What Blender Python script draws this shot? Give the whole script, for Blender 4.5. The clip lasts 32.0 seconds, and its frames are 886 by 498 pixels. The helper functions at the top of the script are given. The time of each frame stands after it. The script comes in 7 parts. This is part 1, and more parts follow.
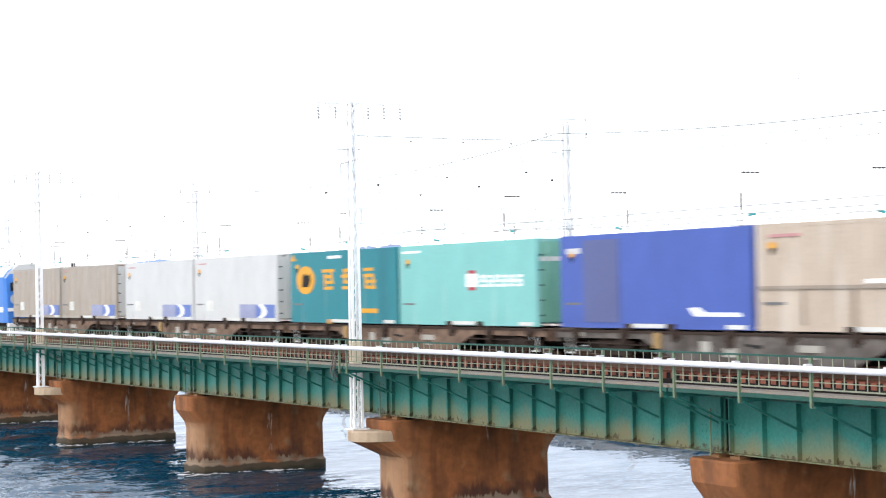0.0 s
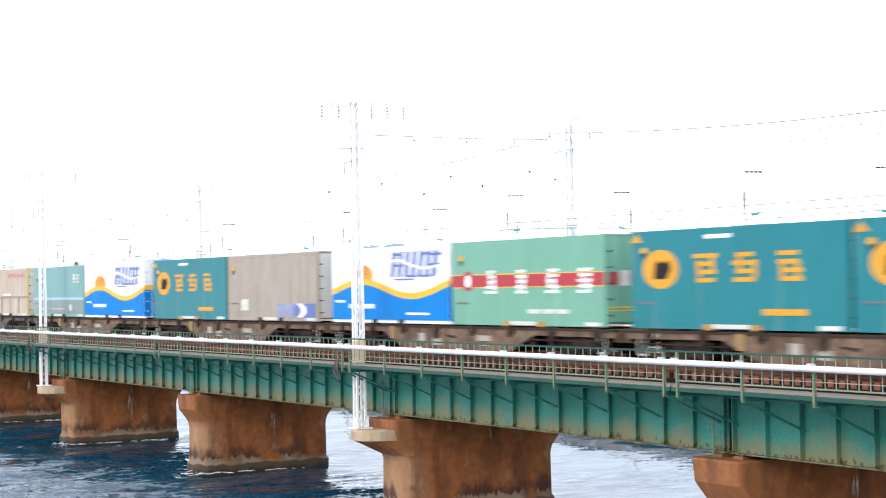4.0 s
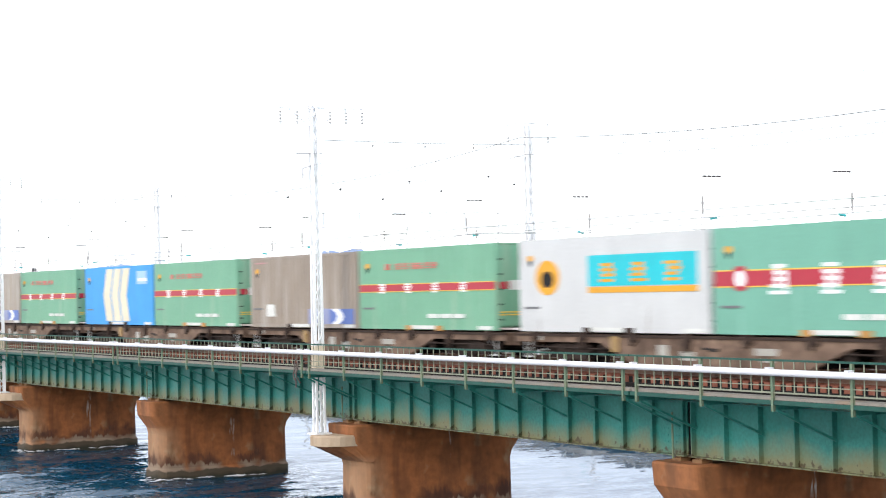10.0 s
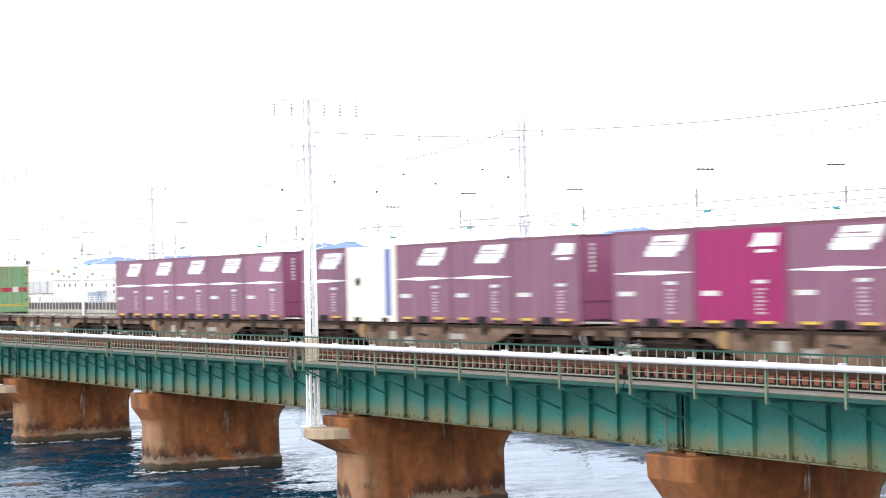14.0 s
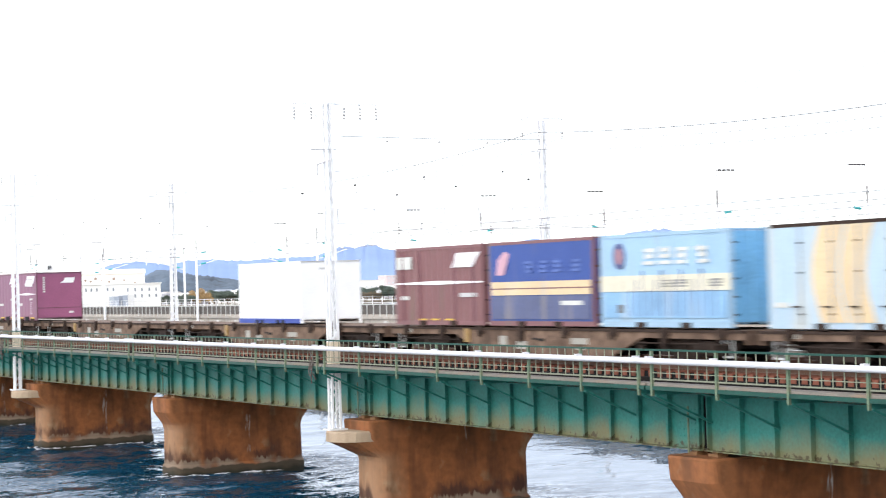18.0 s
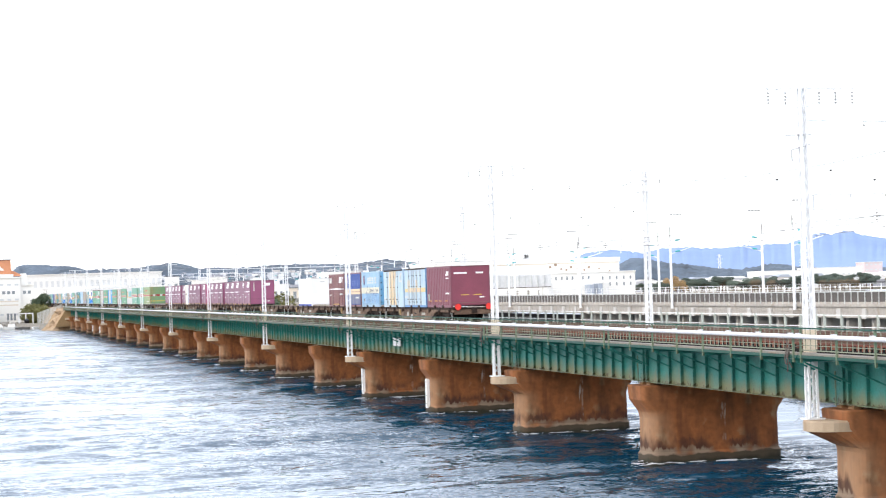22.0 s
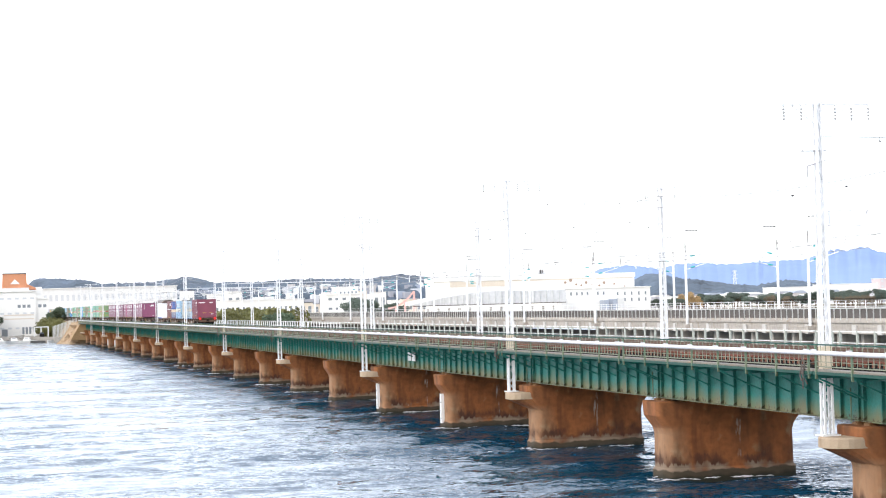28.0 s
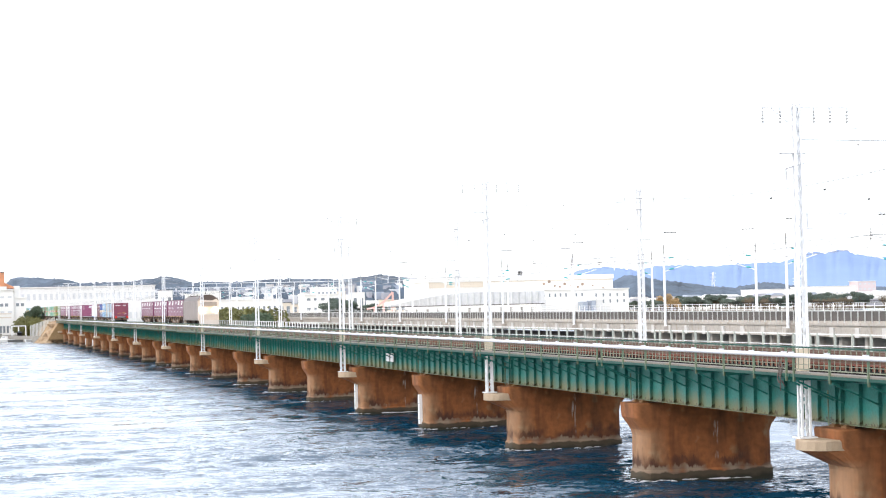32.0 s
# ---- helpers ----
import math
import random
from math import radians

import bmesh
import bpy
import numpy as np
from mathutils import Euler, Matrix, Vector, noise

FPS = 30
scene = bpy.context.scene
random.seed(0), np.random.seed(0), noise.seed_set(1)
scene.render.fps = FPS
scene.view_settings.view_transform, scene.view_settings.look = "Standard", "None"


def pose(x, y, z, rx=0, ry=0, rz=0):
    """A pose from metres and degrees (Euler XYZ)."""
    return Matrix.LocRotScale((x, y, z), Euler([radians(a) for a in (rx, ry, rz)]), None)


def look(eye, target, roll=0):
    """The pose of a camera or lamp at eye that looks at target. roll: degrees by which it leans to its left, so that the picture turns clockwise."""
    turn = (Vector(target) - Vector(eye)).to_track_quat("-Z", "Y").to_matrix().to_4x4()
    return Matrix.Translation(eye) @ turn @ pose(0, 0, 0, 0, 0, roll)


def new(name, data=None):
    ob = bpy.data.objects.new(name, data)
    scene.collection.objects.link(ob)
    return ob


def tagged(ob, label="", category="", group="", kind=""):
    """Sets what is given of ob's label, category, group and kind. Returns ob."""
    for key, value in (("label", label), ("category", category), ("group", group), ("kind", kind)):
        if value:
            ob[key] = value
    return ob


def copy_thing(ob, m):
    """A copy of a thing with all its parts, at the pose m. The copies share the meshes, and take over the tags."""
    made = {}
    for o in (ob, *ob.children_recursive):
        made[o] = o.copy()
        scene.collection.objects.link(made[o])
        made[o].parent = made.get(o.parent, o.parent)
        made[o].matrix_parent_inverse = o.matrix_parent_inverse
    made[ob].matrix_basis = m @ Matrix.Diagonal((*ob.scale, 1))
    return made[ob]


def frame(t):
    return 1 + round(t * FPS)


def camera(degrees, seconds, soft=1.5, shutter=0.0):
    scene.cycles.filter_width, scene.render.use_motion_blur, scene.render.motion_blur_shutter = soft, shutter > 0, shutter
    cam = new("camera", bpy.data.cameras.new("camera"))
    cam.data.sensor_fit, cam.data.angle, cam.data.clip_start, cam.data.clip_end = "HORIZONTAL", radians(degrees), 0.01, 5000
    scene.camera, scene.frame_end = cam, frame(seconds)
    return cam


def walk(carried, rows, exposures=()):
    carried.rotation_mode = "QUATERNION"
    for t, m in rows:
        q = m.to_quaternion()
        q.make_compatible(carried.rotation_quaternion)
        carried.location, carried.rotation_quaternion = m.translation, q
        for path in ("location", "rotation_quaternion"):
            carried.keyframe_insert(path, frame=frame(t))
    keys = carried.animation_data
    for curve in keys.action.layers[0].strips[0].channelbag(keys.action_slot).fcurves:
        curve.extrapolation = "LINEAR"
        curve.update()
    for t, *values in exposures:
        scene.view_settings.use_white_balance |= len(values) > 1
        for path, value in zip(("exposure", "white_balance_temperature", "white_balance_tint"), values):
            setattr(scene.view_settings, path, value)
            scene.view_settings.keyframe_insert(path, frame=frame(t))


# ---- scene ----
cam = camera(25.0, 32.0, soft=1.1, shutter=0.5)
EYE = 7.8          # lens above the water, metres

# seconds, heading (degrees clockwise from the line of the bridge), tilt up, lean
PATH = [
    (0, 26.808, 1.058, -1.139), (0.5, 26.675, 1.102, -1.048), (1, 26.575, 1.079, -1.056), (1.5, 26.550, 1.081, -1.084),
    (2, 26.508, 1.077, -1.243), (2.5, 26.521, 1.063, -1.225), (3, 26.571, 1.052, -1.218), (3.5, 26.639, 1.039, -1.146),
    (5.5, 26.991, 1.063, -1.111), (6, 27.076, 1.069, -1.403), (6.5, 27.166, 1.062, -1.368), (7, 27.279, 1.079, -1.302),
    (7.5, 27.379, 1.081, -0.988), (8, 27.432, 1.099, -0.929), (8.5, 27.544, 1.122, -0.919), (9, 27.664, 1.164, -1.067),
    (9.5, 27.783, 1.175, -1.134), (10, 27.892, 1.158, -1.269), (10.5, 27.944, 1.114, -1.269), (11, 27.935, 1.066, -1.241),
    (11.5, 27.924, 1.017, -1.088), (12, 27.934, 0.974, -1.066), (12.5, 28.000, 0.946, -1.200), (13, 28.037, 0.926, -1.297),
    (13.5, 28.042, 0.943, -1.323), (14, 28.057, 0.944, -1.227), (14.5, 28.085, 0.918, -1.330), (16.5, 28.066, 0.810, -1.410),
    (17, 28.023, 0.899, -1.374), (17.5, 27.886, 0.987, -1.445), (18, 27.468, 1.035, -1.568), (18.5, 26.514, 1.085, -1.707),
    (19, 25.250, 1.132, -1.669), (19.5, 23.355, 1.164, -1.974), (20, 20.283, 1.167, -2.132), (20.2, 19.33, 1.175, -2.11), (20.5, 18.553, 1.188, -2.060),
    (21, 16.704, 1.204, -1.744), (21.5, 14.916, 1.145, -1.789), (22, 13.937, 1.082, -1.793), (22.5, 13.444, 1.081, -1.629),
    (23, 12.899, 1.071, -1.572), (23.5, 12.589, 1.037, -1.558), (24, 12.448, 1.135, -1.602), (24.5, 12.415, 1.264, -1.568),
    (25, 12.538, 1.355, -1.637), (25.5, 12.669, 1.387, -1.783), (27.5, 13.348, 1.501, -1.607), (28, 13.519, 1.524, -1.601),
    (28.5, 13.644, 1.520, -1.623), (29, 13.780, 1.503, -1.843), (29.5, 13.888, 1.533, -1.917), (30, 13.957, 1.558, -1.589),
    (30.5, 13.961, 1.560, -1.612), (31, 14.008, 1.560, -1.592), (31.5, 14.097, 1.562, -1.491), (32, 14.126, 1.532, -1.342),
]
walk(cam, [(t, pose(0, 0, EYE, 90 + tilt, 0, -head) @ pose(0, 0, 0, 0, 0, lean)) for t, head, tilt, lean in PATH],
     exposures=[(0.0, 0.6), (32.0, 0.6)])

# ---- light: bright hazy daylight, soft high sun from the water side ----
SUN_HEAD, SUN_UP = 245.0, 30.0
world = bpy.data.worlds.new("sky")
scene.world = world
world.use_nodes = True
wn = world.node_tree
sky = wn.nodes.new("ShaderNodeTexSky")
sky.sky_type = "NISHITA"
sky.sun_disc = False
sky.sun_elevation = radians(SUN_UP)
sky.sun_rotation = radians(SUN_HEAD)
sky.air_density, sky.dust_density, sky.ozone_density = 1.0, 1.0, 1.0
haze = wn.nodes.new("ShaderNodeMix")          # a thin even cloud veil over the clear sky
haze.data_type = "RGBA"
haze.inputs["Factor"].default_value = 0.75
haze.inputs["B"].default_value = (5.1, 5.28, 5.75, 1)
wn.links.new(sky.outputs["Color"], haze.inputs["A"])
wn.links.new(haze.outputs["Result"], wn.nodes["Background"].inputs["Color"])
wn.nodes["Background"].inputs["Strength"].default_value = 0.265
sun = new("sun", bpy.data.lights.new("sun", "SUN"))
sun.data.energy = 1.1
sun.data.angle = radians(25)
sun.data.color = (1.0, 0.95, 0.88)
sun_way = Vector((math.sin(radians(SUN_HEAD)) * math.cos(radians(SUN_UP)), math.cos(radians(SUN_HEAD)) * math.cos(radians(SUN_UP)), math.sin(radians(SUN_UP))))
sun.matrix_world = look(sun_way * 100, (0, 0, 0))


# ---- materials ----
def material(name, colour, rough=0.6, metal=0.0, vary=0.12, scale=1.5, fine=25.0, bump=0.15, stain=None, stain_amount=0.0, streak=False, random_tint=0.0, spec=0.5):
    """A surface with variation at two scales, a fine relief, and stains of a second colour (streak: drawn out downwards)."""
    m = bpy.data.materials.new(name)
    m.use_nodes = True
    nt = m.node_tree
    n, l = nt.nodes, nt.links
    b = n["Principled BSDF"]
    b.inputs["Roughness"].default_value = rough
    b.inputs["Metallic"].default_value = metal
    b.inputs["Specular IOR Level"].default_value = spec
    co = n.new("ShaderNodeTexCoord")
    big = n.new("ShaderNodeTexNoise")
    big.inputs["Scale"].default_value, big.inputs["Detail"].default_value = scale, 4
    small = n.new("ShaderNodeTexNoise")
    small.inputs["Scale"].default_value, small.inputs["Detail"].default_value = fine, 3
    l.new(co.outputs["Object"], big.inputs["Vector"])
    l.new(co.outputs["Object"], small.inputs["Vector"])
    add = n.new("ShaderNodeMath")
    add.operation = "ADD"
    l.new(big.outputs["Fac"], add.inputs[0])
    l.new(small.outputs["Fac"], add.inputs[1])
    rng = n.new("ShaderNodeMapRange")
    rng.inputs["From Min"].default_value, rng.inputs["From Max"].default_value = 0.6, 1.4
    rng.inputs["To Min"].default_value, rng.inputs["To Max"].default_value = 1 - vary, 1 + vary
    l.new(add.outputs[0], rng.inputs["Value"])
    mul = n.new("ShaderNodeVectorMath")
    mul.operation = "SCALE"
    mul.inputs[0].default_value = colour
    l.new(rng.outputs["Result"], mul.inputs["Scale"])
    out = mul.outputs["Vector"]
    if random_tint:
        info = n.new("ShaderNodeObjectInfo")
        r2 = n.new("ShaderNodeMapRange")
        r2.inputs["To Min"].default_value, r2.inputs["To Max"].default_value = 1 - random_tint, 1 + random_tint
        l.new(info.outputs["Random"], r2.inputs["Value"])
        sc = n.new("ShaderNodeVectorMath")
        sc.operation = "SCALE"
        l.new(out, sc.inputs[0])
        l.new(r2.outputs["Result"], sc.inputs["Scale"])
        out = sc.outputs["Vector"]
    if stain:
        st = n.new("ShaderNodeTexNoise")
        st.inputs["Detail"].default_value = 5
        st.inputs["Scale"].default_value = 1.0
        mp = n.new("ShaderNodeMapping")
        mp.inputs["Scale"].default_value = (2.2, 2.2, 0.25) if streak else (1.3, 1.3, 1.3)
        l.new(co.outputs["Object"], mp.inputs["Vector"])
        l.new(mp.outputs["Vector"], st.inputs["Vector"])
        ramp = n.new("ShaderNodeMapRange")
        ramp.inputs["From Min"].default_value, ramp.inputs["From Max"].default_value = 0.62 - 0.3 * stain_amount, 0.75
        l.new(st.outputs["Fac"], ramp.inputs["Value"])
        mix = n.new("ShaderNodeMix")
        mix.data_type = "RGBA"
        l.new(ramp.outputs["Result"], mix.inputs["Factor"])
        l.new(out, mix.inputs["A"])
        mix.inputs["B"].default_value = (*stain, 1)
        out = mix.outputs["Result"]
    l.new(out, b.inputs["Base Color"])
    if bump:
        bp = n.new("ShaderNodeBump")
        bp.inputs["Strength"].default_value, bp.inputs["Distance"].default_value = bump, 0.01
        l.new(small.outputs["Fac"], bp.inputs["Height"])
        l.new(bp.outputs["Normal"], b.inputs["Normal"])
    return m


def girder_paint():
    """Old green paint, ochre with rust along the lower third of the web, with an uneven upper limit."""
    m = material("girder_green_paint", (0.03, 0.19, 0.158), 0.5, spec=0.3, vary=0.3, scale=0.6, fine=12)
    n, l = m.node_tree.nodes, m.node_tree.links
    b = n["Principled BSDF"]
    paint = b.inputs["Base Color"].links[0].from_socket
    co = n.new("ShaderNodeTexCoord")
    sep = n.new("ShaderNodeSeparateXYZ")
    l.new(co.outputs["Object"], sep.inputs[0])
    ns = n.new("ShaderNodeTexNoise")
    ns.inputs["Scale"].default_value, ns.inputs["Detail"].default_value = 0.55, 5
    l.new(co.outputs["Object"], ns.inputs["Vector"])
    h = n.new("ShaderNodeMath")
    h.operation = "MULTIPLY_ADD"
    l.new(ns.outputs["Fac"], h.inputs[0])
    h.inputs[1].default_value = -1.5
    l.new(sep.outputs["Z"], h.inputs[2])
    r = n.new("ShaderNodeMapRange")
    r.inputs["From Min"].default_value, r.inputs["From Max"].default_value = GZ0 - 0.66, GZ0 - 0.12
    r.inputs["To Min"].default_value, r.inputs["To Max"].default_value = 0.62, 0.0
    l.new(h.outputs[0], r.inputs["Value"])
    mix = n.new("ShaderNodeMix")
    mix.data_type = "RGBA"
    l.new(r.outputs["Result"], mix.inputs["Factor"])
    l.new(paint, mix.inputs["A"])
    mix.inputs["B"].default_value = (0.25, 0.15, 0.042, 1)
    fl = n.new("ShaderNodeTexNoise")
    fl.inputs["Scale"].default_value, fl.inputs["Detail"].default_value = 6.0, 6
    l.new(co.outputs["Object"], fl.inputs["Vector"])
    fh = n.new("ShaderNodeMath")
    fh.operation = "MULTIPLY_ADD"
    l.new(fl.outputs["Fac"], fh.inputs[0])
    fh.inputs[1].default_value = -1.4
    l.new(sep.outputs["Z"], fh.inputs[2])
    fr_ = n.new("ShaderNodeMapRange")
    fr_.inputs["From Min"].default_value, fr_.inputs["From Max"].default_value = GZ0 - 0.76, GZ0 - 0.68
    fr_.inputs["To Min"].default_value, fr_.inputs["To Max"].default_value = 0.85, 0.0
    l.new(fh.outputs[0], fr_.inputs["Value"])
    fm = n.new("ShaderNodeMix")
    fm.data_type = "RGBA"
    l.new(fr_.outputs["Result"], fm.inputs["Factor"])
    l.new(mix.outputs["Result"], fm.inputs["A"])
    fm.inputs["B"].default_value = (0.06, 0.04, 0.02, 1)
    l.new(fm.outputs["Result"], b.inputs["Base Color"])
    return m


def pier_concrete(name, colour, pale, amount):
    """Concrete stained rust brown, with streaks running down, a pale tide line and a dark wet foot."""
    m = material(name, colour, 0.85, vary=0.36, scale=0.9, fine=4, bump=0.3, spec=0.25, stain=pale, stain_amount=amount, streak=False)
    n, l = m.node_tree.nodes, m.node_tree.links
    b = n["Principled BSDF"]
    old = b.inputs["Base Color"].links[0].from_socket
    # dark rust runs
    cs = n.new("ShaderNodeTexCoord")
    ms = n.new("ShaderNodeMapping")
    ms.inputs["Scale"].default_value = (1.5, 1.5, 0.3)
    ms.inputs["Location"].default_value = (3.7, 1.3, 0.4)
    l.new(cs.outputs["Object"], ms.inputs["Vector"])
    run = n.new("ShaderNodeTexNoise")
    run.inputs["Scale"].default_value, run.inputs["Detail"].default_value = 1.0, 6
    l.new(ms.outputs["Vector"], run.inputs["Vector"])
    rr = n.new("ShaderNodeMapRange")
    rr.inputs["From Min"].default_value, rr.inputs["From Max"].default_value, rr.inputs["To Max"].default_value = 0.45, 0.70, 0.8
    l.new(run.outputs["Fac"], rr.inputs["Value"])
    mr = n.new("ShaderNodeMix")
    mr.data_type = "RGBA"
    l.new(rr.outputs["Result"], mr.inputs["Factor"])
    l.new(old, mr.inputs["A"])
    mr.inputs["B"].default_value = (0.085, 0.033, 0.016, 1)
    old = mr.outputs["Result"]
    co = n.new("ShaderNodeTexCoord")
    sep = n.new("ShaderNodeSeparateXYZ")
    l.new(co.outputs["Object"], sep.inputs[0])
    # thin white lime drips
    md = n.new("ShaderNodeMapping")
    md.inputs["Scale"].default_value = (4.2, 4.2, 0.42)
    md.inputs["Location"].default_value = (7.1, 2.3, 5.4)
    l.new(co.outputs["Object"], md.inputs["Vector"])
    drip = n.new("ShaderNodeTexNoise")
    drip.inputs["Scale"].default_value, drip.inputs["Detail"].default_value = 1.0, 3
    l.new(md.outputs["Vector"], drip.inputs["Vector"])
    dr = n.new("ShaderNodeMapRange")
    dr.inputs["From Min"].default_value, dr.inputs["From Max"].default_value, dr.inputs["To Max"].default_value = 0.73, 0.77, 0.8
    l.new(drip.outputs["Fac"], dr.inputs["Value"])
    dm = n.new("ShaderNodeMix")
    dm.data_type = "RGBA"
    l.new(dr.outputs["Result"], dm.inputs["Factor"])
    l.new(old, dm.inputs["A"])
    dm.inputs["B"].default_value = (0.62, 0.55, 0.47, 1)
    old = dm.outputs["Result"]
    # the low-x end is paler below the cap, with a ragged edge
    edge = n.new("ShaderNodeMath")
    edge.operation = "MULTIPLY_ADD"
    l.new(run.outputs["Fac"], edge.inputs[0])
    edge.inputs[1].default_value = 1.3
    l.new(sep.outputs["X"], edge.inputs[2])
    er = n.new("ShaderNodeMapRange")
    er.inputs["From Min"].default_value, er.inputs["From Max"].default_value = 29.2, 30.4
    er.inputs["To Min"].default_value, er.inputs["To Max"].default_value = 0.6, 0.0
    l.new(edge.outputs[0], er.inputs["Value"])
    ew = n.new("ShaderNodeMix")
    ew.data_type = "RGBA"
    zr = n.new("ShaderNodeMapRange")
    zr.inputs["From Min"].default_value, zr.inputs["From Max"].default_value = 2.0, 2.35
    zr.inputs["To Min"].default_value, zr.inputs["To Max"].default_value = 1.0, 0.15
    l.new(sep.outputs["Z"], zr.inputs["Value"])
    em = n.new("ShaderNodeMath")
    em.operation = "MULTIPLY"
    l.new(er.outputs["Result"], em.inputs[0])
    l.new(zr.outputs["Result"], em.inputs[1])
    l.new(em.outputs[0], ew.inputs["Factor"])
    l.new(old, ew.inputs["A"])
    ew.inputs["B"].default_value = (0.38, 0.25, 0.15, 1)
    old = ew.outputs["Result"]
    # lime runs down from the gap between the two tracks
    wob = n.new("ShaderNodeMath")
    wob.operation = "MULTIPLY_ADD"
    l.new(drip.outputs["Fac"], wob.inputs[0])
    wob.inputs[1].default_value = 0.9
    l.new(sep.outputs["X"], wob.inputs[2])
    off = n.new("ShaderNodeMath")
    off.operation = "SUBTRACT"
    l.new(wob.outputs[0], off.inputs[0])
    off.inputs[1].default_value = 32.4
    dist = n.new("ShaderNodeMath")
    dist.operation = "ABSOLUTE"
    l.new(off.outputs[0], dist.inputs[0])
    near_ = n.new("ShaderNodeMapRange")
    near_.inputs["From Min"].default_value, near_.inputs["From Max"].default_value = 0.015, 0.06
    near_.inputs["To Min"].default_value, near_.inputs["To Max"].default_value = 1.0, 0.0
    l.new(dist.outputs[0], near_.inputs["Value"])
    broken = n.new("ShaderNodeTexNoise")
    broken.inputs["Scale"].default_value, broken.inputs["Detail"].default_value = 1.1, 4
    info = n.new("ShaderNodeObjectInfo")
    shift = n.new("ShaderNodeVectorMath")
    shift.operation = "ADD"
    l.new(co.outputs["Object"], shift.inputs[0])
    l.new(info.outputs["Location"], shift.inputs[1])
    l.new(shift.outputs[0], broken.inputs["Vector"])
    bk = n.new("ShaderNodeMapRange")
    bk.inputs["From Min"].default_value, bk.inputs["From Max"].default_value, bk.inputs["To Max"].default_value = 0.5, 0.66, 0.6
    l.new(broken.outputs["Fac"], bk.inputs["Value"])
    lm = n.new("ShaderNodeMath")
    lm.operation = "MULTIPLY"
    l.new(near_.outputs["Result"], lm.inputs[0])
    l.new(bk.outputs["Result"], lm.inputs[1])
    lime = n.new("ShaderNodeMix")
    lime.data_type = "RGBA"
    l.new(lm.outputs[0], lime.inputs["Factor"])
    l.new(old, lime.inputs["A"])
    lime.inputs["B"].default_value = (0.66, 0.60, 0.53, 1)
    old = lime.outputs["Result"]
    ns = n.new("ShaderNodeTexNoise")
    ns.inputs["Scale"].default_value, ns.inputs["Detail"].default_value = 1.6, 4
    l.new(co.outputs["Object"], ns.inputs["Vector"])
    sm = n.new("ShaderNodeMapping")
    sm.inputs["Scale"].default_value = (3.2, 3.2, 0.5)
    l.new(co.outputs["Object"], sm.inputs["Vector"])
    smear = n.new("ShaderNodeTexNoise")
    smear.inputs["Scale"].default_value, smear.inputs["Detail"].default_value = 1.0, 9
    l.new(sm.outputs["Vector"], smear.inputs["Vector"])
    tm = n.new("ShaderNodeMapping")
    tm.inputs["Scale"].default_value = (6.0, 6.0, 1.1)
    l.new(shift.outputs[0], tm.inputs["Vector"])
    teeth = n.new("ShaderNodeTexNoise")
    teeth.inputs["Scale"].default_value, teeth.inputs["Detail"].default_value = 1.0, 6
    l.new(tm.outputs["Vector"], teeth.inputs["Vector"])
    pn = n.new("ShaderNodeTexNoise")
    pn.inputs["Scale"].default_value, pn.inputs["Detail"].default_value = 0.9, 2
    l.new(shift.outputs[0], pn.inputs["Vector"])
    patchy = n.new("ShaderNodeMapRange")
    patchy.inputs["From Min"].default_value, patchy.inputs["From Max"].default_value = 0.38, 0.56
    l.new(pn.outputs["Fac"], patchy.inputs["Value"])
    # red smears over the tide line, its pale crust, the wet weedy foot
    for low, high, fac, col, rag, src in ((1.3, 0.78, 0.8, (0.045, 0.021, 0.015), 1.7, smear), (1.02, 0.92, 0.6, (0.06, 0.026, 0.017), 1.1, teeth), (0.70, 0.60, 0.6, (0.31, 0.235, 0.165), 0.7, teeth), (0.44, 0.38, 0.95, (0.06, 0.046, 0.03), 0.45, ns), (0.25, 0.08, 0.9, (0.022, 0.022, 0.014), 0.5, ns)):
        h = n.new("ShaderNodeMath")
        h.operation = "MULTIPLY_ADD"
        l.new(src.outputs["Fac"], h.inputs[0])
        h.inputs[1].default_value = rag
        l.new(sep.outputs["Z"], h.inputs[2])
        r = n.new("ShaderNodeMapRange")
        r.inputs["From Min"].default_value, r.inputs["From Max"].default_value = high + rag * 0.5, low + rag * 0.5
        r.inputs["To Min"].default_value, r.inputs["To Max"].default_value = fac, 0.0
        l.new(h.outputs[0], r.inputs["Value"])
        mix = n.new("ShaderNodeMix")
        mix.data_type = "RGBA"
        if src in (smear, teeth):    # broken off in stretches
            keep = n.new("ShaderNodeMath")
            keep.operation = "MULTIPLY"
            l.new(r.outputs["Result"], keep.inputs[0])
            l.new(patchy.outputs["Result"], keep.inputs[1])
            l.new(keep.outputs[0], mix.inputs["Factor"])
        else:
            l.new(r.outputs["Result"], mix.inputs["Factor"])
        l.new(old, mix.inputs["A"])
        mix.inputs["B"].default_value = (*col, 1)
        old = mix.outputs["Result"]
    l.new(old, b.inputs["Base Color"])
    return m


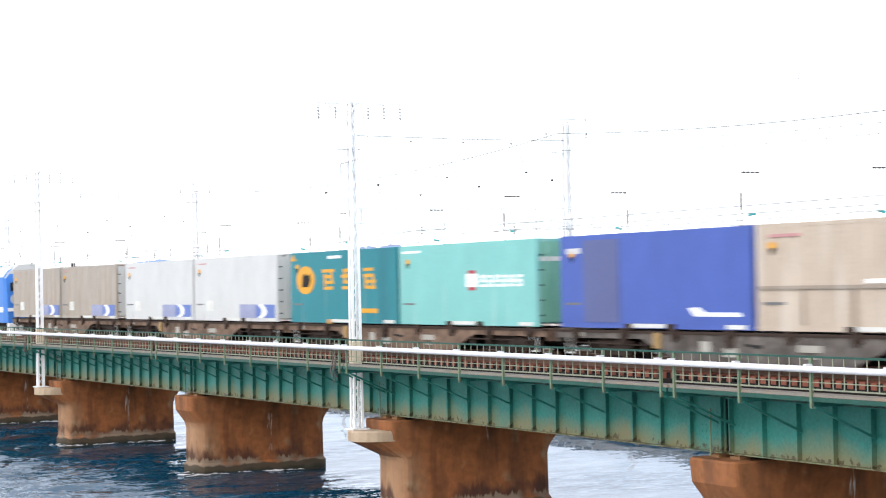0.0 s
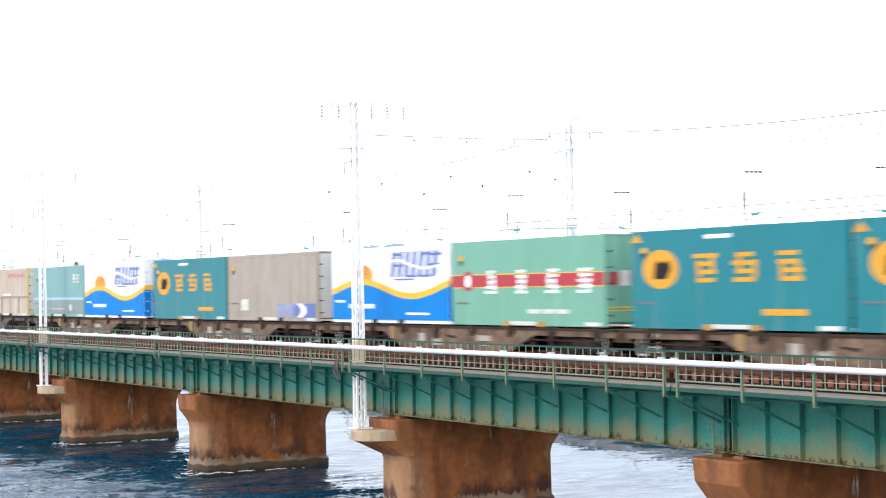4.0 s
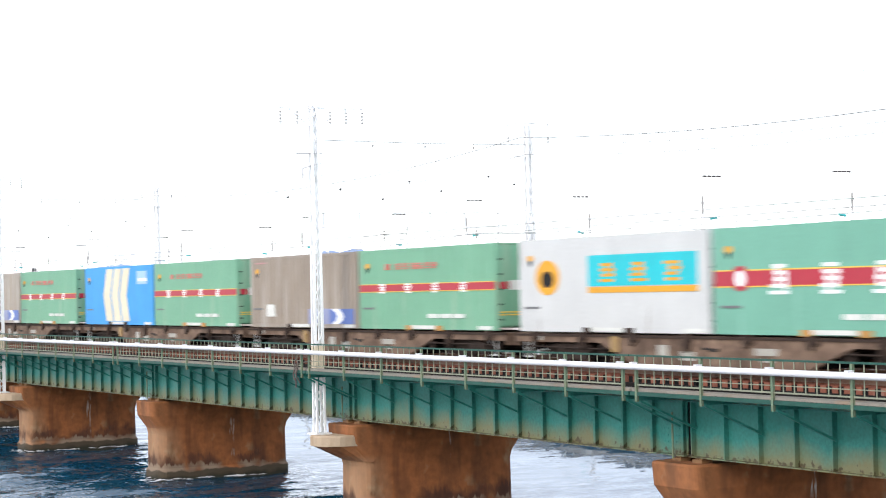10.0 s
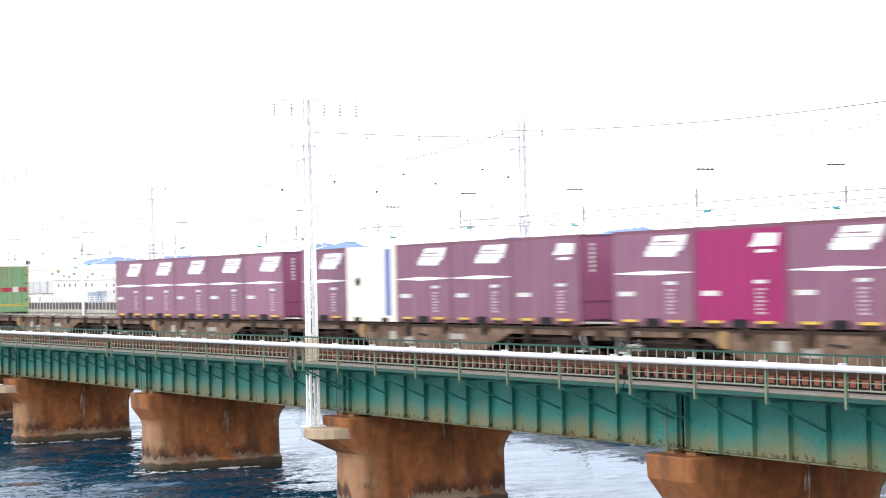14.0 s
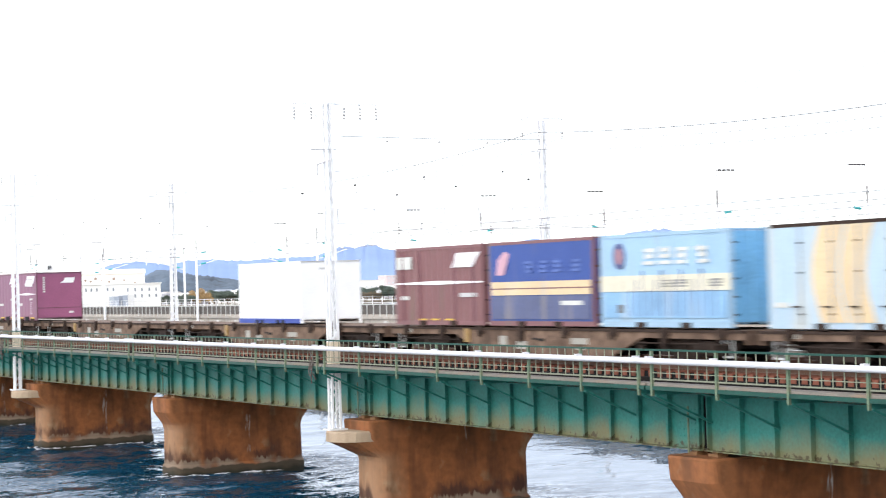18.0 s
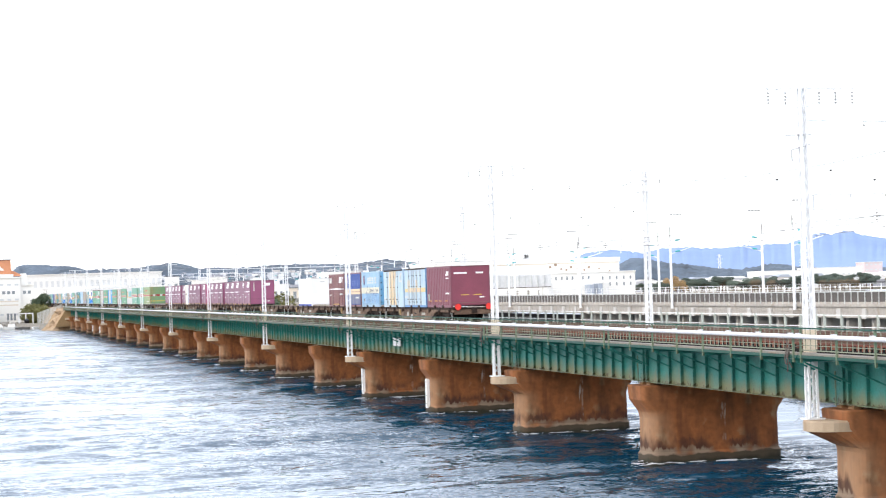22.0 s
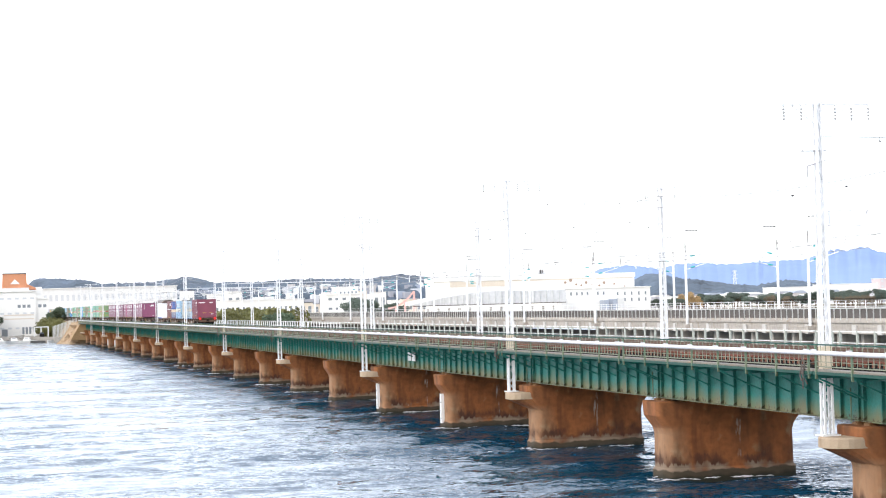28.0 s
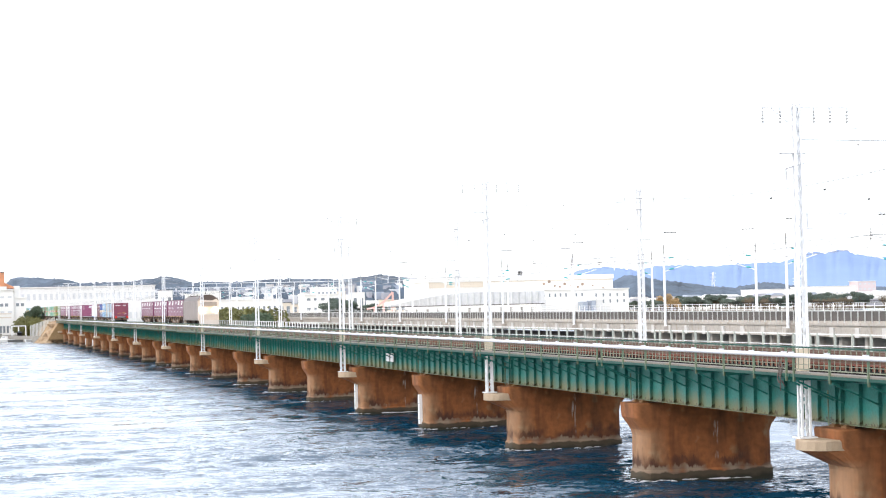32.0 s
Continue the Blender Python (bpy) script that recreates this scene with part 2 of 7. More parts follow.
def water_surface():
    """Choppy tidal water: fine ripples tilt the surface, more in the ruffled patches than in the calm ones."""
    m = bpy.data.materials.new("choppy_water")
    m.use_nodes = True
    n, l = m.node_tree.nodes, m.node_tree.links
    b = n["Principled BSDF"]
    b.inputs["Base Color"].default_value = (0.006, 0.042, 0.078, 1)
    b.inputs["Roughness"].default_value = 0.05
    b.inputs["IOR"].default_value = 1.56
    b.inputs["Specular IOR Level"].default_value = 0.8
    co = n.new("ShaderNodeTexCoord")

    def vector(op, a, c):
        v = n.new("ShaderNodeVectorMath")
        v.operation = op
        l.new(a, v.inputs[0])
        if isinstance(c, tuple):
            v.inputs[1].default_value = c
        else:
            l.new(c, v.inputs[1])
        return v.outputs[0]

    def noise(scale, detail, stretch=(1, 1, 1), distort=0.0):
        mp = n.new("ShaderNodeMapping")
        mp.inputs["Scale"].default_value = stretch
        mp.inputs["Rotation"].default_value = (0, 0, radians(-25))
        l.new(co.outputs["Object"], mp.inputs["Vector"])
        t = n.new("ShaderNodeTexNoise")
        t.inputs["Scale"].default_value, t.inputs["Detail"].default_value = scale, detail
        t.inputs["Distortion"].default_value = distort
        l.new(mp.outputs["Vector"], t.inputs["Vector"])
        return t

    calm = noise(0.13, 5, (0.4, 1, 1))
    mr = n.new("ShaderNodeMapRange")
    mr.inputs["From Min"].default_value, mr.inputs["From Max"].default_value = 0.44, 0.72
    mr.inputs["To Min"].default_value, mr.inputs["To Max"].default_value = 0.28, 1.95
    l.new(calm.outputs["Fac"], mr.inputs["Value"])
    tilt = None
    for scale, amp, detail, stretch in ((0.5, 0.45, 2, (0.6, 1, 1)), (1.7, 0.85, 5, (0.65, 1, 1)), (6.0, 0.75, 3, (0.8, 1, 1))):
        t = noise(scale, detail, stretch, 0.6)
        v = vector("MULTIPLY", vector("SUBTRACT", t.outputs["Color"], (0.5, 0.5, 0.5)), (amp, amp, 0))
        tilt = vector("ADD", tilt, v) if tilt else v
    tilt = vector("ADD", tilt, (-0.06, -0.09, 0.0))     # the wind leans the ripples one way
    sc = n.new("ShaderNodeVectorMath")
    sc.operation = "SCALE"
    l.new(tilt, sc.inputs[0])
    # the water between the two bridges lies sheltered, with lower ripples
    place = n.new("ShaderNodeSeparateXYZ")
    l.new(co.outputs["Object"], place.inputs[0])
    lee = n.new("ShaderNodeMapRange")
    lee.interpolation_type = "SMOOTHSTEP"
    lee.inputs["From Min"].default_value, lee.inputs["From Max"].default_value = 29.0, 35.0
    lee.inputs["To Min"].default_value, lee.inputs["To Max"].default_value = 1.0, 0.06
    l.new(place.outputs["X"], lee.inputs["Value"])
    low = n.new("ShaderNodeMath")
    low.operation = "MULTIPLY"
    l.new(mr.outputs["Result"], low.inputs[0])
    l.new(lee.outputs["Result"], low.inputs[1])
    # the tide races and breaks up where it nears the piers
    race = n.new("ShaderNodeMapRange")
    race.interpolation_type = "SMOOTHSTEP"
    race.inputs["From Min"].default_value, race.inputs["From Max"].default_value = 7.0, 20.0
    race.inputs["To Min"].default_value, race.inputs["To Max"].default_value = 0.95, 2.5
    l.new(place.outputs["X"], race.inputs["Value"])
    chop = n.new("ShaderNodeMath")
    chop.operation = "MULTIPLY"
    l.new(low.outputs[0], chop.inputs[0])
    l.new(race.outputs["Result"], chop.inputs[1])
    l.new(chop.outputs[0], sc.inputs["Scale"])
    geo = n.new("ShaderNodeNewGeometry")
    swell = n.new("ShaderNodeMapRange")           # beyond the bridge they lean with the tide that runs through
    swell.inputs["From Min"].default_value, swell.inputs["From Max"].default_value = 29.0, 35.0
    l.new(place.outputs["X"], swell.inputs["Value"])
    run = n.new("ShaderNodeVectorMath")
    run.operation = "SCALE"
    run.inputs[0].default_value = (-0.042, -0.078, 0.0)
    l.new(swell.outputs["Result"], run.inputs["Scale"])
    up = vector("ADD", vector("ADD", sc.outputs[0], run.outputs[0]), geo.outputs["Normal"])
    nm = n.new("ShaderNodeVectorMath")
    nm.operation = "NORMALIZE"
    l.new(up, nm.inputs[0])
    l.new(nm.outputs[0], b.inputs["Normal"])
    return m


GZ0, GZ1 = 3.47, 4.88      # bottom and top of the plate girders
GREEN = girder_paint()
GREEN_RAIL = material("handrail_green_paint", (0.018, 0.072, 0.055), 0.55, spec=0.25, vary=0.25, scale=3)
POST = material("weathered_pale_green_paint", (0.125, 0.175, 0.115), 0.6, spec=0.25, vary=0.25, scale=4, stain=(0.25, 0.18, 0.09), stain_amount=0.3)
PIPE = material("white_cable_pipe", (0.66, 0.65, 0.67), 0.45, vary=0.05)
PICKET = material("weathered_grey_green_bars", (0.23, 0.24, 0.17), 0.6, vary=0.25, scale=4)
WALK = material("walkway_weathered_boards", (0.21, 0.185, 0.155), 0.8, vary=0.25, scale=2, stain=(0.26, 0.18, 0.12), stain_amount=0.3)
SLEEPER = material("sleeper_rust_brown_timber", (0.17, 0.06, 0.038), 0.85, spec=0.15, vary=0.4, scale=4, random_tint=0.3, stain=(0.3, 0.24, 0.2), stain_amount=0.1)
RAIL = material("rusty_rail_steel", (0.16, 0.09, 0.06), 0.5, 0.6, vary=0.2)
DARK_STEEL = material("dark_grimy_steel", (0.016, 0.014, 0.013), 0.8, vary=0.3, spec=0.12)
# near-black colour that paints the shade inside open gaps
BLACK_GAP = material("gap_shade_black", (0.008, 0.008, 0.008), 0.8, vary=0.3, spec=0.1)
PIER = pier_concrete("pier_rust_stained_concrete", (0.25, 0.088, 0.03), (0.30, 0.19, 0.105), 0.1)
PALE_CONCRETE = material("pale_stained_concrete", (0.40, 0.30, 0.205), 0.85, vary=0.15, scale=1.2, bump=0.3, stain=(0.28, 0.17, 0.09), stain_amount=0.3, streak=True)
MAST = material("white_mast_paint", (0.80, 0.80, 0.80), 0.45, vary=0.04, scale=3)
MAST_BEIGE = material("beige_mast_box", (0.62, 0.52, 0.38), 0.6, vary=0.1)
DARK_INS = material("dark_brown_porcelain", (0.06, 0.05, 0.05), 0.3)
COIL = material("dusty_grey_cable", (0.12, 0.10, 0.085), 0.7, vary=0.4, scale=6)
ARM_GREY = material("pale_galvanised_arm", (0.42, 0.41, 0.42), 0.5)
INSULATOR = material("grey_porcelain_insulator", (0.32, 0.31, 0.3), 0.3)
TEAL_INS = material("teal_insulator", (0.03, 0.35, 0.36), 0.3)
WIRE = material("grey_copper_wire", (0.3, 0.3, 0.3), 0.6)
WATER_MAT = water_surface()


# ---- mesh helpers ----
class Geo:
    """Gathers vertices and faces of one part."""

    def __init__(self):
        self.v, self.f = [], []

    def box(self, x0, x1, y0, y1, z0, z1):
        i = len(self.v)
        self.v += [(x, y, z) for z in (z0, z1) for x, y in ((x0, y0), (x1, y0), (x1, y1), (x0, y1))]
        self.f += [tuple(i + k for k in q) for q in ((3, 2, 1, 0), (4, 5, 6, 7), (0, 1, 5, 4), (1, 2, 6, 5), (2, 3, 7, 6), (3, 0, 4, 7))]
        return self

    def beam(self, p, q, w, h=None):
        """A square bar from p to q."""
        p, q = Vector(p), Vector(q)
        d = (q - p).normalized()
        up = Vector((0, 0, 1)) if abs(d.z) < 0.95 else Vector((0, 1, 0))
        s = d.cross(up).normalized() * w / 2
        u = s.cross(d).normalized() * (h or w) / 2
        i = len(self.v)
        self.v += [tuple(e + a * s + b * u) for e in (p, q) for a, b in ((-1, -1), (1, -1), (1, 1), (-1, 1))]
        self.f += [tuple(i + k for k in k4) for k4 in ((0, 1, 2, 3), (7, 6, 5, 4), (0, 4, 5, 1), (1, 5, 6, 2), (2, 6, 7, 3), (3, 7, 4, 0))]
        return self

    def tube(self, p, q, r, n=8, r2=None):
        p, q = Vector(p), Vector(q)
        d = (q - p).normalized()
        up = Vector((0, 0, 1)) if abs(d.z) < 0.95 else Vector((0, 1, 0))
        s = d.cross(up).normalized()
        u = s.cross(d).normalized()
        i = len(self.v)
        for e, rr in ((p, r), (q, r if r2 is None else r2)):
            self.v += [tuple(e + rr * (math.cos(a) * s + math.sin(a) * u)) for a in (2 * math.pi * k / n for k in range(n))]
        self.f += [(i + k, i + (k + 1) % n, i + n + (k + 1) % n, i + n + k) for k in range(n)]
        self.f += [tuple(i + k for k in range(n))[::-1], tuple(i + n + k for k in range(n))]
        return self

    def prism(self, poly, axis, a, b):
        """A polygon pushed along an axis: 'x' takes (y, z), 'y' takes (x, z), 'z' takes (x, y)."""
        put = {"x": lambda p, t: (t, p[0], p[1]), "y": lambda p, t: (p[0], t, p[1]), "z": lambda p, t: (p[0], p[1], t)}[axis]
        i, n = len(self.v), len(poly)
        self.v += [put(p, a) for p in poly] + [put(p, b) for p in poly]
        self.f += [tuple(range(i, i + n)), tuple(range(i + n, i + 2 * n))[::-1]]
        self.f += [(i + (k + 1) % n, i + k, i + n + k, i + n + (k + 1) % n) for k in range(n)]
        return self

    def mesh(self, name, mat):
        me = bpy.data.meshes.new(name)
        me.from_pydata(self.v, [], self.f)
        bm = bmesh.new()
        bm.from_mesh(me)
        bmesh.ops.recalc_face_normals(bm, faces=bm.faces)
        bm.to_mesh(me)
        bm.free()
        me.materials.append(mat)
        return me


def part(name, geo, mat, parent=None, label="", at=None):
    """Links one mesh, as a thing or under its thing."""
    ob = new(name, geo.mesh(name, mat) if isinstance(geo, Geo) else geo)
    if parent:
        ob.parent = parent
    if at:
        ob.location = at
    if label:
        ob["label"] = label
    return ob


def thing(name, label, category, group="", kind=""):
    return tagged(new(name), label, category, group, kind)


def structure(name, geo, mat, label, category):
    return tagged(part(name, geo, mat), label, category, kind="structure")


# ---- water and sky's limit ----
def water_sheet():
    """One sheet of water to the horizon, in rings round the viewpoint, with wind waves of many lengths in its nearer reach."""
    az = np.radians(np.concatenate([np.linspace(-180, -8, 13), np.linspace(-4, 44, 520), np.linspace(48, 180, 12)]))
    d = np.concatenate([[0.02, 8, 16, 24], 30 * 1.003 ** np.arange(1046), 690 * 1.25 ** np.arange(1, 10)])
    A, D = np.meshgrid(az, d, indexing="ij")
    X, Y = D * np.sin(A), D * np.cos(A)
    gap = np.maximum(D * 0.003, 0.16)
    r = np.random.RandomState(7)
    Z = np.zeros_like(X)
    patch = sum(np.sin(X * np.cos(q) * k + Y * np.sin(q) * k + p) for q, k, p in zip(r.uniform(0, 6.28, 6), r.uniform(0.03, 0.16, 6), r.uniform(0, 6.28, 6)))
    patch = np.clip(0.75 + 0.22 * patch, 0.25, 1.5)
    for lam in np.geomspace(0.8, 8, 48):
        q = radians(-60) + r.normal(0, 0.55)
        k = 2 * math.pi / lam
        w = np.sin(k * (X * math.cos(q) + Y * math.sin(q)) + r.uniform(0, 6.28))
        Z += 0.0041 * lam ** 0.8 * w * np.clip((lam / gap - 2.0) / 2.0, 0, 1)
    Z = np.where((D > 28) & (D < 700) & (A > -0.08) & (A < 0.78), (Z * patch + 0.35 * Z * Z) * np.interp(X, [29, 36], [1.0, 0.16]), 0.0)
    n, m = X.shape
    me = bpy.data.meshes.new("water")
    me.vertices.add(n * m)
    me.vertices.foreach_set("co", np.stack([X, Y, Z], -1).astype(np.float32).ravel())
    i = np.arange(n * m).reshape(n, m)
    quads = np.stack([i[:-1, :-1], i[:-1, 1:], i[1:, 1:], i[1:, :-1]], -1).reshape(-1, 4)[:, ::-1]
    me.loops.add(quads.size)
    me.loops.foreach_set("vertex_index", quads.astype(np.int32).ravel())
    me.polygons.add(len(quads))
    me.polygons.foreach_set("loop_start", (np.arange(len(quads)) * 4).astype(np.int32))
    me.polygons.foreach_set("use_smooth", np.ones(len(quads), dtype=bool))
    me.update(calc_edges=True)
    me.validate()
    me.materials.append(WATER_MAT)
    return tagged(new("water", me), "choppy blue tidal water running under the bridge", "water", kind="structure")


water = water_sheet()

# ---- the railway bridge: spans of one length on stone-brown piers ----
PITCH, SEAM = 19.6875, 61.2
DECK, RAILTOP = 5.25, 5.52      # walkway surface, head of the rails
NEAR_TRACK, FAR_TRACK = 30.33, 33.95
POST_X = 27.1
SPANS = range(-2, 22)
NPOST = 8


def seam(k):
    return SEAM + PITCH * k


def girder(x):
    """One riveted plate girder of a span: web and flanges."""
    web = Geo().box(x - 0.008, x + 0.008, 0.12, PITCH - 0.12, GZ0 + 0.03, GZ1 - 0.03)
    top = Geo().box(x - 0.17, x + 0.17, 0.1, PITCH - 0.1, GZ1 - 0.03, GZ1)
    bottom = Geo().box(x - 0.17, x + 0.17, 0.1, PITCH - 0.1, GZ0, GZ0 + 0.03)
    return web, top, bottom


def build_span(fine, distant=False):
    """A double-track deck span with its tracks, walkway and handrail; the near ones are split into every piece."""
    s = thing("bridge_span", "green plate girder span with rusty lower edge and white cable pipe", "bridge span", "spans of the railway bridge")
    web, top, bottom = girder(28.9)
    gd = part("plate_girder", web, GREEN, s, "green painted web, ochre with rust below")
    part("top_flange", top, GREEN, gd)
    part("bottom_flange", bottom, GREEN, gd)
    inner = Geo()
    for x in (31.75, 32.5, 35.3):
        for piece in girder(x):
            o = len(inner.v)
            inner.v += piece.v
            inner.f += [tuple(o + i for i in f) for f in piece.f]
    for i in range(8):
        y = 0.5 + i * (PITCH - 1.0) / 7
        inner.beam((28.95, y, GZ0 + 0.1), (31.7, y, GZ1 - 0.1), 0.08)
        inner.beam((28.95, y, GZ1 - 0.1), (31.7, y, GZ0 + 0.1), 0.08)
    part("inner_girder", inner, GREEN, s)
    # web stiffeners
    n = 15
    stiff = Geo().box(28.755, 28.893, -0.012, 0.012, GZ0 + 0.032, GZ1 - 0.032).box(28.755, 28.77, -0.05, 0.05, GZ0 + 0.032, GZ1 - 0.032)
    if fine:
        me = stiff.mesh("stiffener", GREEN)
        for i in range(n):
            part("stiffener", me, GREEN, gd, at=(0, 0.2 + i * (PITCH - 0.4) / (n - 1), 0))
    else:
        allg = Geo()
        for i in range(n):
            y = 0.2 + i * (PITCH - 0.4) / (n - 1)
            allg.box(28.755, 28.893, y - 0.02, y + 0.02, GZ0 + 0.032, GZ1 - 0.032)
        tagged(part("stiffener_strip", allg, GREEN, gd), kind="stuff")
    # walkway on brackets
    wk = part("walkway", Geo().box(POST_X + 0.02, 27.56, 0.05, PITCH - 0.05, DECK - 0.06, DECK), WALK, s, "weathered grey walkway boards")
    # dark plate added over the gap, to block sky light above the girder web
    part("gap_cover", Geo().box(27.565, 28.86, 0.05, PITCH - 0.05, DECK - 0.13, DECK - 0.07), DARK_STEEL, s, "dark plate added to keep light off the girder")
    part("edge_channel", Geo().box(POST_X - 0.02, POST_X + 0.05, 0.04, PITCH - 0.04, DECK - 0.16, DECK - 0.065), GREEN_RAIL, wk)
    # dark raised strip towards the walkway's inner side
    part("inner_strip", Geo().box(27.89, 27.95, 0.04, PITCH - 0.04, DECK - 0.069, DECK + 0.09), DARK_STEEL, wk)
    step = (PITCH - 0.6) / (NPOST - 1)
    posty = [0.3 + i * step for i in range(NPOST)]
    br = Geo()
    br.box(POST_X + 0.03, 28.9, -0.035, 0.035, DECK - 0.2, DECK - 0.162)
    br.box(POST_X + 0.03, 28.9, -0.006, 0.006, DECK - 0.29, DECK - 0.2)
    br.beam((POST_X + 0.1, 0, DECK - 0.3), (28.86, 0, GZ0 + 0.72), 0.055)
    pg = Geo().box(POST_X - 0.03, POST_X + 0.03, -0.05, -0.038, DECK - 0.31, DECK + 0.80).box(POST_X - 0.035, POST_X - 0.02, -0.05, 0.03, DECK - 0.31, DECK + 0.80)
    cg = Geo().box(POST_X - 0.16, POST_X + 0.0, -0.06, 0.06, DECK + 0.61, DECK + 0.67)
    bm, pm, cm = br.mesh("bracket", GREEN), pg.mesh("post", POST), cg.mesh("pipe_clamp", PIPE)
    hr = part("handrail", Geo().box(POST_X - 0.02, POST_X + 0.03, 0.02, PITCH - 0.02, DECK + 0.80, DECK + 0.845), GREEN_RAIL, s, "green painted top rail")
    if distant:
        joined = Geo()
        for y in posty:
            joined.box(POST_X + 0.03, 28.9, y - 0.035, y + 0.035, DECK - 0.29, DECK - 0.162).box(POST_X - 0.035, POST_X + 0.03, y - 0.05, y + 0.03, DECK - 0.31, DECK + 0.8)
        tagged(part("railing_strip", joined, POST, hr), kind="stuff")
    for y in () if distant else posty:
        part("bracket", bm, GREEN, s, at=(0, y, 0))
        part("post", pm, POST, hr, "pale green weathered post", at=(0, y, 0))
        part("pipe_clamp", cm, PIPE, s, at=(0, y, 0))
    for a, b in zip(posty, posty[1:]):
        p = Geo().box(POST_X - 0.01, POST_X + 0.012, a, b, DECK + 0.09, DECK + 0.125).box(POST_X - 0.012, POST_X + 0.006, a, b, DECK + 0.255, DECK + 0.275)
        k = 7
        for i in range(1, k):
            y = a + (b - a) * i / k
            p.box(POST_X - 0.008, POST_X + 0.01, y - 0.012, y + 0.012, DECK + 0.1, DECK + 0.8)
        part("picket_panel", p, PICKET, hr)
    part("cable_pipe", Geo().tube((POST_X - 0.1, 0.0, DECK + 0.555), (POST_X - 0.1, PITCH, DECK + 0.555), 0.074, 12), PIPE, s, "thick white cable pipe along the handrail")
    # the end of the girder: riveted panel, black plate as shade in the open joint, drain pipe
    part("end_plate", Geo().box(28.872, 28.893, 0.12, 1.3, GZ0 + 0.06, GZ1 - 0.06), GREEN, gd, "riveted end panel")
    part("joint", Geo().box(28.92, 28.98, PITCH - 0.16, PITCH + 0.16, GZ0 + 0.05, GZ1 - 0.04), BLACK_GAP, s, "black plate standing in for shade in the girder joint")
    if not distant:
        rivets = Geo()
        for j in range(6):
            for i in range(6):
                y, z = 0.3 + 0.17 * i, GZ0 + 0.16 + 0.17 * j
                rivets.box(28.858, 28.873, y - 0.02, y + 0.02, z - 0.02, z + 0.02)
        tagged(part("rivet_field", rivets, GREEN, gd), kind="stuff")
    part("drain_pipe", Geo().tube((28.62, 0.42, GZ0 - 0.05), (28.62, 0.42, GZ1 - 0.3), 0.03, 6), POST, s)
    # tracks
    for centre in (NEAR_TRACK, FAR_TRACK):
        tr = part("rail", Geo().box(centre - 0.565, centre - 0.5, 0, PITCH, RAILTOP - 0.04, RAILTOP).box(centre - 0.54, centre - 0.525, 0, PITCH, RAILTOP - 0.09, RAILTOP - 0.04)
                  .box(centre - 0.6, centre - 0.465, 0, PITCH, RAILTOP - 0.11, RAILTOP - 0.09), RAIL, s, "rusty running rail")
        part("rail", Geo().box(centre + 0.5, centre + 0.565, 0, PITCH, RAILTOP - 0.04, RAILTOP).box(centre + 0.525, centre + 0.54, 0, PITCH, RAILTOP - 0.09, RAILTOP - 0.04)
             .box(centre + 0.465, centre + 0.6, 0, PITCH, RAILTOP - 0.11, RAILTOP - 0.09), RAIL, s, "rusty running rail")
        nsl = 46
        sg = Geo().box(centre - 1.2, centre + 1.2, -0.105, 0.105, GZ1, RAILTOP - 0.112)
        if fine and centre == NEAR_TRACK:
            sm = sg.mesh("sleeper", SLEEPER)
            for i in range(nsl):
                part("sleeper", sm, SLEEPER, s, at=(0, 0.3 + i * (PITCH - 0.6) / (nsl - 1), 0))
        else:
            allg = Geo()
            for i in range(nsl):
                y = 0.3 + i * (PITCH - 0.6) / (nsl - 1)
                allg.box(centre - 1.2, centre + 1.2, y - 0.105, y + 0.105, GZ1, RAILTOP - 0.112)
            tagged(part("sleeper_bed", allg, SLEEPER, s), kind="stuff")
    # added plate that closes the open deck, so that less sky light falls through
    part("underdeck_blocker", Geo().box(31.46, 35.12, 0.1, PITCH - 0.1, GZ1 - 0.03, GZ1 - 0.004), DARK_STEEL, s, "added plate that keeps daylight from under the deck")
    # added black sheet: paints the gaps between sleepers as dark as deep shade
    part("gap_shade_sheet", Geo().box(29.145, 31.45, 0.1, PITCH - 0.1, GZ1 - 0.03, RAILTOP - 0.135), BLACK_GAP, s, "black sheet standing in for shade between the sleepers")
    # middle boards, far walkway and its handrail
    part("middle_boards", Geo().box(31.7, 32.55, 0.05, PITCH - 0.05, RAILTOP - 0.2, RAILTOP - 0.14), WALK, s)
    part("far_walkway", Geo().box(35.4, 37.0, 0.05, PITCH - 0.05, DECK - 0.06, DECK), WALK, s)
    fh = part("far_handrail", Geo().box(36.96, 37.03, 0.02, PITCH - 0.02, RAILTOP + 0.5, RAILTOP + 0.55).box(36.97, 37.02, 0.02, PITCH - 0.02, RAILTOP + 0.02, RAILTOP + 0.055), FAR_BAR, s, "off-white far handrail")
    fm = Geo().box(36.94, 37.03, -0.05, 0.05, DECK - 0.06, RAILTOP + 0.56).mesh("post", FAR_RAIL)
    for i in range(0 if distant else 12):
        part("post", fm, FAR_RAIL, fh, at=(0, 0.4 + i * (PITCH - 0.8) / 11, 0))
    if distant:
        pg = Geo()
        for i in range(12):
            y = 0.4 + i * (PITCH - 0.8) / 11
            pg.box(36.94, 37.03, y - 0.05, y + 0.05, DECK - 0.06, RAILTOP + 0.56)
        tagged(part("picket", pg, FAR_BAR, fh), kind="stuff")
    return s


FAR_BAR = material("off_white_rail_paint", (0.70, 0.71, 0.69), 0.55, vary=0.15, scale=3)
FAR_RAIL = material("pale_grey_green_paint", (0.40, 0.42, 0.37), 0.55, vary=0.15, scale=3)
fine_span = build_span(True)
far_span, distant_span = build_span(False), build_span(False, True)
placed = set()
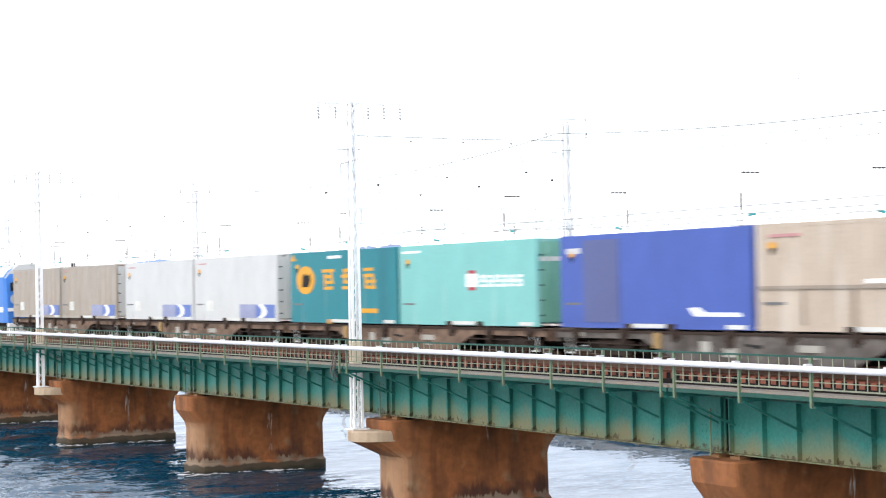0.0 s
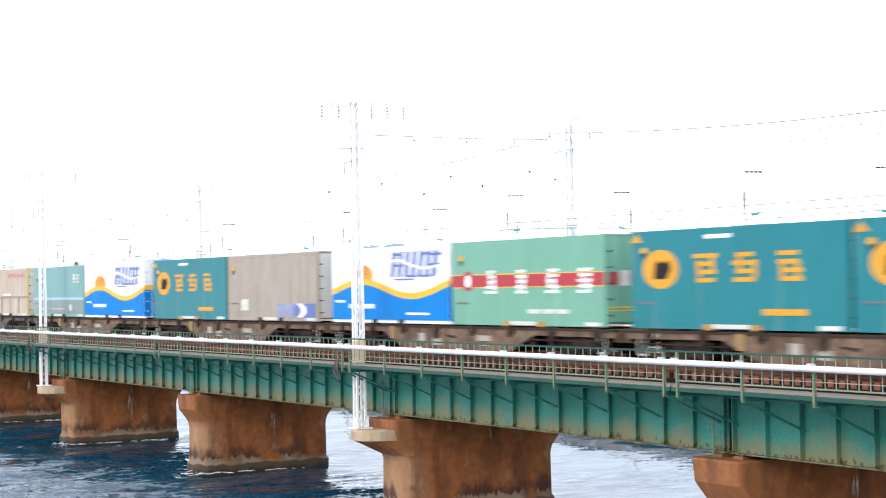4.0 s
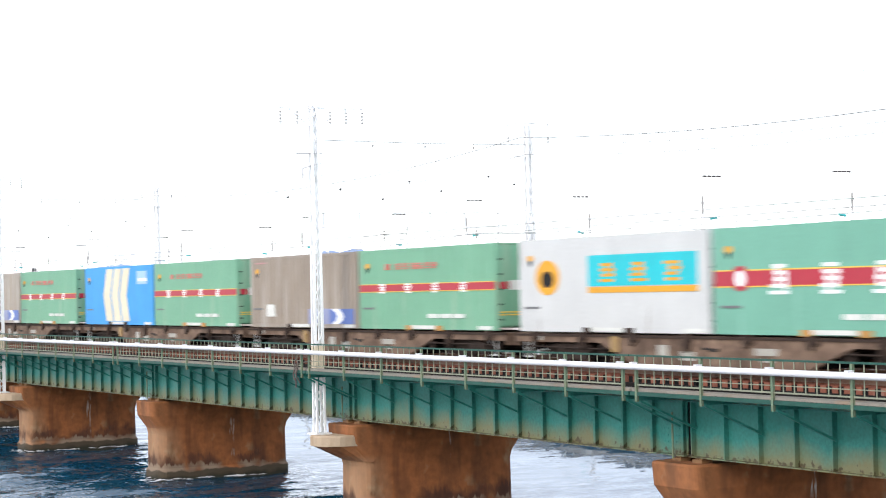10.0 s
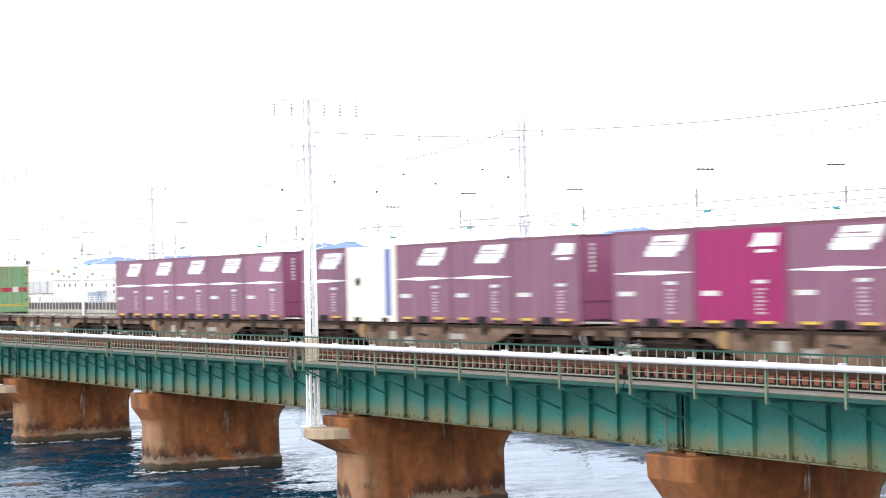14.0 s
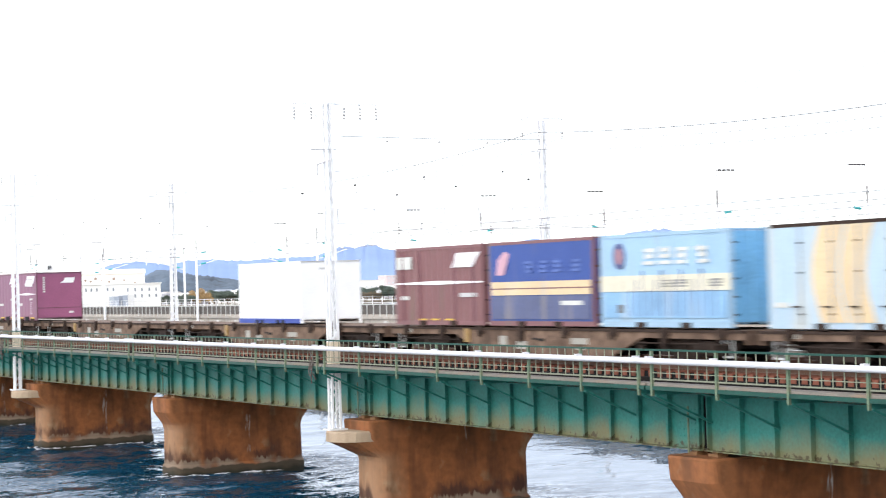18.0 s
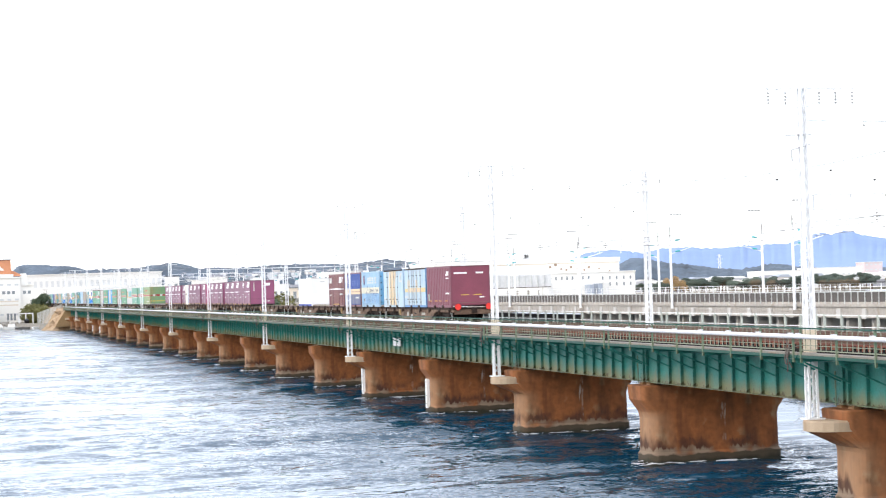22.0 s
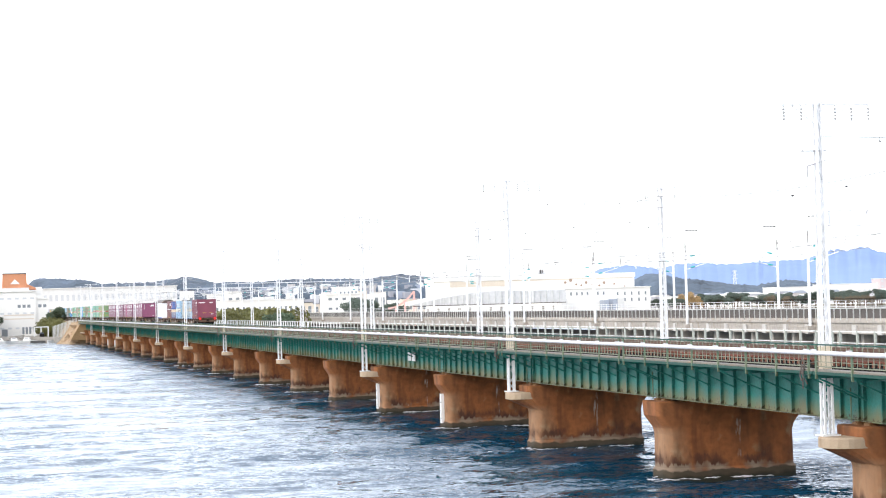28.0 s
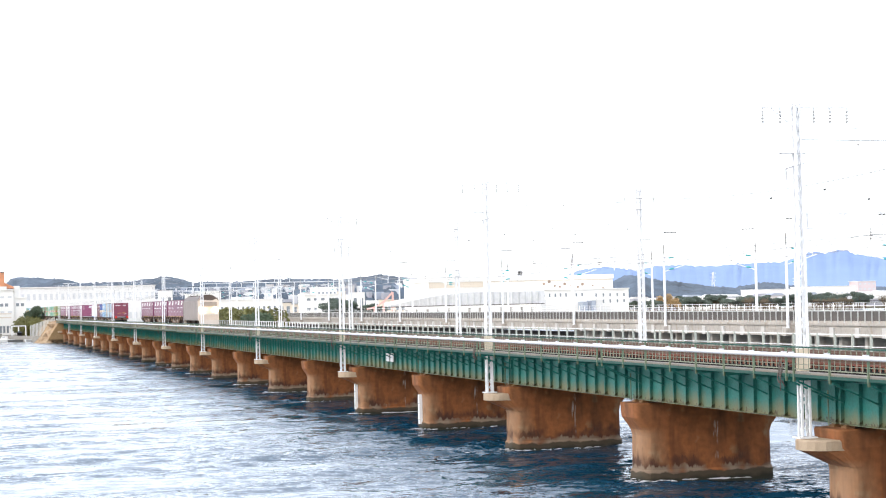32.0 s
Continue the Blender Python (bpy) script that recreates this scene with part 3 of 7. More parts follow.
for k in SPANS:
    fine = -1 <= k <= 2
    src = fine_span if fine else far_span if k < 7 else distant_span
    if src.name not in placed:
        src.location = (0, seam(k), 0)
        placed.add(src.name)
    else:
        copy_thing(src, pose(0, seam(k) + (0.14 if k == -2 else 0), 0))


# ---- piers ----
def outline(x0, x1, half, r, n=5):
    """A plan with rounded corners."""
    pts = []
    for cx, cy, a0 in ((x1 - r, half - r, 0), (x0 + r, half - r, 90), (x0 + r, -half + r, 180), (x1 - r, -half + r, 270)):
        pts += [(cx + r * math.cos(radians(a0 + 90 * i / n)), cy + r * math.sin(radians(a0 + 90 * i / n))) for i in range(n + 1)]
    return pts


def loft(levels):
    """Joins plans of the same count at rising heights into one solid."""
    g = Geo()
    n = len(levels[0][1])
    for z, pts in levels:
        g.v += [(x, y, z) for x, y in pts]
    for j in range(len(levels) - 1):
        g.f += [(j * n + i, j * n + (i + 1) % n, (j + 1) * n + (i + 1) % n, (j + 1) * n + i) for i in range(n)]
    g.f += [tuple(range(n))[::-1], tuple(range((len(levels) - 1) * n, len(levels) * n))]
    return g


def build_pier(with_bracket):
    p = thing("bridge_pier", "rust-brown concrete pier with dark tide line" + (" and a pale mast ledge" if with_bracket else " and flared cap"), "pier", "piers in the water")
    top = GZ0 - 0.12
    def ring(z, out, half, r):
        return (z, outline(28.7 - out, 34.5 + out, half, r))

    shaft = loft([ring(-1.5, 0.1, 1.05, 0.45), ring(0.4, 0.1, 1.05, 0.45), ring(0.52, 0.02, 0.98, 0.42), ring(1.95, 0.0, 0.96, 0.4)])
    part("shaft", shaft, PIER, p, "brown streaked shaft with a wet dark foot")
    part("cap", loft([ring(1.95, 0.0, 0.96, 0.4), ring(2.2, 0.06, 0.97, 0.38), ring(2.42, 0.2, 0.985, 0.34), ring(2.6, 0.32, 1.0, 0.3), ring(2.74, 0.4, 1.02, 0.28),
                      ring(top - 0.06, 0.44, 1.02, 0.25), ring(top, 0.41, 0.98, 0.22)]), PIER, p)
    for x in (28.9, 31.75, 32.5, 35.0):
        for dy in (-0.45, 0.45):
            part("bearing", Geo().box(x - 0.16, x + 0.16, dy - 0.2, dy + 0.2, top, GZ0 - 0.04).box(x - 0.1, x + 0.1, dy - 0.12, dy + 0.12, GZ0 - 0.04, GZ0), BEARING, p)
    if with_bracket:
        half = [(29.1, 1.0), (28.3, 0.97), (27.9, 0.88), (27.6, 0.7), (27.42, 0.46), (27.34, 0.2)]
        ledge = half + [(x, -y) for x, y in reversed(half)]
        low = [(29.1, 1.0), (28.9, 0.99), (28.78, 0.9), (28.7, 0.7), (28.67, 0.5), (28.66, 0.22)]
        low += [(x, -y) for x, y in reversed(low)]
        part("mast_ledge", loft([(2.66, ledge), (2.96, ledge), (3.02, [(x + 0.04, y * 0.97) for x, y in ledge])]), PALE_CONCRETE, p, "pale rounded concrete ledge")
        part("corbel", loft([(2.1, low), (2.655, [(x + 0.05, y * 0.97) for x, y in ledge])]), PIER, p)
    return p


BEARING = material("rusty_cast_bearing", (0.2, 0.1, 0.04), 0.8, vary=0.3)
plain_pier, mast_pier = build_pier(False), build_pier(True)
used = set()
for k in range(-2, 23):
    src = mast_pier if k % 2 == 0 else plain_pier
    if src.name in used:
        copy_thing(src, pose(0, seam(k), 0))
    else:
        src.location = (0, seam(k), 0)
        used.add(src.name)


# ---- catenary masts ----
def lattice(z0, z1, w0, w1, x=0.0, y=0.0):
    """Corner angles and zigzag lacing of a tapered mast."""
    chords, lace = [], [Geo() for _ in range(4)]

    def corner(z, i):
        w = (w0 + (w1 - w0) * (z - z0) / (z1 - z0)) / 2
        return (x + w * (-1, 1, 1, -1)[i], y + w * (-1, -1, 1, 1)[i], z)

    for i in range(4):
        chords.append(Geo().beam(corner(z0, i), corner(z1, i), 0.075))
    step = 0.42
    n = int((z1 - z0) / step)
    for j in range(n):
        za, zb = z0 + j * step, z0 + (j + 1) * step
        for i in range(4):
            a, b = (i, (i + 1) % 4) if j % 2 else ((i + 1) % 4, i)
            lace[i].beam(corner(za, a), corner(zb, b), 0.055, 0.012)
    return chords, lace


def hang(parent, x, y, z, n=3):
    g = Geo()
    for i in range(n):
        g.tube((x, y, z - 0.1 - 0.11 * i), (x, y, z - 0.15 - 0.11 * i), 0.048, 8)
    g.tube((x, y, z - 0.1 - 0.11 * n), (x, y, z), 0.012, 5)
    return part("insulator", g, INSULATOR, parent, "grey insulator string")


def build_mast():
    """The near mast, standing through the walkway on the pier's ledge, with the portal beam to the far mast."""
    m = thing("catenary_mast", "white painted lattice mast with insulator arms, standing on a pier ledge", "mast", "masts along the bridge")
    chords, lace = lattice(3.05, 14.15, 0.285, 0.19)
    for c in chords:
        part("corner_angle", c, MAST, m)
    for c in lace:
        tagged(part("lacing", c, MAST, m), kind="stuff")
    # slack cables in loops where the mast passes the walkway
    coil = Geo()
    for k, (cz, rr) in enumerate(((DECK + 0.12, 0.17), (DECK - 0.02, 0.13), (DECK - 0.2, 0.15))):
        ring_pts = [(-0.68 - 0.03 * k, 0.3 + 0.8 * rr * math.cos(a), cz + 1.2 * rr * math.sin(a)) for a in (2 * math.pi * j / 12 for j in range(13))]
        for a, b in zip(ring_pts, ring_pts[1:]):
            coil.tube(a, b, 0.022, 5)
    coil.tube((-0.7, 0.3, DECK - 0.35), (-0.68, 0.34, DECK - 0.65), 0.022, 5).tube((-0.7, 0.2, DECK - 0.3), (-0.6, 0.16, DECK - 0.5), 0.022, 5)
    coil.tube((-0.7, 0.32, DECK + 0.3), (-0.68, 0.32, DECK + 0.7), 0.022, 5).tube((-0.7, 0.2, DECK + 0.15), (-0.2, 0.1, DECK + 0.25), 0.022, 5)
    part("cable_coil", coil, COIL, m, "tangled dark cable loops")
    part("base_plate", Geo().box(-0.32, 0.32, -0.32, 0.32, 3.02, 3.07), MAST, m)
    part("sleeve", Geo().box(-0.175, 0.175, -0.175, 0.175, DECK - 0.02, DECK + 0.74), MAST_BEIGE, m, "beige box round the mast at the walkway")
    top = part("top_arm", Geo().box(-1.26, 1.88, -0.03, 0.03, 14.0, 14.06).beam((0, 0, 13.3), (1.2, 0, 14.0), 0.03).beam((0, 0, 13.3), (-0.9, 0, 14.0), 0.03), MAST, m, "white cross arm")
    for x in (-1.205, -0.585, 0.63, 1.22, 1.83):
        hang(top, x, 0, 14.0, 4)
    part("side_arm", Geo().box(-0.64, 0.3, -0.03, 0.03, 12.46, 12.5), ARM_GREY, m, "grey side arm")
    part("switch_bar", Geo().beam((-0.42, 0, 11.98), (0.25, 0, 12.16), 0.045).tube((-0.42, 0, 11.6), (-0.42, 0, 11.98), 0.03, 6), ARM_GREY, m, "slanting grey bar")
    part("wire_arm", Geo().box(-0.1, 1.0, -0.03, 0.03, 11.72, 11.76), MAST, m)
    # portal beam across both tracks
    span = 36.5 - 27.75
    for z in (9.95, 10.45):
        part("portal_chord", Geo().box(0.15, span - 0.12, -0.05, 0.05, z, z + 0.05), MAST, m)
    br = Geo()
    for i in range(7):
        xa = 0.3 + i * (span - 0.6) / 6
        br.box(xa - 0.025, xa + 0.025, -0.03, 0.03, 10.0, 10.46)
    tagged(part("portal_bracing", br, MAST, m), kind="stuff")
    wire = part("span_wire", Geo().tube((0.1, 0, 12.95), (4.4, 0.3, 12.91), 0.016, 5).tube((4.4, 0.3, 12.91), (span, 0.6, 12.95), 0.016, 5), WIRE, m, "thin dark span wire")
    for x in (2.3, 4.4, 6.4):
        hang(wire, x, x * 0.07, 12.92, 1)
    for x, z in ((-0.85, 11.02), (1.1, 11.30), (2.7, 10.96), (3.75, 11.57), (5.0, 11.25), (6.9, 11.77), (7.95, 11.5)):
        part("insulator", Geo().tube((x - 0.035, 0.3, z - 0.01), (x + 0.035, 0.3, z + 0.01), 0.033, 8).tube((x, 0.02, 10.5), (x, 0.3, z - 0.04), 0.005, 5), DARK_INS, m)
    for c in (NEAR_TRACK - 27.75, FAR_TRACK - 27.75):
        hang(m, c, 0, 9.95)
        part("registration_arm", Geo().tube((c + 0.9, 0, 9.95), (c + 0.85, 0, 9.3), 0.03, 6).tube((c + 0.85, 0, 9.55), (c - 0.1, 0.1, 9.75), 0.02, 6), MAST, m)
    return m


def build_far_mast():
    m = thing("far_catenary_mast", "white painted lattice mast on the far side of the tracks", "mast", "masts along the bridge")
    chords, lace = lattice(DECK, 13.65, 0.27, 0.18)
    for c in chords:
        part("corner_angle", c, MAST, m)
    for c in lace:
        tagged(part("lacing", c, MAST, m), kind="stuff")
    top = part("top_arm", Geo().box(-0.85, 0.85, -0.03, 0.03, 13.7, 13.75).box(-0.85, -0.82, -0.02, 0.02, 13.2, 13.7).box(0.82, 0.85, -0.02, 0.02, 13.2, 13.7), MAST, m)
    for x in (-0.83, 0.83):
        hang(top, x, 0, 13.3, 2)
    part("wire_arm", Geo().box(-0.6, 0.1, -0.03, 0.03, 12.5, 12.55), MAST, m)
    return m


near_mast, far_mast = build_mast(), build_far_mast()
MAST_Y = [61.6 + 2 * PITCH * i for i in range(-1, 12)]
near_mast.location, far_mast.location = (27.75, MAST_Y[0], 0), (36.5, MAST_Y[0] + 0.6, 0)
for y in MAST_Y[1:]:
    copy_thing(near_mast, pose(27.75, y, 0))
    copy_thing(far_mast, pose(36.5, y + 0.6, 0))


# ---- overhead wires ----
def wire_line(name, label, x, z, sag, r, ys, drop=0.0):
    g = Geo()
    for a, b in zip(ys, ys[1:]):
        n = 20 if sag else 1
        for i in range(n):
            u, w = i / n, (i + 1) / n
            g.tube((x, a + (b - a) * u, z - 4 * sag * u * (1 - u)), (x, a + (b - a) * w, z - 4 * sag * w * (1 - w)), r, 4)
    if drop:
        for a, b in zip(ys, ys[1:]):
            for i in range(1, 8):
                u = i / 8
                y = a + (b - a) * u
                g.tube((x, y, drop), (x, y, z - 4 * sag * u * (1 - u)), r * 0.5, 4)
    return tagged(part(name, g, WIRE), label, "wire")


for c in (NEAR_TRACK, FAR_TRACK):
    wire_line("contact_wire", "thin grey contact wire over the track", c, RAILTOP + 4.2, 0.0, 0.012, [MAST_Y[0], MAST_Y[-1]])
    wire_line("messenger_wire", "sagging grey messenger wire with droppers", c, 9.75, 0.4, 0.010, MAST_Y, RAILTOP + 4.2)
for x, z in ((27.75 + 0.55, 13.3), (27.75 + 1.65, 13.3)):
    wire_line("feeder_wire", "thin grey feeder wire between mast tops", x, z, 0.9, 0.005, MAST_Y)
for x, z in ((36.5 - 0.7, 13.15), (36.5 + 0.45, 12.95), (36.5 - 0.5, 12.55)):
    wire_line("feeder_wire", "thin grey feeder wire between mast tops", x, z, 0.75, 0.016 if z > 13 else 0.010, MAST_Y)


# the notice plates on one girder
for y in (129.85, 128.6):
    np_ = part("notice_plate", Geo().box(28.70, 28.755, y - 0.42, y + 0.42, 3.98, 4.52), MAST)
    tagged(np_, "small white notice plate fixed to the green girder", "notice", "plates on the girder")
    part("plate_rim", Geo().box(28.755, 28.765, y - 0.46, y + 0.46, 3.95, 4.55), POST, np_)

# broken foam where the tide meets the pier feet
fo = Geo()
rf_ = random.Random(12)
for k in range(-1, 12):
    spots = [(rf_.uniform(28.6, 34.2), -1.3, 0.9, 0.16) for _ in range(3)] + [(28.35, -0.6, 0.25, 0.4)]
    for i in range(44):
        cx, cy, sx, sy = spots[rf_.randrange(4)]
        x, y = rf_.gauss(cx, sx), cy - abs(rf_.gauss(0, sy)) if cx > 28.5 else rf_.gauss(cy, sy)
        a, q = rf_.uniform(-0.35, 0.35), rf_.uniform(0.06, 0.3)
        c, s_ = math.cos(a) * q, math.sin(a) * q
        z = 0.05 + 0.05 * rf_.random()
        w = rf_.uniform(0.08, 0.2)
        n0 = len(fo.v)
        ys = seam(k) + y
        fo.v += [(x - c, ys - s_, z), (x - s_ * w, ys + c * w, z + 0.012), (x + c, ys + s_, z), (x + s_ * w, ys - c * w, z + 0.012), (x, ys, z + 0.04)]
        fo.f += [(n0, n0 + 1, n0 + 4), (n0 + 1, n0 + 2, n0 + 4), (n0 + 2, n0 + 3, n0 + 4), (n0 + 3, n0, n0 + 4)]
tagged(part("foam", fo, PIPE), "broken white foam round the feet of the piers", "foam", kind="stuff")
# ---- the freight trains ----
FLOOR = RAILTOP + 1.02        # top of the wagon decks
WAGON = 20.4                  # coupler to coupler
# seconds and the leading edge of the first wagon's load along the bridge
RUN = [(0, 111.3), (3, 185.0), (6, 258.8), (9, 332.0), (14, 453.1), (19, 573.1), (23, 668.4), (28, 785.9), (32, 879.5)]
ONCOMING = [(0, 910.0), (8, 748.0), (16, 585.5), (24, 423.2), (29, 321.7), (32, 261.0)]
MOVING = []                   # (thing, its offset behind the leading edge, height, which train)
COLOURS = {}


def paint(name, colour, rough=0.5, **kw):
    if name not in COLOURS:
        args = dict(vary=0.10, scale=1.1, fine=14, bump=0.08)
        args.update(kw)
        COLOURS[name] = material(name + "_paint", colour, rough, **args)
    return COLOURS[name]


DIRT = (0.16, 0.12, 0.09)
GREIGE = paint("greige", (0.33, 0.29, 0.247), vary=0.16, stain=(0.27, 0.205, 0.145), stain_amount=0.45, streak=True)
BROWNGREY = paint("brown_grey", (0.25, 0.20, 0.155), vary=0.16, stain=(0.37, 0.33, 0.285), stain_amount=0.35, streak=True)
LTGREY = paint("light_grey", (0.50, 0.50, 0.49), stain=DIRT, stain_amount=-0.2, streak=True)
TEAL = paint("dark_teal", (0.008, 0.17, 0.205), spec=0.3, stain=(0.1, 0.22, 0.22), stain_amount=0.0, streak=True)
CYAN = paint("turquoise", (0.165, 0.43, 0.40), stain=(0.27, 0.47, 0.44), stain_amount=0.0, streak=True)
ROYAL = paint("royal_blue", (0.042, 0.082, 0.33), vary=0.14)
NAVYGREY = paint("slate_blue", (0.07, 0.085, 0.21))
BEIGE = paint("beige", (0.42, 0.34, 0.265), vary=0.16, stain=(0.55, 0.49, 0.42), stain_amount=0.3, streak=True)
GREYTEAL = paint("grey_teal", (0.16, 0.32, 0.33), stain=(0.2, 0.26, 0.26), stain_amount=0.1, streak=True)
WHITE = paint("white", (0.80, 0.80, 0.79), vary=0.05)
SKYBLUE = paint("bright_blue", (0.0, 0.185, 0.56), 0.6, spec=0.15)
AMBER = paint("amber_yellow", (0.80, 0.42, 0.03), spec=0.25)
ORANGE = paint("orange_yellow", (0.62, 0.30, 0.025), spec=0.25)
YELLOW = paint("yellow", (0.66, 0.44, 0.07), spec=0.3)
GREEN_BOX = paint("mid_green", (0.14, 0.325, 0.205), stain=(0.24, 0.36, 0.25), stain_amount=0.05, streak=True)
MINT = paint("mint_green", (0.135, 0.335, 0.245), stain=(0.2, 0.42, 0.33), stain_amount=0.0, streak=True)
OLIVE = paint("faded_olive", (0.25, 0.34, 0.185), stain=(0.34, 0.23, 0.10), stain_amount=0.4, streak=True)
OLIVE_END = paint("olive_end", (0.17, 0.31, 0.15), stain=(0.3, 0.24, 0.1), stain_amount=0.2, streak=True)
RED = paint("red", (0.37, 0.018, 0.035))
LTBLUE = paint("pale_blue", (0.31, 0.47, 0.62), stain=(0.34, 0.38, 0.4), stain_amount=0.2, streak=True)
FADEDBLUE = paint("faded_blue", (0.40, 0.52, 0.62), vary=0.14, stain=(0.50, 0.49, 0.43), stain_amount=0.45, streak=True)
RUSTED = paint("rusted_rail", (0.04, 0.026, 0.02), 0.8, vary=0.3, spec=0.15)
FADED_PRINT = paint("faded_dark_print", (0.12, 0.12, 0.12))
WORN_WHITE = paint("worn_white", (0.58, 0.58, 0.54), vary=0.2, fine=6)
WORN_CREAM = paint("worn_cream", (0.66, 0.50, 0.30), vary=0.18, stain=(0.5, 0.45, 0.38), stain_amount=0.35, streak=True)
CHEVBLUE = paint("azure", (0.05, 0.28, 0.60), spec=0.2)
WORN_CREAM_PALE = paint("pale_cream", (0.66, 0.58, 0.42), vary=0.12)
MAROON = paint("maroon", (0.215, 0.084, 0.14), stain=(0.22, 0.12, 0.14), stain_amount=0.1, streak=True, random_tint=0.15)
MAROON_FRAME = paint("maroon_frame", (0.15, 0.05, 0.075), vary=0.2)
MAGENTA = paint("fresh_maroon", (0.27, 0.014, 0.10), spec=0.3)
BROWNRED = paint("brown_red", (0.20, 0.088, 0.09), stain=DIRT, stain_amount=0.1, streak=True)
DEEPBLUE = paint("deep_blue", (0.03, 0.07, 0.27), stain=(0.12, 0.12, 0.2), stain_amount=0.15, streak=True)
PATCHBLUE = paint("patch_blue", (0.08, 0.135, 0.38))
BLACK = paint("black", (0.015, 0.015, 0.015), 0.7, spec=0.15)
SILVER = paint("silver_grey", (0.48, 0.48, 0.46), 0.4)
FRAME = paint("wagon_brown_grime", (0.165, 0.108, 0.076), 0.8, spec=0.2, vary=0.6, scale=1.6, fine=6, stain=(0.05, 0.03, 0.022), stain_amount=0.55)
FRAME_GREY = paint("wagon_grey_grime", (0.115, 0.10, 0.09), 0.8, spec=0.2, vary=0.6, scale=1.6, fine=6, stain=(0.04, 0.03, 0.025), stain_amount=0.55)
BOGIE = paint("bogie_dirt", (0.03, 0.021, 0.017), 0.85, vary=0.5, spec=0.12)
TAIL_LAMP = material("tail_marker_red", (0.75, 0.03, 0.02), 0.4)
SIDE = -1.225                 # the side of a load that faces the water


def corrugated(L, H, ribs, depth, z0, z1):
    """One pressed side wall: a row of trapezoid ribs along the length."""
    g = Geo()
    prof = []
    p = L / max(ribs, 1)
    if ribs:
        for i in range(ribs):
            y = -i * p
            prof += [(0, y - 0.06 * p), (0, y - 0.44 * p), (depth, y - 0.56 * p), (depth, y - 0.94 * p)]
        prof = [(0, 0)] + prof + [(0, -L)]
    else:
        prof = [(0, 0), (0, -L)]
    for x, y in prof:
        g.v += [(x, y, z0), (x, y, z1)]
    g.f = [(2 * i, 2 * i + 1, 2 * i + 3, 2 * i + 2) for i in range(len(prof) - 1)]
    return g


def shell(name, label, L, H, body, ribs=0, depth=0.03, edge=None, post=0.1, doors=True, end=None, pockets=True, pocket_mat=None, top=None, pocket=None):
    """A freight container: ribbed sides, roof, ends, corner posts, rails, door gear. Local y runs back from its leading end."""
    edge = edge or body
    c = thing(name, label, "freight container", "containers on the train")
    W = 1.22
    bd = Geo().box(-W + 0.05, W - 0.005, -L + 0.06, -0.06, 0.1, H - 0.05)
    b = part("body", bd, body, c)
    g = corrugated(L - 2 * post, H, ribs, depth, 0.14, H - 0.1)
    g.v = [(x - W, y - post, z) for x, y, z in g.v]
    part("side_wall", g, body, b)
    rf = Geo().box(-W + 0.02, W - 0.02, -L + 0.03, -0.03, H - 0.05, H - 0.012)
    part("roof", rf, edge, c)
    for x in (-W, W - post):
        for y in (-post, -L):
            part("corner_post", Geo().box(x, x + post, y, y + post, 0, H - 0.002), edge, c)
        part("bottom_rail", Geo().box(x + 0.005, x + post, -L + post, -post, 0.0, 0.14), edge, c)
        part("top_rail", Geo().box(x + 0.005, x + post, -L + post, -post, H - 0.1, H - 0.01), top or edge, c)
    if doors:
        part("front_wall", Geo().box(-W + post, W - post, -0.05, 0, 0.14, H - 0.1), end or body, c)
        for y, s in ((-L, -1),):
            for x in (-W + post, 0.005):
                d = part("door", Geo().box(x, x + W - post - 0.005, min(y, y - s * 0.05), max(y, y - s * 0.05) - 0.0 * s, 0.14, H - 0.1), end or body, c)
                xh = x if x < -0.1 else x + W - post - 0.11
                hg = Geo()
                for z in (0.3, 0.75, 1.2, 1.65, 2.1):
                    hg.box(xh, xh + 0.11, y + s * 0.004 - 0.014, y + s * 0.004 + 0.014, z, z + 0.05)
                tagged(part("door_hinge", hg, LTGREY if body is WHITE else BLACK, d), kind="stuff")
                for u in (0.25, 0.75):
                    xx = x + u * (W - post)
                    part("lock_rod", Geo().tube((xx, y + s * 0.02, 0.08), (xx, y + s * 0.02, H - 0.08), 0.018, 6), (end or body) if body is not WHITE else SILVER, d)
    if pockets:
        for u in (0.5 - 1.05 / L, 0.5 + 1.05 / L):
            p = part("fork_pocket", Geo().box(SIDE - 0.03, SIDE + 0.06, -L * u - (0.28 if pocket_mat else 0.2), -L * u + (0.28 if pocket_mat else 0.2), -0.03, 0.13), pocket or RUSTED, c, "forklift pocket")
            if pocket_mat:
                part("pocket_edge", Geo().box(SIDE - 0.035, SIDE + 0.06, -L * u - 0.32, -L * u + 0.32, 0.10, 0.165), pocket_mat, p, "yellow pocket edge")
        if pocket_mat:
            part("pocket_recess", Geo().box(SIDE - 0.025, SIDE + 0.06, -L * 0.5 - 0.3, -L * 0.5 + 0.3, -0.02, 0.2), BLACK, c, "dark recess between the pockets")
    return c


def mark(c, L, H, u0, u1, v0, v1, mat, name="marking", label="", up=0.006):
    """A painted panel on the water-side wall: u along the length from the leading end, v up the height, as fractions."""
    return part(name, Geo().box(SIDE - up - 0.004, SIDE + 0.012, -L * u1, -L * u0, H * v0, H * v1), mat, c, label)


def shape(c, L, H, pts, mat, name="marking", label="", up=0.006):
    return part(name, Geo().prism([(-L * u, H * v) for u, v in pts], "x", SIDE - up - 0.004, SIDE + 0.012), mat, c, label)


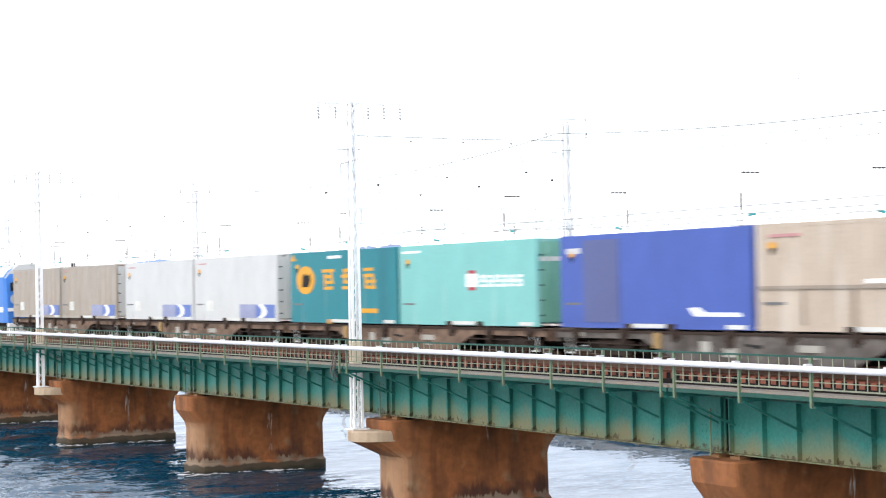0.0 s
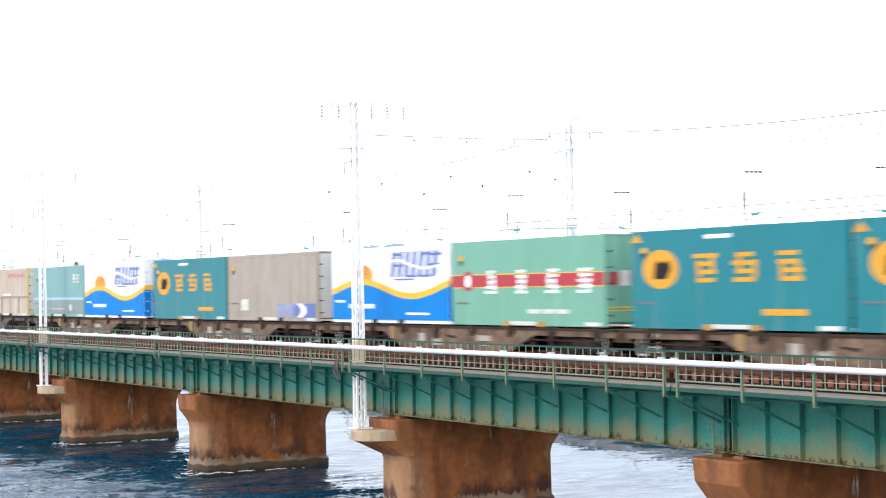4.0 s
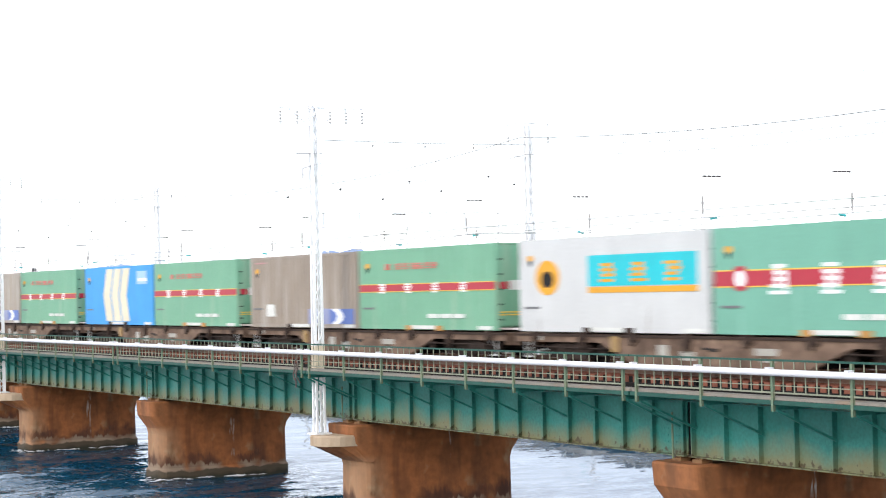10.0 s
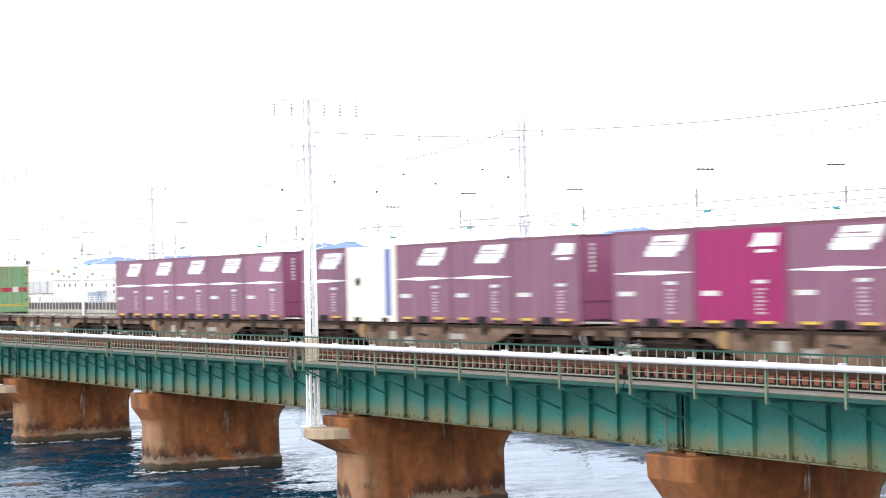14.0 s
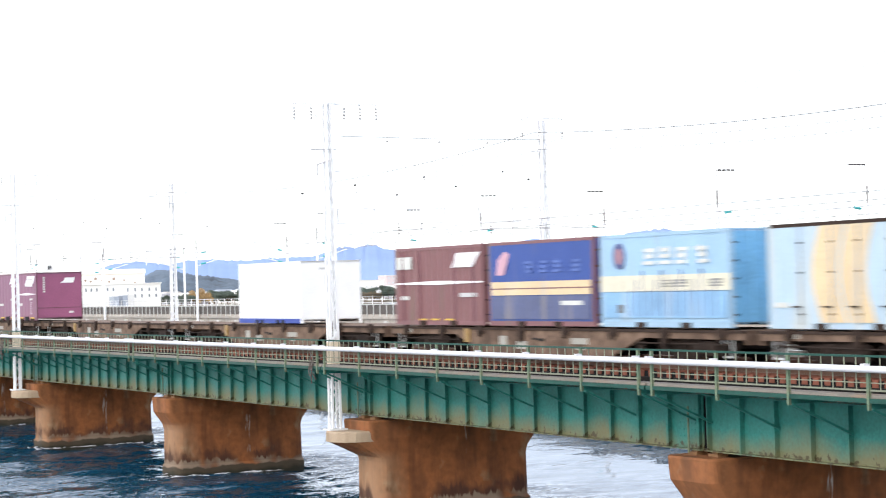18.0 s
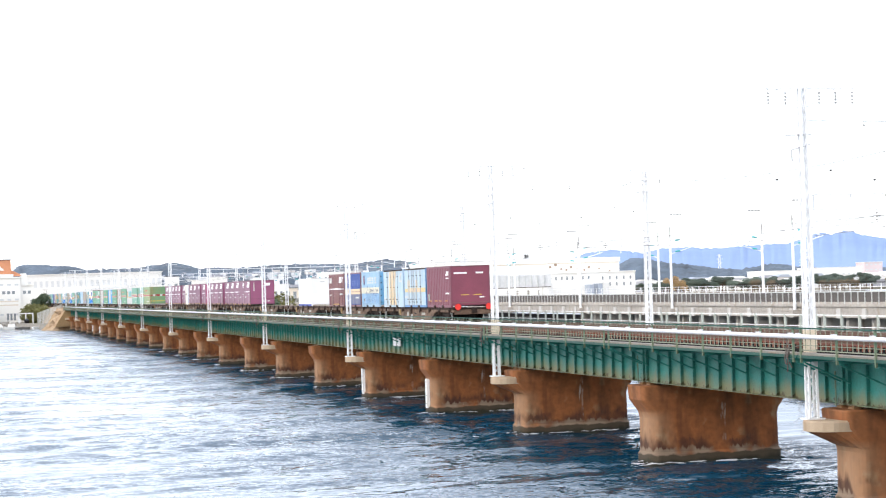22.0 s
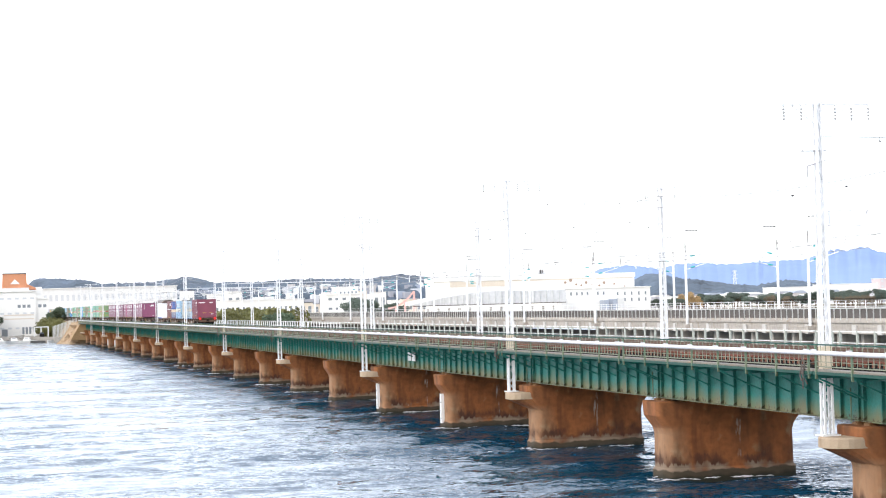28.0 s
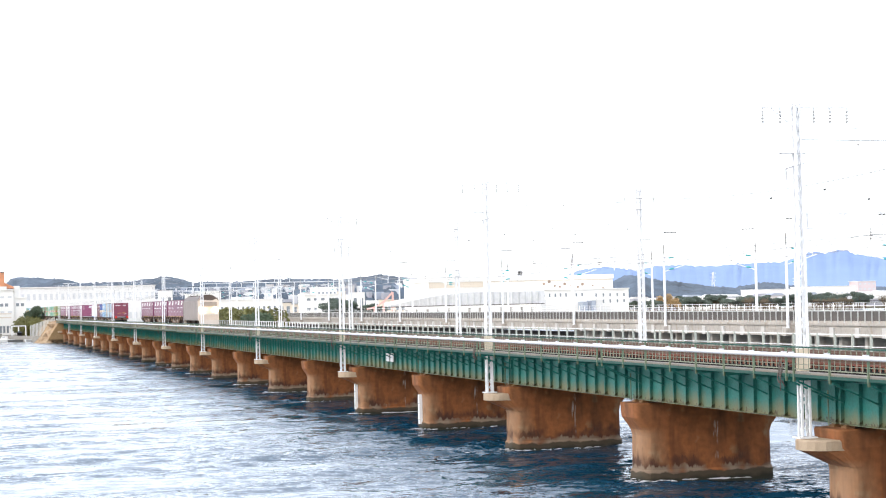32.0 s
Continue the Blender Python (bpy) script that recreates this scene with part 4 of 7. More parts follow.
def disc(u, v, ru, rv, n=20):
    return [(u + ru * math.cos(2 * math.pi * i / n), v + rv * math.sin(2 * math.pi * i / n)) for i in range(n)]


def glyph(c, L, H, u, v, w, h, mat, lines=4):
    """A block of bars in place of a painted sign that is not lettered."""
    r = random.Random(int(u * 1000) + lines)
    g = Geo()
    for i in range(lines):
        a = v + h * i / lines
        lo, hi = r.uniform(0, 0.25) * w, w - r.uniform(0, 0.25) * w
        g.box(SIDE - 0.012, SIDE + 0.012, -L * (u + hi), -L * (u + lo), H * a, H * (a + h / lines * 0.55))
    for k in (r.uniform(0.12, 0.35), r.uniform(0.6, 0.8)):
        b = v + h * r.uniform(0.0, 0.45)
        g.box(SIDE - 0.011, SIDE + 0.012, -L * (u + w * (k + 0.14)), -L * (u + w * k), H * b, H * (b + h * 0.52))
    tagged(part("sign_block", g, mat, c), kind="stuff")


def small_print(c, L, H):
    mark(c, L, H, 0.03, 0.12, 0.245, 0.27, FADED_PRINT, "print_bar")
    mark(c, L, H, 0.39, 0.58, 0.008, 0.05, WORN_WHITE, "print_bar", up=0.012)
    mark(c, L, H, 0.88, 0.97, 0.008, 0.05, WORN_WHITE, "print_bar", up=0.012)
    shape(c, L, H, disc(0.07, 0.79, 0.017, 0.042, 10), ORANGE, "round_mark")
    shape(c, L, H, [(0.055, 0.77), (0.085, 0.77), (0.07, 0.70)], BLACK, "round_mark")


L31, H31 = 9.41, 2.62
L12, H12 = 3.715, 2.5
L20, H20 = 6.058, 2.5


def k_greige(mat=None, name="grey-beige", ribs=26):
    c = shell("freight_container", f"{name} ribbed steel container with a blue and white patch", L31, H31, mat or GREIGE, ribs, 0.035, end=SILVER)
    small_print(c, L31, H31)
    mark(c, L31, H31, 0.58, 0.97, 0.055, 0.255, PATCHBLUE, "patch", "faded blue patch")
    shape(c, L31, H31, [(0.78, 0.055), (0.84, 0.055), (0.88, 0.11), (0.885, 0.16), (0.87, 0.21), (0.84, 0.255), (0.78, 0.255), (0.82, 0.2), (0.83, 0.155), (0.82, 0.1)], WHITE, "patch_crescent", up=0.009)
    mark(c, L31, H31, 0.57, 0.76, 0.052, 0.258, paint("worn_patch", (0.24, 0.26, 0.40), vary=0.3, fine=5), "patch_wear", up=0.008)
    shape(c, L31, H31, [(0.16, 0.15), (0.25, 0.15), (0.24, 0.32), (0.17, 0.32)], WORN_WHITE, "notice")
    mark(c, L31, H31, 0.06, 0.16, 0.9, 0.92, paint("faded_red", (0.42, 0.2, 0.2)), "print_bar")
    return c


def k_ltgrey():
    return k_greige(LTGREY, "light grey", 0)


def k_browngrey():
    return k_greige(BROWNGREY, "brown-grey", 30)


def k_teal(end=None, label="dark teal container with orange oval emblem and orange sign blocks"):
    c = shell("freight_container", label, L31, H31, TEAL, 0, end=end or TEAL, pocket=paint("pocket_orange", (0.42, 0.2, 0.04)))
    small_print(c, L31, H31)
    shape(c, L31, H31, disc(0.155, 0.60, 0.092, 0.20), ORANGE, "emblem", "orange oval emblem")
    shape(c, L31, H31, [(0.12, 0.50), (0.13, 0.66), (0.15, 0.70), (0.165, 0.66), (0.20, 0.69), (0.21, 0.60), (0.185, 0.50)], BLACK, "emblem_shape", up=0.009)
    for u in (0.32, 0.50, 0.70):
        glyph(c, L31, H31, u, 0.46, 0.125, 0.32, ORANGE)
    mark(c, L31, H31, 0.64, 0.83, 0.14, 0.2, ORANGE, "print_bar")
    shape(c, L31, H31, [(0.0, 0.88), (0.06, 0.88), (0.03, 0.97)], ORANGE, "corner_mark")
    mark(c, L31, H31, 0.38, 0.5, 0.89, 0.93, WHITE, "print_bar")
    return c


def k_teal_white_end():
    return k_teal(WHITE, "dark teal container with orange sign blocks and white doors")


def k_cyan():
    c = shell("freight_container", "turquoise container with a white and red sign panel", L31, H31, CYAN, 0, end=MINT)
    small_print(c, L31, H31)
    mark(c, L31, H31, 0.535, 0.585, 0.42, 0.66, RED, "sign", up=0.007)
    mark(c, L31, H31, 0.52, 0.60, 0.46, 0.62, WHITE, "sign", up=0.009)
    for i in range(6):
        glyph(c, L31, H31, 0.62 + 0.05 * i, 0.46, 0.042, 0.16, WHITE, 3)
    part("end_band", Geo().box(-1.1, 1.1, -L31 - 0.012, -L31 + 0.02, H31 * 0.74, H31 * 0.79), WORN_WHITE, c)
    mark(c, L31, H31, 0.03, 0.17, 0.90, 0.93, WHITE, "print_bar")
    return c


def k_royal():
    c = shell("freight_container", "royal blue container with a slate panel and white lower sign", L31, H31, ROYAL, 0)
    small_print(c, L31, H31)
    mark(c, L31, H31, 0.14, 0.34, 0.06, 0.94, NAVYGREY, "panel", "slate blue panel")
    shape(c, L31, H31, [(0.70, 0.215), (0.75, 0.22), (0.78, 0.17), (0.94, 0.17), (0.95, 0.13), (0.73, 0.13)], WHITE, "sign")
    mark(c, L31, H31, 0.04, 0.12, 0.8, 0.86, LTGREY, "print_bar")
    return c


def k_beige():
    c = shell("freight_container", "beige side-door container with red sign bars and yellow end frame", L31, H31, BEIGE, 12, 0.02, end=LTGREY)
    small_print(c, L31, H31)
    for z in (0.1, 0.92):
        part("door_bar", Geo().box(-1.15, 1.15, -L31 - 0.012, -L31 + 0.02, H31 * z, H31 * (z + 0.035)), YELLOW, c)
    part("hatched_post", Geo().box(-1.226, -1.12, -L31 - 0.008, -L31 + 0.1, 0.2, H31 - 0.2), paint("hatched_ochre", (0.55, 0.42, 0.14)), c)
    part("door_rail", Geo().box(SIDE - 0.03, SIDE + 0.02, -L31 + 0.12, -0.12, H31 * 0.385, H31 * 0.42), BROWNGREY, c, "horizontal side-door rail")
    for u in (0.2, 0.4, 0.6, 0.8):
        part("door_post", Geo().box(SIDE - 0.02, SIDE + 0.02, -L31 * u - 0.05, -L31 * u + 0.05, 0.15, H31 * 0.385), BROWNGREY, c)
    for u in (0.56, 0.63, 0.70, 0.79, 0.86):
        glyph(c, L31, H31, u, 0.82, 0.06, 0.09, paint("sign_red", (0.55, 0.12, 0.10)), 3)
    mark(c, L31, H31, 0.06, 0.19, 0.87, 0.90, paint("faded_red", (0.42, 0.2, 0.2)), "sign")
    mark(c, L31, H31, 0.45, 0.62, 0.43, 0.47, WHITE, "print_bar")
    return c


def k_greyteal():
    c = shell("freight_container", "grey-teal container with a pale line and white emblem bars", L31, H31, GREYTEAL, 18, 0.02, end=WHITE)
    small_print(c, L31, H31)
    mark(c, L31, H31, 0.01, 0.99, 0.33, 0.38, LTBLUE, "stripe")
    mark(c, L31, H31, 0.01, 0.99, 0.06, 0.33, paint("grey_green", (0.17, 0.26, 0.25), vary=0.2, stain=DIRT, stain_amount=0.3, streak=True), "lower_panel", "duller grey-green lower panel", up=0.004)
    for u in (0.79, 0.86):
        glyph(c, L31, H31, u, 0.66, 0.055, 0.2, WORN_WHITE, 3)
    mark(c, L31, H31, 0.36, 0.62, 0.14, 0.17, paint("pinkish_print", (0.46, 0.34, 0.38)), "print_bar")
    mark(c, L31, H31, 0.72, 0.77, 0.12, 0.24, WORN_WHITE, "notice")
    return c


def k_swoosh():
    c = shell("freight_container", "white container with blue wave, orange band, blue sign blocks", L31, H31, WHITE, 0, end=WHITE)
    n = 28

    def wave(u):
        return 0.45 + 0.10 * math.cos(2 * math.pi * (u - 0.27) / 0.86)

    us = [i / n for i in range(n + 1)]
    part_g = Geo()
    band = Geo()
    for g, lo, hi, up in ((part_g, None, 0.0, 0.006), (band, -0.04, 0.04, 0.009)):
        for a, b in zip(us, us[1:]):
            i = len(g.v)
            za = [0.04 if lo is None else wave(a) + lo, 0.04 if lo is None else wave(b) + lo]
            zb = [wave(a) + hi, wave(b) + hi]
            for x in (SIDE - up - 0.004, SIDE + 0.012):
                g.v += [(x, -L31 * a, H31 * za[0]), (x, -L31 * b, H31 * za[1]), (x, -L31 * b, H31 * zb[1]), (x, -L31 * a, H31 * zb[0])]
            g.f += [(i, i + 1, i + 2, i + 3), (i + 7, i + 6, i + 5, i + 4), (i, i + 4, i + 5, i + 1), (i + 2, i + 6, i + 7, i + 3)]
    part("wave", part_g, SKYBLUE, c, "bright blue wave")
    part("wave_band", band, AMBER, c, "orange band along the wave")
    shape(c, L31, H31, disc(0.28, 0.63, 0.095, 0.145), paint("emblem_gold", (0.60, 0.28, 0.03), spec=0.25), "emblem")
    for v in (0.64, 0.68, 0.72):
        mark(c, L31, H31, 0.225, 0.335, v, v + 0.018, paint("emblem_rust", (0.5, 0.16, 0.05)), "emblem_line", up=0.010)
    for i in range(7):
        u = 0.53 + 0.056 * i
        shape(c, L31, H31, [(u, 0.60), (u + 0.03, 0.60), (u + 0.052, 0.92), (u + 0.022, 0.92)], PATCHBLUE, "sign_bar", up=0.008)
    for u, v in ((0.545, 0.90), (0.55, 0.76), (0.66, 0.62), (0.78, 0.9), (0.77, 0.62), (0.86, 0.89), (0.85, 0.76)):
        mark(c, L31, H31, u, u + 0.085, v - 0.03, v, PATCHBLUE, "sign_bar")
    shape(c, L31, H31, [(0.52, 0.78), (0.60, 0.80), (0.70, 0.73), (0.80, 0.68), (0.95, 0.72), (0.95, 0.75), (0.80, 0.715), (0.70, 0.765), (0.60, 0.835), (0.52, 0.82)], WHITE, "sign_stroke", up=0.012)
    mark(c, L31, H31, 0.56, 0.72, 0.555, 0.575, PATCHBLUE, "sign_line")
    mark(c, L31, H31, 0.16, 0.38, 0.19, 0.25, WHITE, "print_bar", up=0.009)
    mark(c, L31, H31, 0.66, 0.84, 0.11, 0.14, WHITE, "print_bar", up=0.009)
    mark(c, L31, H31, 0.03, 0.12, 0.27, 0.30, WHITE, "print_bar", up=0.009)
    part("door_wave", Geo().box(-1.215, 1.215, -L31 - 0.01, -L31 + 0.02, 0.08, H31 * 0.50), SKYBLUE, c, "blue lower half of the doors")
    part("door_band", Geo().box(-1.215, 1.215, -L31 - 0.012, -L31 + 0.02, H31 * 0.50, H31 * 0.58), AMBER, c)
    for x in (-0.75, -0.3, 0.15, 0.6):
        part("door_sign", Geo().box(x, x + 0.3, -L31 - 0.012, -L31 + 0.02, H31 * 0.66, H31 * 0.8), PATCHBLUE, c)
    return c


def k_green(mat=None, big=False, label="green container with a red stripe and white sign blocks"):
    m = mat or GREEN_BOX
    c = shell("freight_container", label, L31, H31, m, 20 if not big else 0, 0.02, end=OLIVE_END if m is OLIVE else m, pocket=paint("pocket_orange", (0.42, 0.2, 0.04)))
    small_print(c, L31, H31)
    lo, hi = (0.45, 0.59) if big else (0.47, 0.555)
    mark(c, L31, H31, 0.005, 0.995, lo, hi, RED, "stripe", "red stripe")
    e = 0.012 if big else 0.009
    for v in (lo - e, hi):
        mark(c, L31, H31, 0.005, 0.995, v, v + e, YELLOW, "stripe_edge")
    w, h = (0.09, 0.3) if big else (0.05, 0.13)
    for u in (0.26, 0.46, 0.66, 0.86) if big else (0.18, 0.38, 0.58, 0.78):
        glyph(c, L31, H31, u - 0.02, (lo + hi) / 2 - h / 2, w, h, WHITE, 5 if big else 4)
    if big:
        shape(c, L31, H31, disc(0.12, 0.52, 0.04, 0.12), RED, "emblem", up=0.008)
        shape(c, L31, H31, disc(0.12, 0.52, 0.022, 0.075), WHITE, "emblem", up=0.010)
    else:
        for u in (0.21, 0.29, 0.345, 0.41, 0.455, 0.51, 0.56):
            glyph(c, L31, H31, u, 0.74, 0.042, 0.085, paint("sign_red", (0.55, 0.12, 0.10)), 3)
    for u in (0.53, 0.62, 0.71):
        mark(c, L31, H31, u, u + 0.075, 0.14, 0.19, WORN_WHITE, "print_bar")
    part("door_stripe", Geo().box(-1.1, 1.1, -L31 - 0.01, -L31 + 0.02, H31 * lo, H31 * hi), RED, c)
    for x in (-0.75, 0.3):
        part("door_sign", Geo().box(x, x + 0.34, -L31 - 0.016, -L31 + 0.02, H31 * (lo - 0.01), H31 * (hi + 0.015)), WORN_WHITE, c)
    for z in (0.2, 0.17):
        part("door_bar", Geo().box(-1.1, 1.1, -L31 - 0.012, -L31 + 0.02, H31 * z, H31 * (z + 0.015)), YELLOW, c)
    return c


def k_mint():
    return k_green(MINT, True, "mint green container with red stripe and white sign blocks")


def k_mint_notice():
    c = k_green(MINT, True, "mint green container with red stripe and a white notice")
    mark(c, L31, H31, 0.74, 0.9, 0.72, 0.96, WHITE, "notice")
    return c


def k_olive():
    return k_green(OLIVE, False, "faded rust-stained olive container with a dull red stripe")


def k_ltblue():
    c = shell("freight_container", "pale blue container with a broken yellow stripe", L31, H31, LTBLUE, 0)
    small_print(c, L31, H31)
    faded = paint("worn_yellow", (0.62, 0.48, 0.2), vary=0.2)
    mark(c, L31, H31, 0.02, 0.22, 0.37, 0.44, faded, "stripe")
    mark(c, L31, H31, 0.66, 0.97, 0.37, 0.44, faded, "stripe")
    shape(c, L31, H31, [(0.22, 0.36), (0.26, 0.36), (0.32, 0.62), (0.29, 0.62)], WHITE, "sign")
    shape(c, L31, H31, [(0.44, 0.36), (0.48, 0.36), (0.53, 0.62), (0.50, 0.62)], WHITE, "sign")
    return c


def chevrons(c, L, H, u0, w, mat):
    for i in range(3):
        u = u0 + i * w * 1.2
        side = [(u + 0.042, 0.06), (u, 0.5), (u + 0.052, 0.96)]
        shape(c, L, H, side + [(a + w, v) for a, v in reversed(side)], mat, "chevron", "cream chevron band")


def k_bluechev():
    c = shell("freight_container", "azure container with three cream chevron bands", L31, H31, CHEVBLUE, 0)
    small_print(c, L31, H31)
    chevrons(c, L31, H31, 0.29, 0.10, WORN_CREAM_PALE)
    mark(c, L31, H31, 0.78, 0.92, 0.68, 0.9, LTBLUE, "sign")
    mark(c, L31, H31, 0.80, 0.92, 0.73, 0.78, WHITE, "sign", up=0.009)
    return c


def k_whitesign():
    c = shell("freight_container", "white container with orange oval emblem and turquoise sign panel", L31, H31, LTGREY, 0)
    small_print(c, L31, H31)
    shape(c, L31, H31, disc(0.17, 0.58, 0.07, 0.19), ORANGE, "emblem")
    shape(c, L31, H31, disc(0.17, 0.56, 0.035, 0.09), BLACK, "emblem_shape", up=0.009)
    mark(c, L31, H31, 0.40, 0.95, 0.48, 0.80, paint("sign_turquoise", (0.0, 0.42, 0.48)), "sign_panel", "turquoise sign panel")
    mark(c, L31, H31, 0.40, 0.95, 0.41, 0.47, ORANGE, "sign_edge")
    for u in (0.46, 0.62, 0.79):
        glyph(c, L31, H31, u, 0.52, 0.09, 0.22, ORANGE)
    return c


def k_maroon(mat=None, logo=True, label="dull maroon container with white logo bars, on a flat wagon"):
    m = mat or MAROON
    c = shell("small_container", label, L12, H12, m, 6, 0.01, pocket_mat=YELLOW, edge=MAROON_FRAME, post=0.06, doors=False)
    part("front_wall", Geo().box(-1.16, 1.16, -0.05, 0, 0.14, H12 - 0.1), m, c)
    part("end_wall", Geo().box(-1.16, 1.16, -L12, -L12 + 0.05, 0.14, H12 - 0.1), m if m is MAGENTA else paint("rosy_maroon", (0.27, 0.075, 0.15), vary=0.15), c, "plain end wall")
    part("end_sill", Geo().box(-1.16, 1.16, -L12 - 0.012, -L12 + 0.02, 0.62, 0.66), MAROON_FRAME, c)
    ep = Geo()
    for i in range(7):
        ep.box(-0.88, -0.76, -L12 - 0.01, -L12 + 0.01, 1.45 + 0.12 * i, 1.53 + 0.12 * i)
    tagged(part("end_print", ep, WORN_WHITE, c), kind="stuff")
    if logo:
        shape(c, L12, H12, [(0.49, 0.835), (0.89, 0.825), (0.93, 0.93), (0.55, 0.93), (0.53, 0.88)], WHITE, "logo_shape", "white logo shape")
        shape(c, L12, H12, [(0.43, 0.72), (0.78, 0.71), (0.81, 0.77), (0.86, 0.77), (0.885, 0.82), (0.47, 0.828), (0.46, 0.78), (0.435, 0.78)], WHITE, "logo_shape", up=0.008)
        shape(c, L12, H12, [(0.56, 0.862), (0.80, 0.858), (0.81, 0.872), (0.56, 0.876)], m, "logo_slit", up=0.012)
        shape(c, L12, H12, [(0.02, 0.545), (0.5, 0.525), (0.98, 0.545), (0.98, 0.552), (0.5, 0.575), (0.02, 0.552)], WHITE, "tapering_line")
    else:
        shape(c, L12, H12, [(0.62, 0.78), (0.90, 0.78), (0.92, 0.90), (0.70, 0.91), (0.68, 0.84)], WHITE, "logo_shape", "white logo shape")
        mark(c, L12, H12, 0.70, 0.86, 0.72, 0.75, WHITE, "print_bar")
    mark(c, L12, H12, 0.08, 0.27, 0.31, 0.36, WORN_WHITE, "print_bar")
    mark(c, L12, H12, 0.66, 0.79, 0.425, 0.46, WORN_WHITE, "print_bar")
    col = Geo()
    for i in range(7):
        a = 0.13 + 0.038 * i
        col.box(SIDE - 0.01, SIDE + 0.012, -L12 * (0.745 if i % 3 else 0.77), -L12 * 0.685, H12 * a, H12 * (a + 0.022))
    tagged(part("print_column", col, paint("pinkish_print", (0.46, 0.34, 0.38)), c), kind="stuff")
    return c


def k_maroon_narrow():
    return k_maroon(MAROON, False, "dull maroon container with a small white emblem, on a flat wagon")


def k_maroon_end():
    """The last of the row, with an emblem on its end wall."""
    c = k_maroon(MAROON, True, "dull maroon container with an emblem on its plain end wall")
    part("end_emblem", Geo().prism([(0.05, 1.93), (0.75, 1.93), (0.85, 2.2), (0.3, 2.2), (0.25, 2.05)], "y", -L12 - 0.01, -L12 + 0.01), WHITE, c, "white emblem")
    part("end_notice", Geo().box(0.5, 0.75, -L12 - 0.01, -L12 + 0.01, 0.35, 0.45), WORN_WHITE, c)
    return c


def k_magenta():
    return k_maroon(MAGENTA, False, "freshly painted dark magenta container with a white emblem")


def k_white12():
    c = shell("small_container", "white container with a blue upright band, on a flat wagon", L12, H12, paint("ivory", (0.76, 0.70, 0.60), vary=0.06), 0)
    mark(c, L12, H12, 0.80, 0.90, 0.08, 0.95, PATCHBLUE, "band", "blue upright band")
    shape(c, L12, H12, disc(0.24, 0.53, 0.05, 0.06), BLACK, "round_mark")
    return c


def k_white20b():
    """Smooth insulated box, no door gear on the end that is seen; its side rail is blue."""
    H = 2.3
    c = shell("insulated_container", "bright white smooth insulated container with a blue base rail", L20, H, WHITE, 0, doors=False, pockets=False)
    for y0, y1 in ((-0.05, 0.0), (-L20, -L20 + 0.05)):
        part("end_wall", Geo().box(-1.12, 1.12, y0, y1, 0.14, H - 0.1), WHITE, c)
    mark(c, L20, H, 0.0, 0.99, 0.0, 0.075, paint("base_blue", (0.02, 0.05, 0.30)), "base_band", up=0.012)
    for u in (0.28, 0.36, 0.62, 0.7):
        mark(c, L20, H, u, u + 0.05, 0.0, 0.05, BLACK, "fork_slot", up=0.016)
    part("top_seal", Geo().box(-1.21, 1.21, -L20 - 0.008, -L20 + 0.02, H - 0.035, H - 0.012), LTGREY, c)
    part("end_notice", Geo().box(-0.45, -0.1, -L20 - 0.008, -L20 + 0.01, H - 0.34, H - 0.27), LTGREY, c, "small grey notice")
    return c


def k_brown20():
    c = shell("freight_container", "brown-red ribbed container with white notices", L20, H20, BROWNRED, 14, 0.06)
    for u in (0.1, 0.3, 0.7, 0.9):
        part("lock_rod", Geo().tube((SIDE - 0.02, -L20 * u, 0.12), (SIDE - 0.02, -L20 * u, H20 - 0.12), 0.02, 6), MAROON_FRAME, c)
    for u in (0.28, 0.42, 0.58):
        mark(c, L20, H20, u, u + 0.09, 0.06, 0.08, YELLOW, "print_bar", up=0.012)
    mark(c, L20, H20, 0.06, 0.16, 0.32, 0.37, WORN_WHITE, "print_bar")
    mark(c, L20, H20, 0.02, 0.20, 0.72, 0.88, WORN_WHITE, "notice")
    shape(c, L20, H20, [(0.66, 0.72), (0.90, 0.72), (0.97, 0.90), (0.72, 0.90)], WHITE, "logo_shape")
    shape(c, L20, H20, [(0.0, 0.525), (0.5, 0.51), (1.0, 0.525), (1.0, 0.54), (0.5, 0.56), (0.0, 0.54)], WHITE, "tapering_line")
    mark(c, L20, H20, 0.75, 0.93, 0.35, 0.4, LTGREY, "print_bar")
    return c


def k_blue20():
    c = shell("freight_container", "deep blue container with a cream band and pink emblem", L20, H20, DEEPBLUE, 16, 0.03, edge=BROWNRED)
    mark(c, L20, H20, 0.03, 0.97, 0.36, 0.52, WORN_CREAM, "band", "rust-streaked cream band")
    mark(c, L20, H20, 0.03, 0.97, 0.43, 0.445, BROWNRED, "band_line", up=0.009)
    shape(c, L20, H20, [(0.08, 0.6), (0.16, 0.6), (0.22, 0.85), (0.17, 0.88), (0.1, 0.78)], paint("pale_pink", (0.55, 0.32, 0.38)), "emblem")
    for u in (0.36, 0.5, 0.63, 0.8):
        glyph(c, L20, H20, u, 0.62, 0.09, 0.16, PATCHBLUE, 3)
    mark(c, L20, H20, 0.03, 0.97, 0.08, 0.35, paint("greyed_blue", (0.085, 0.10, 0.20), vary=0.25, stain=(0.25, 0.22, 0.2), stain_amount=0.3, streak=True), "lower_panel", "greyed blue lower panel")
    mark(c, L20, H20, 0.7, 0.9, 0.24, 0.29, WORN_WHITE, "print_bar", up=0.009)
    return c


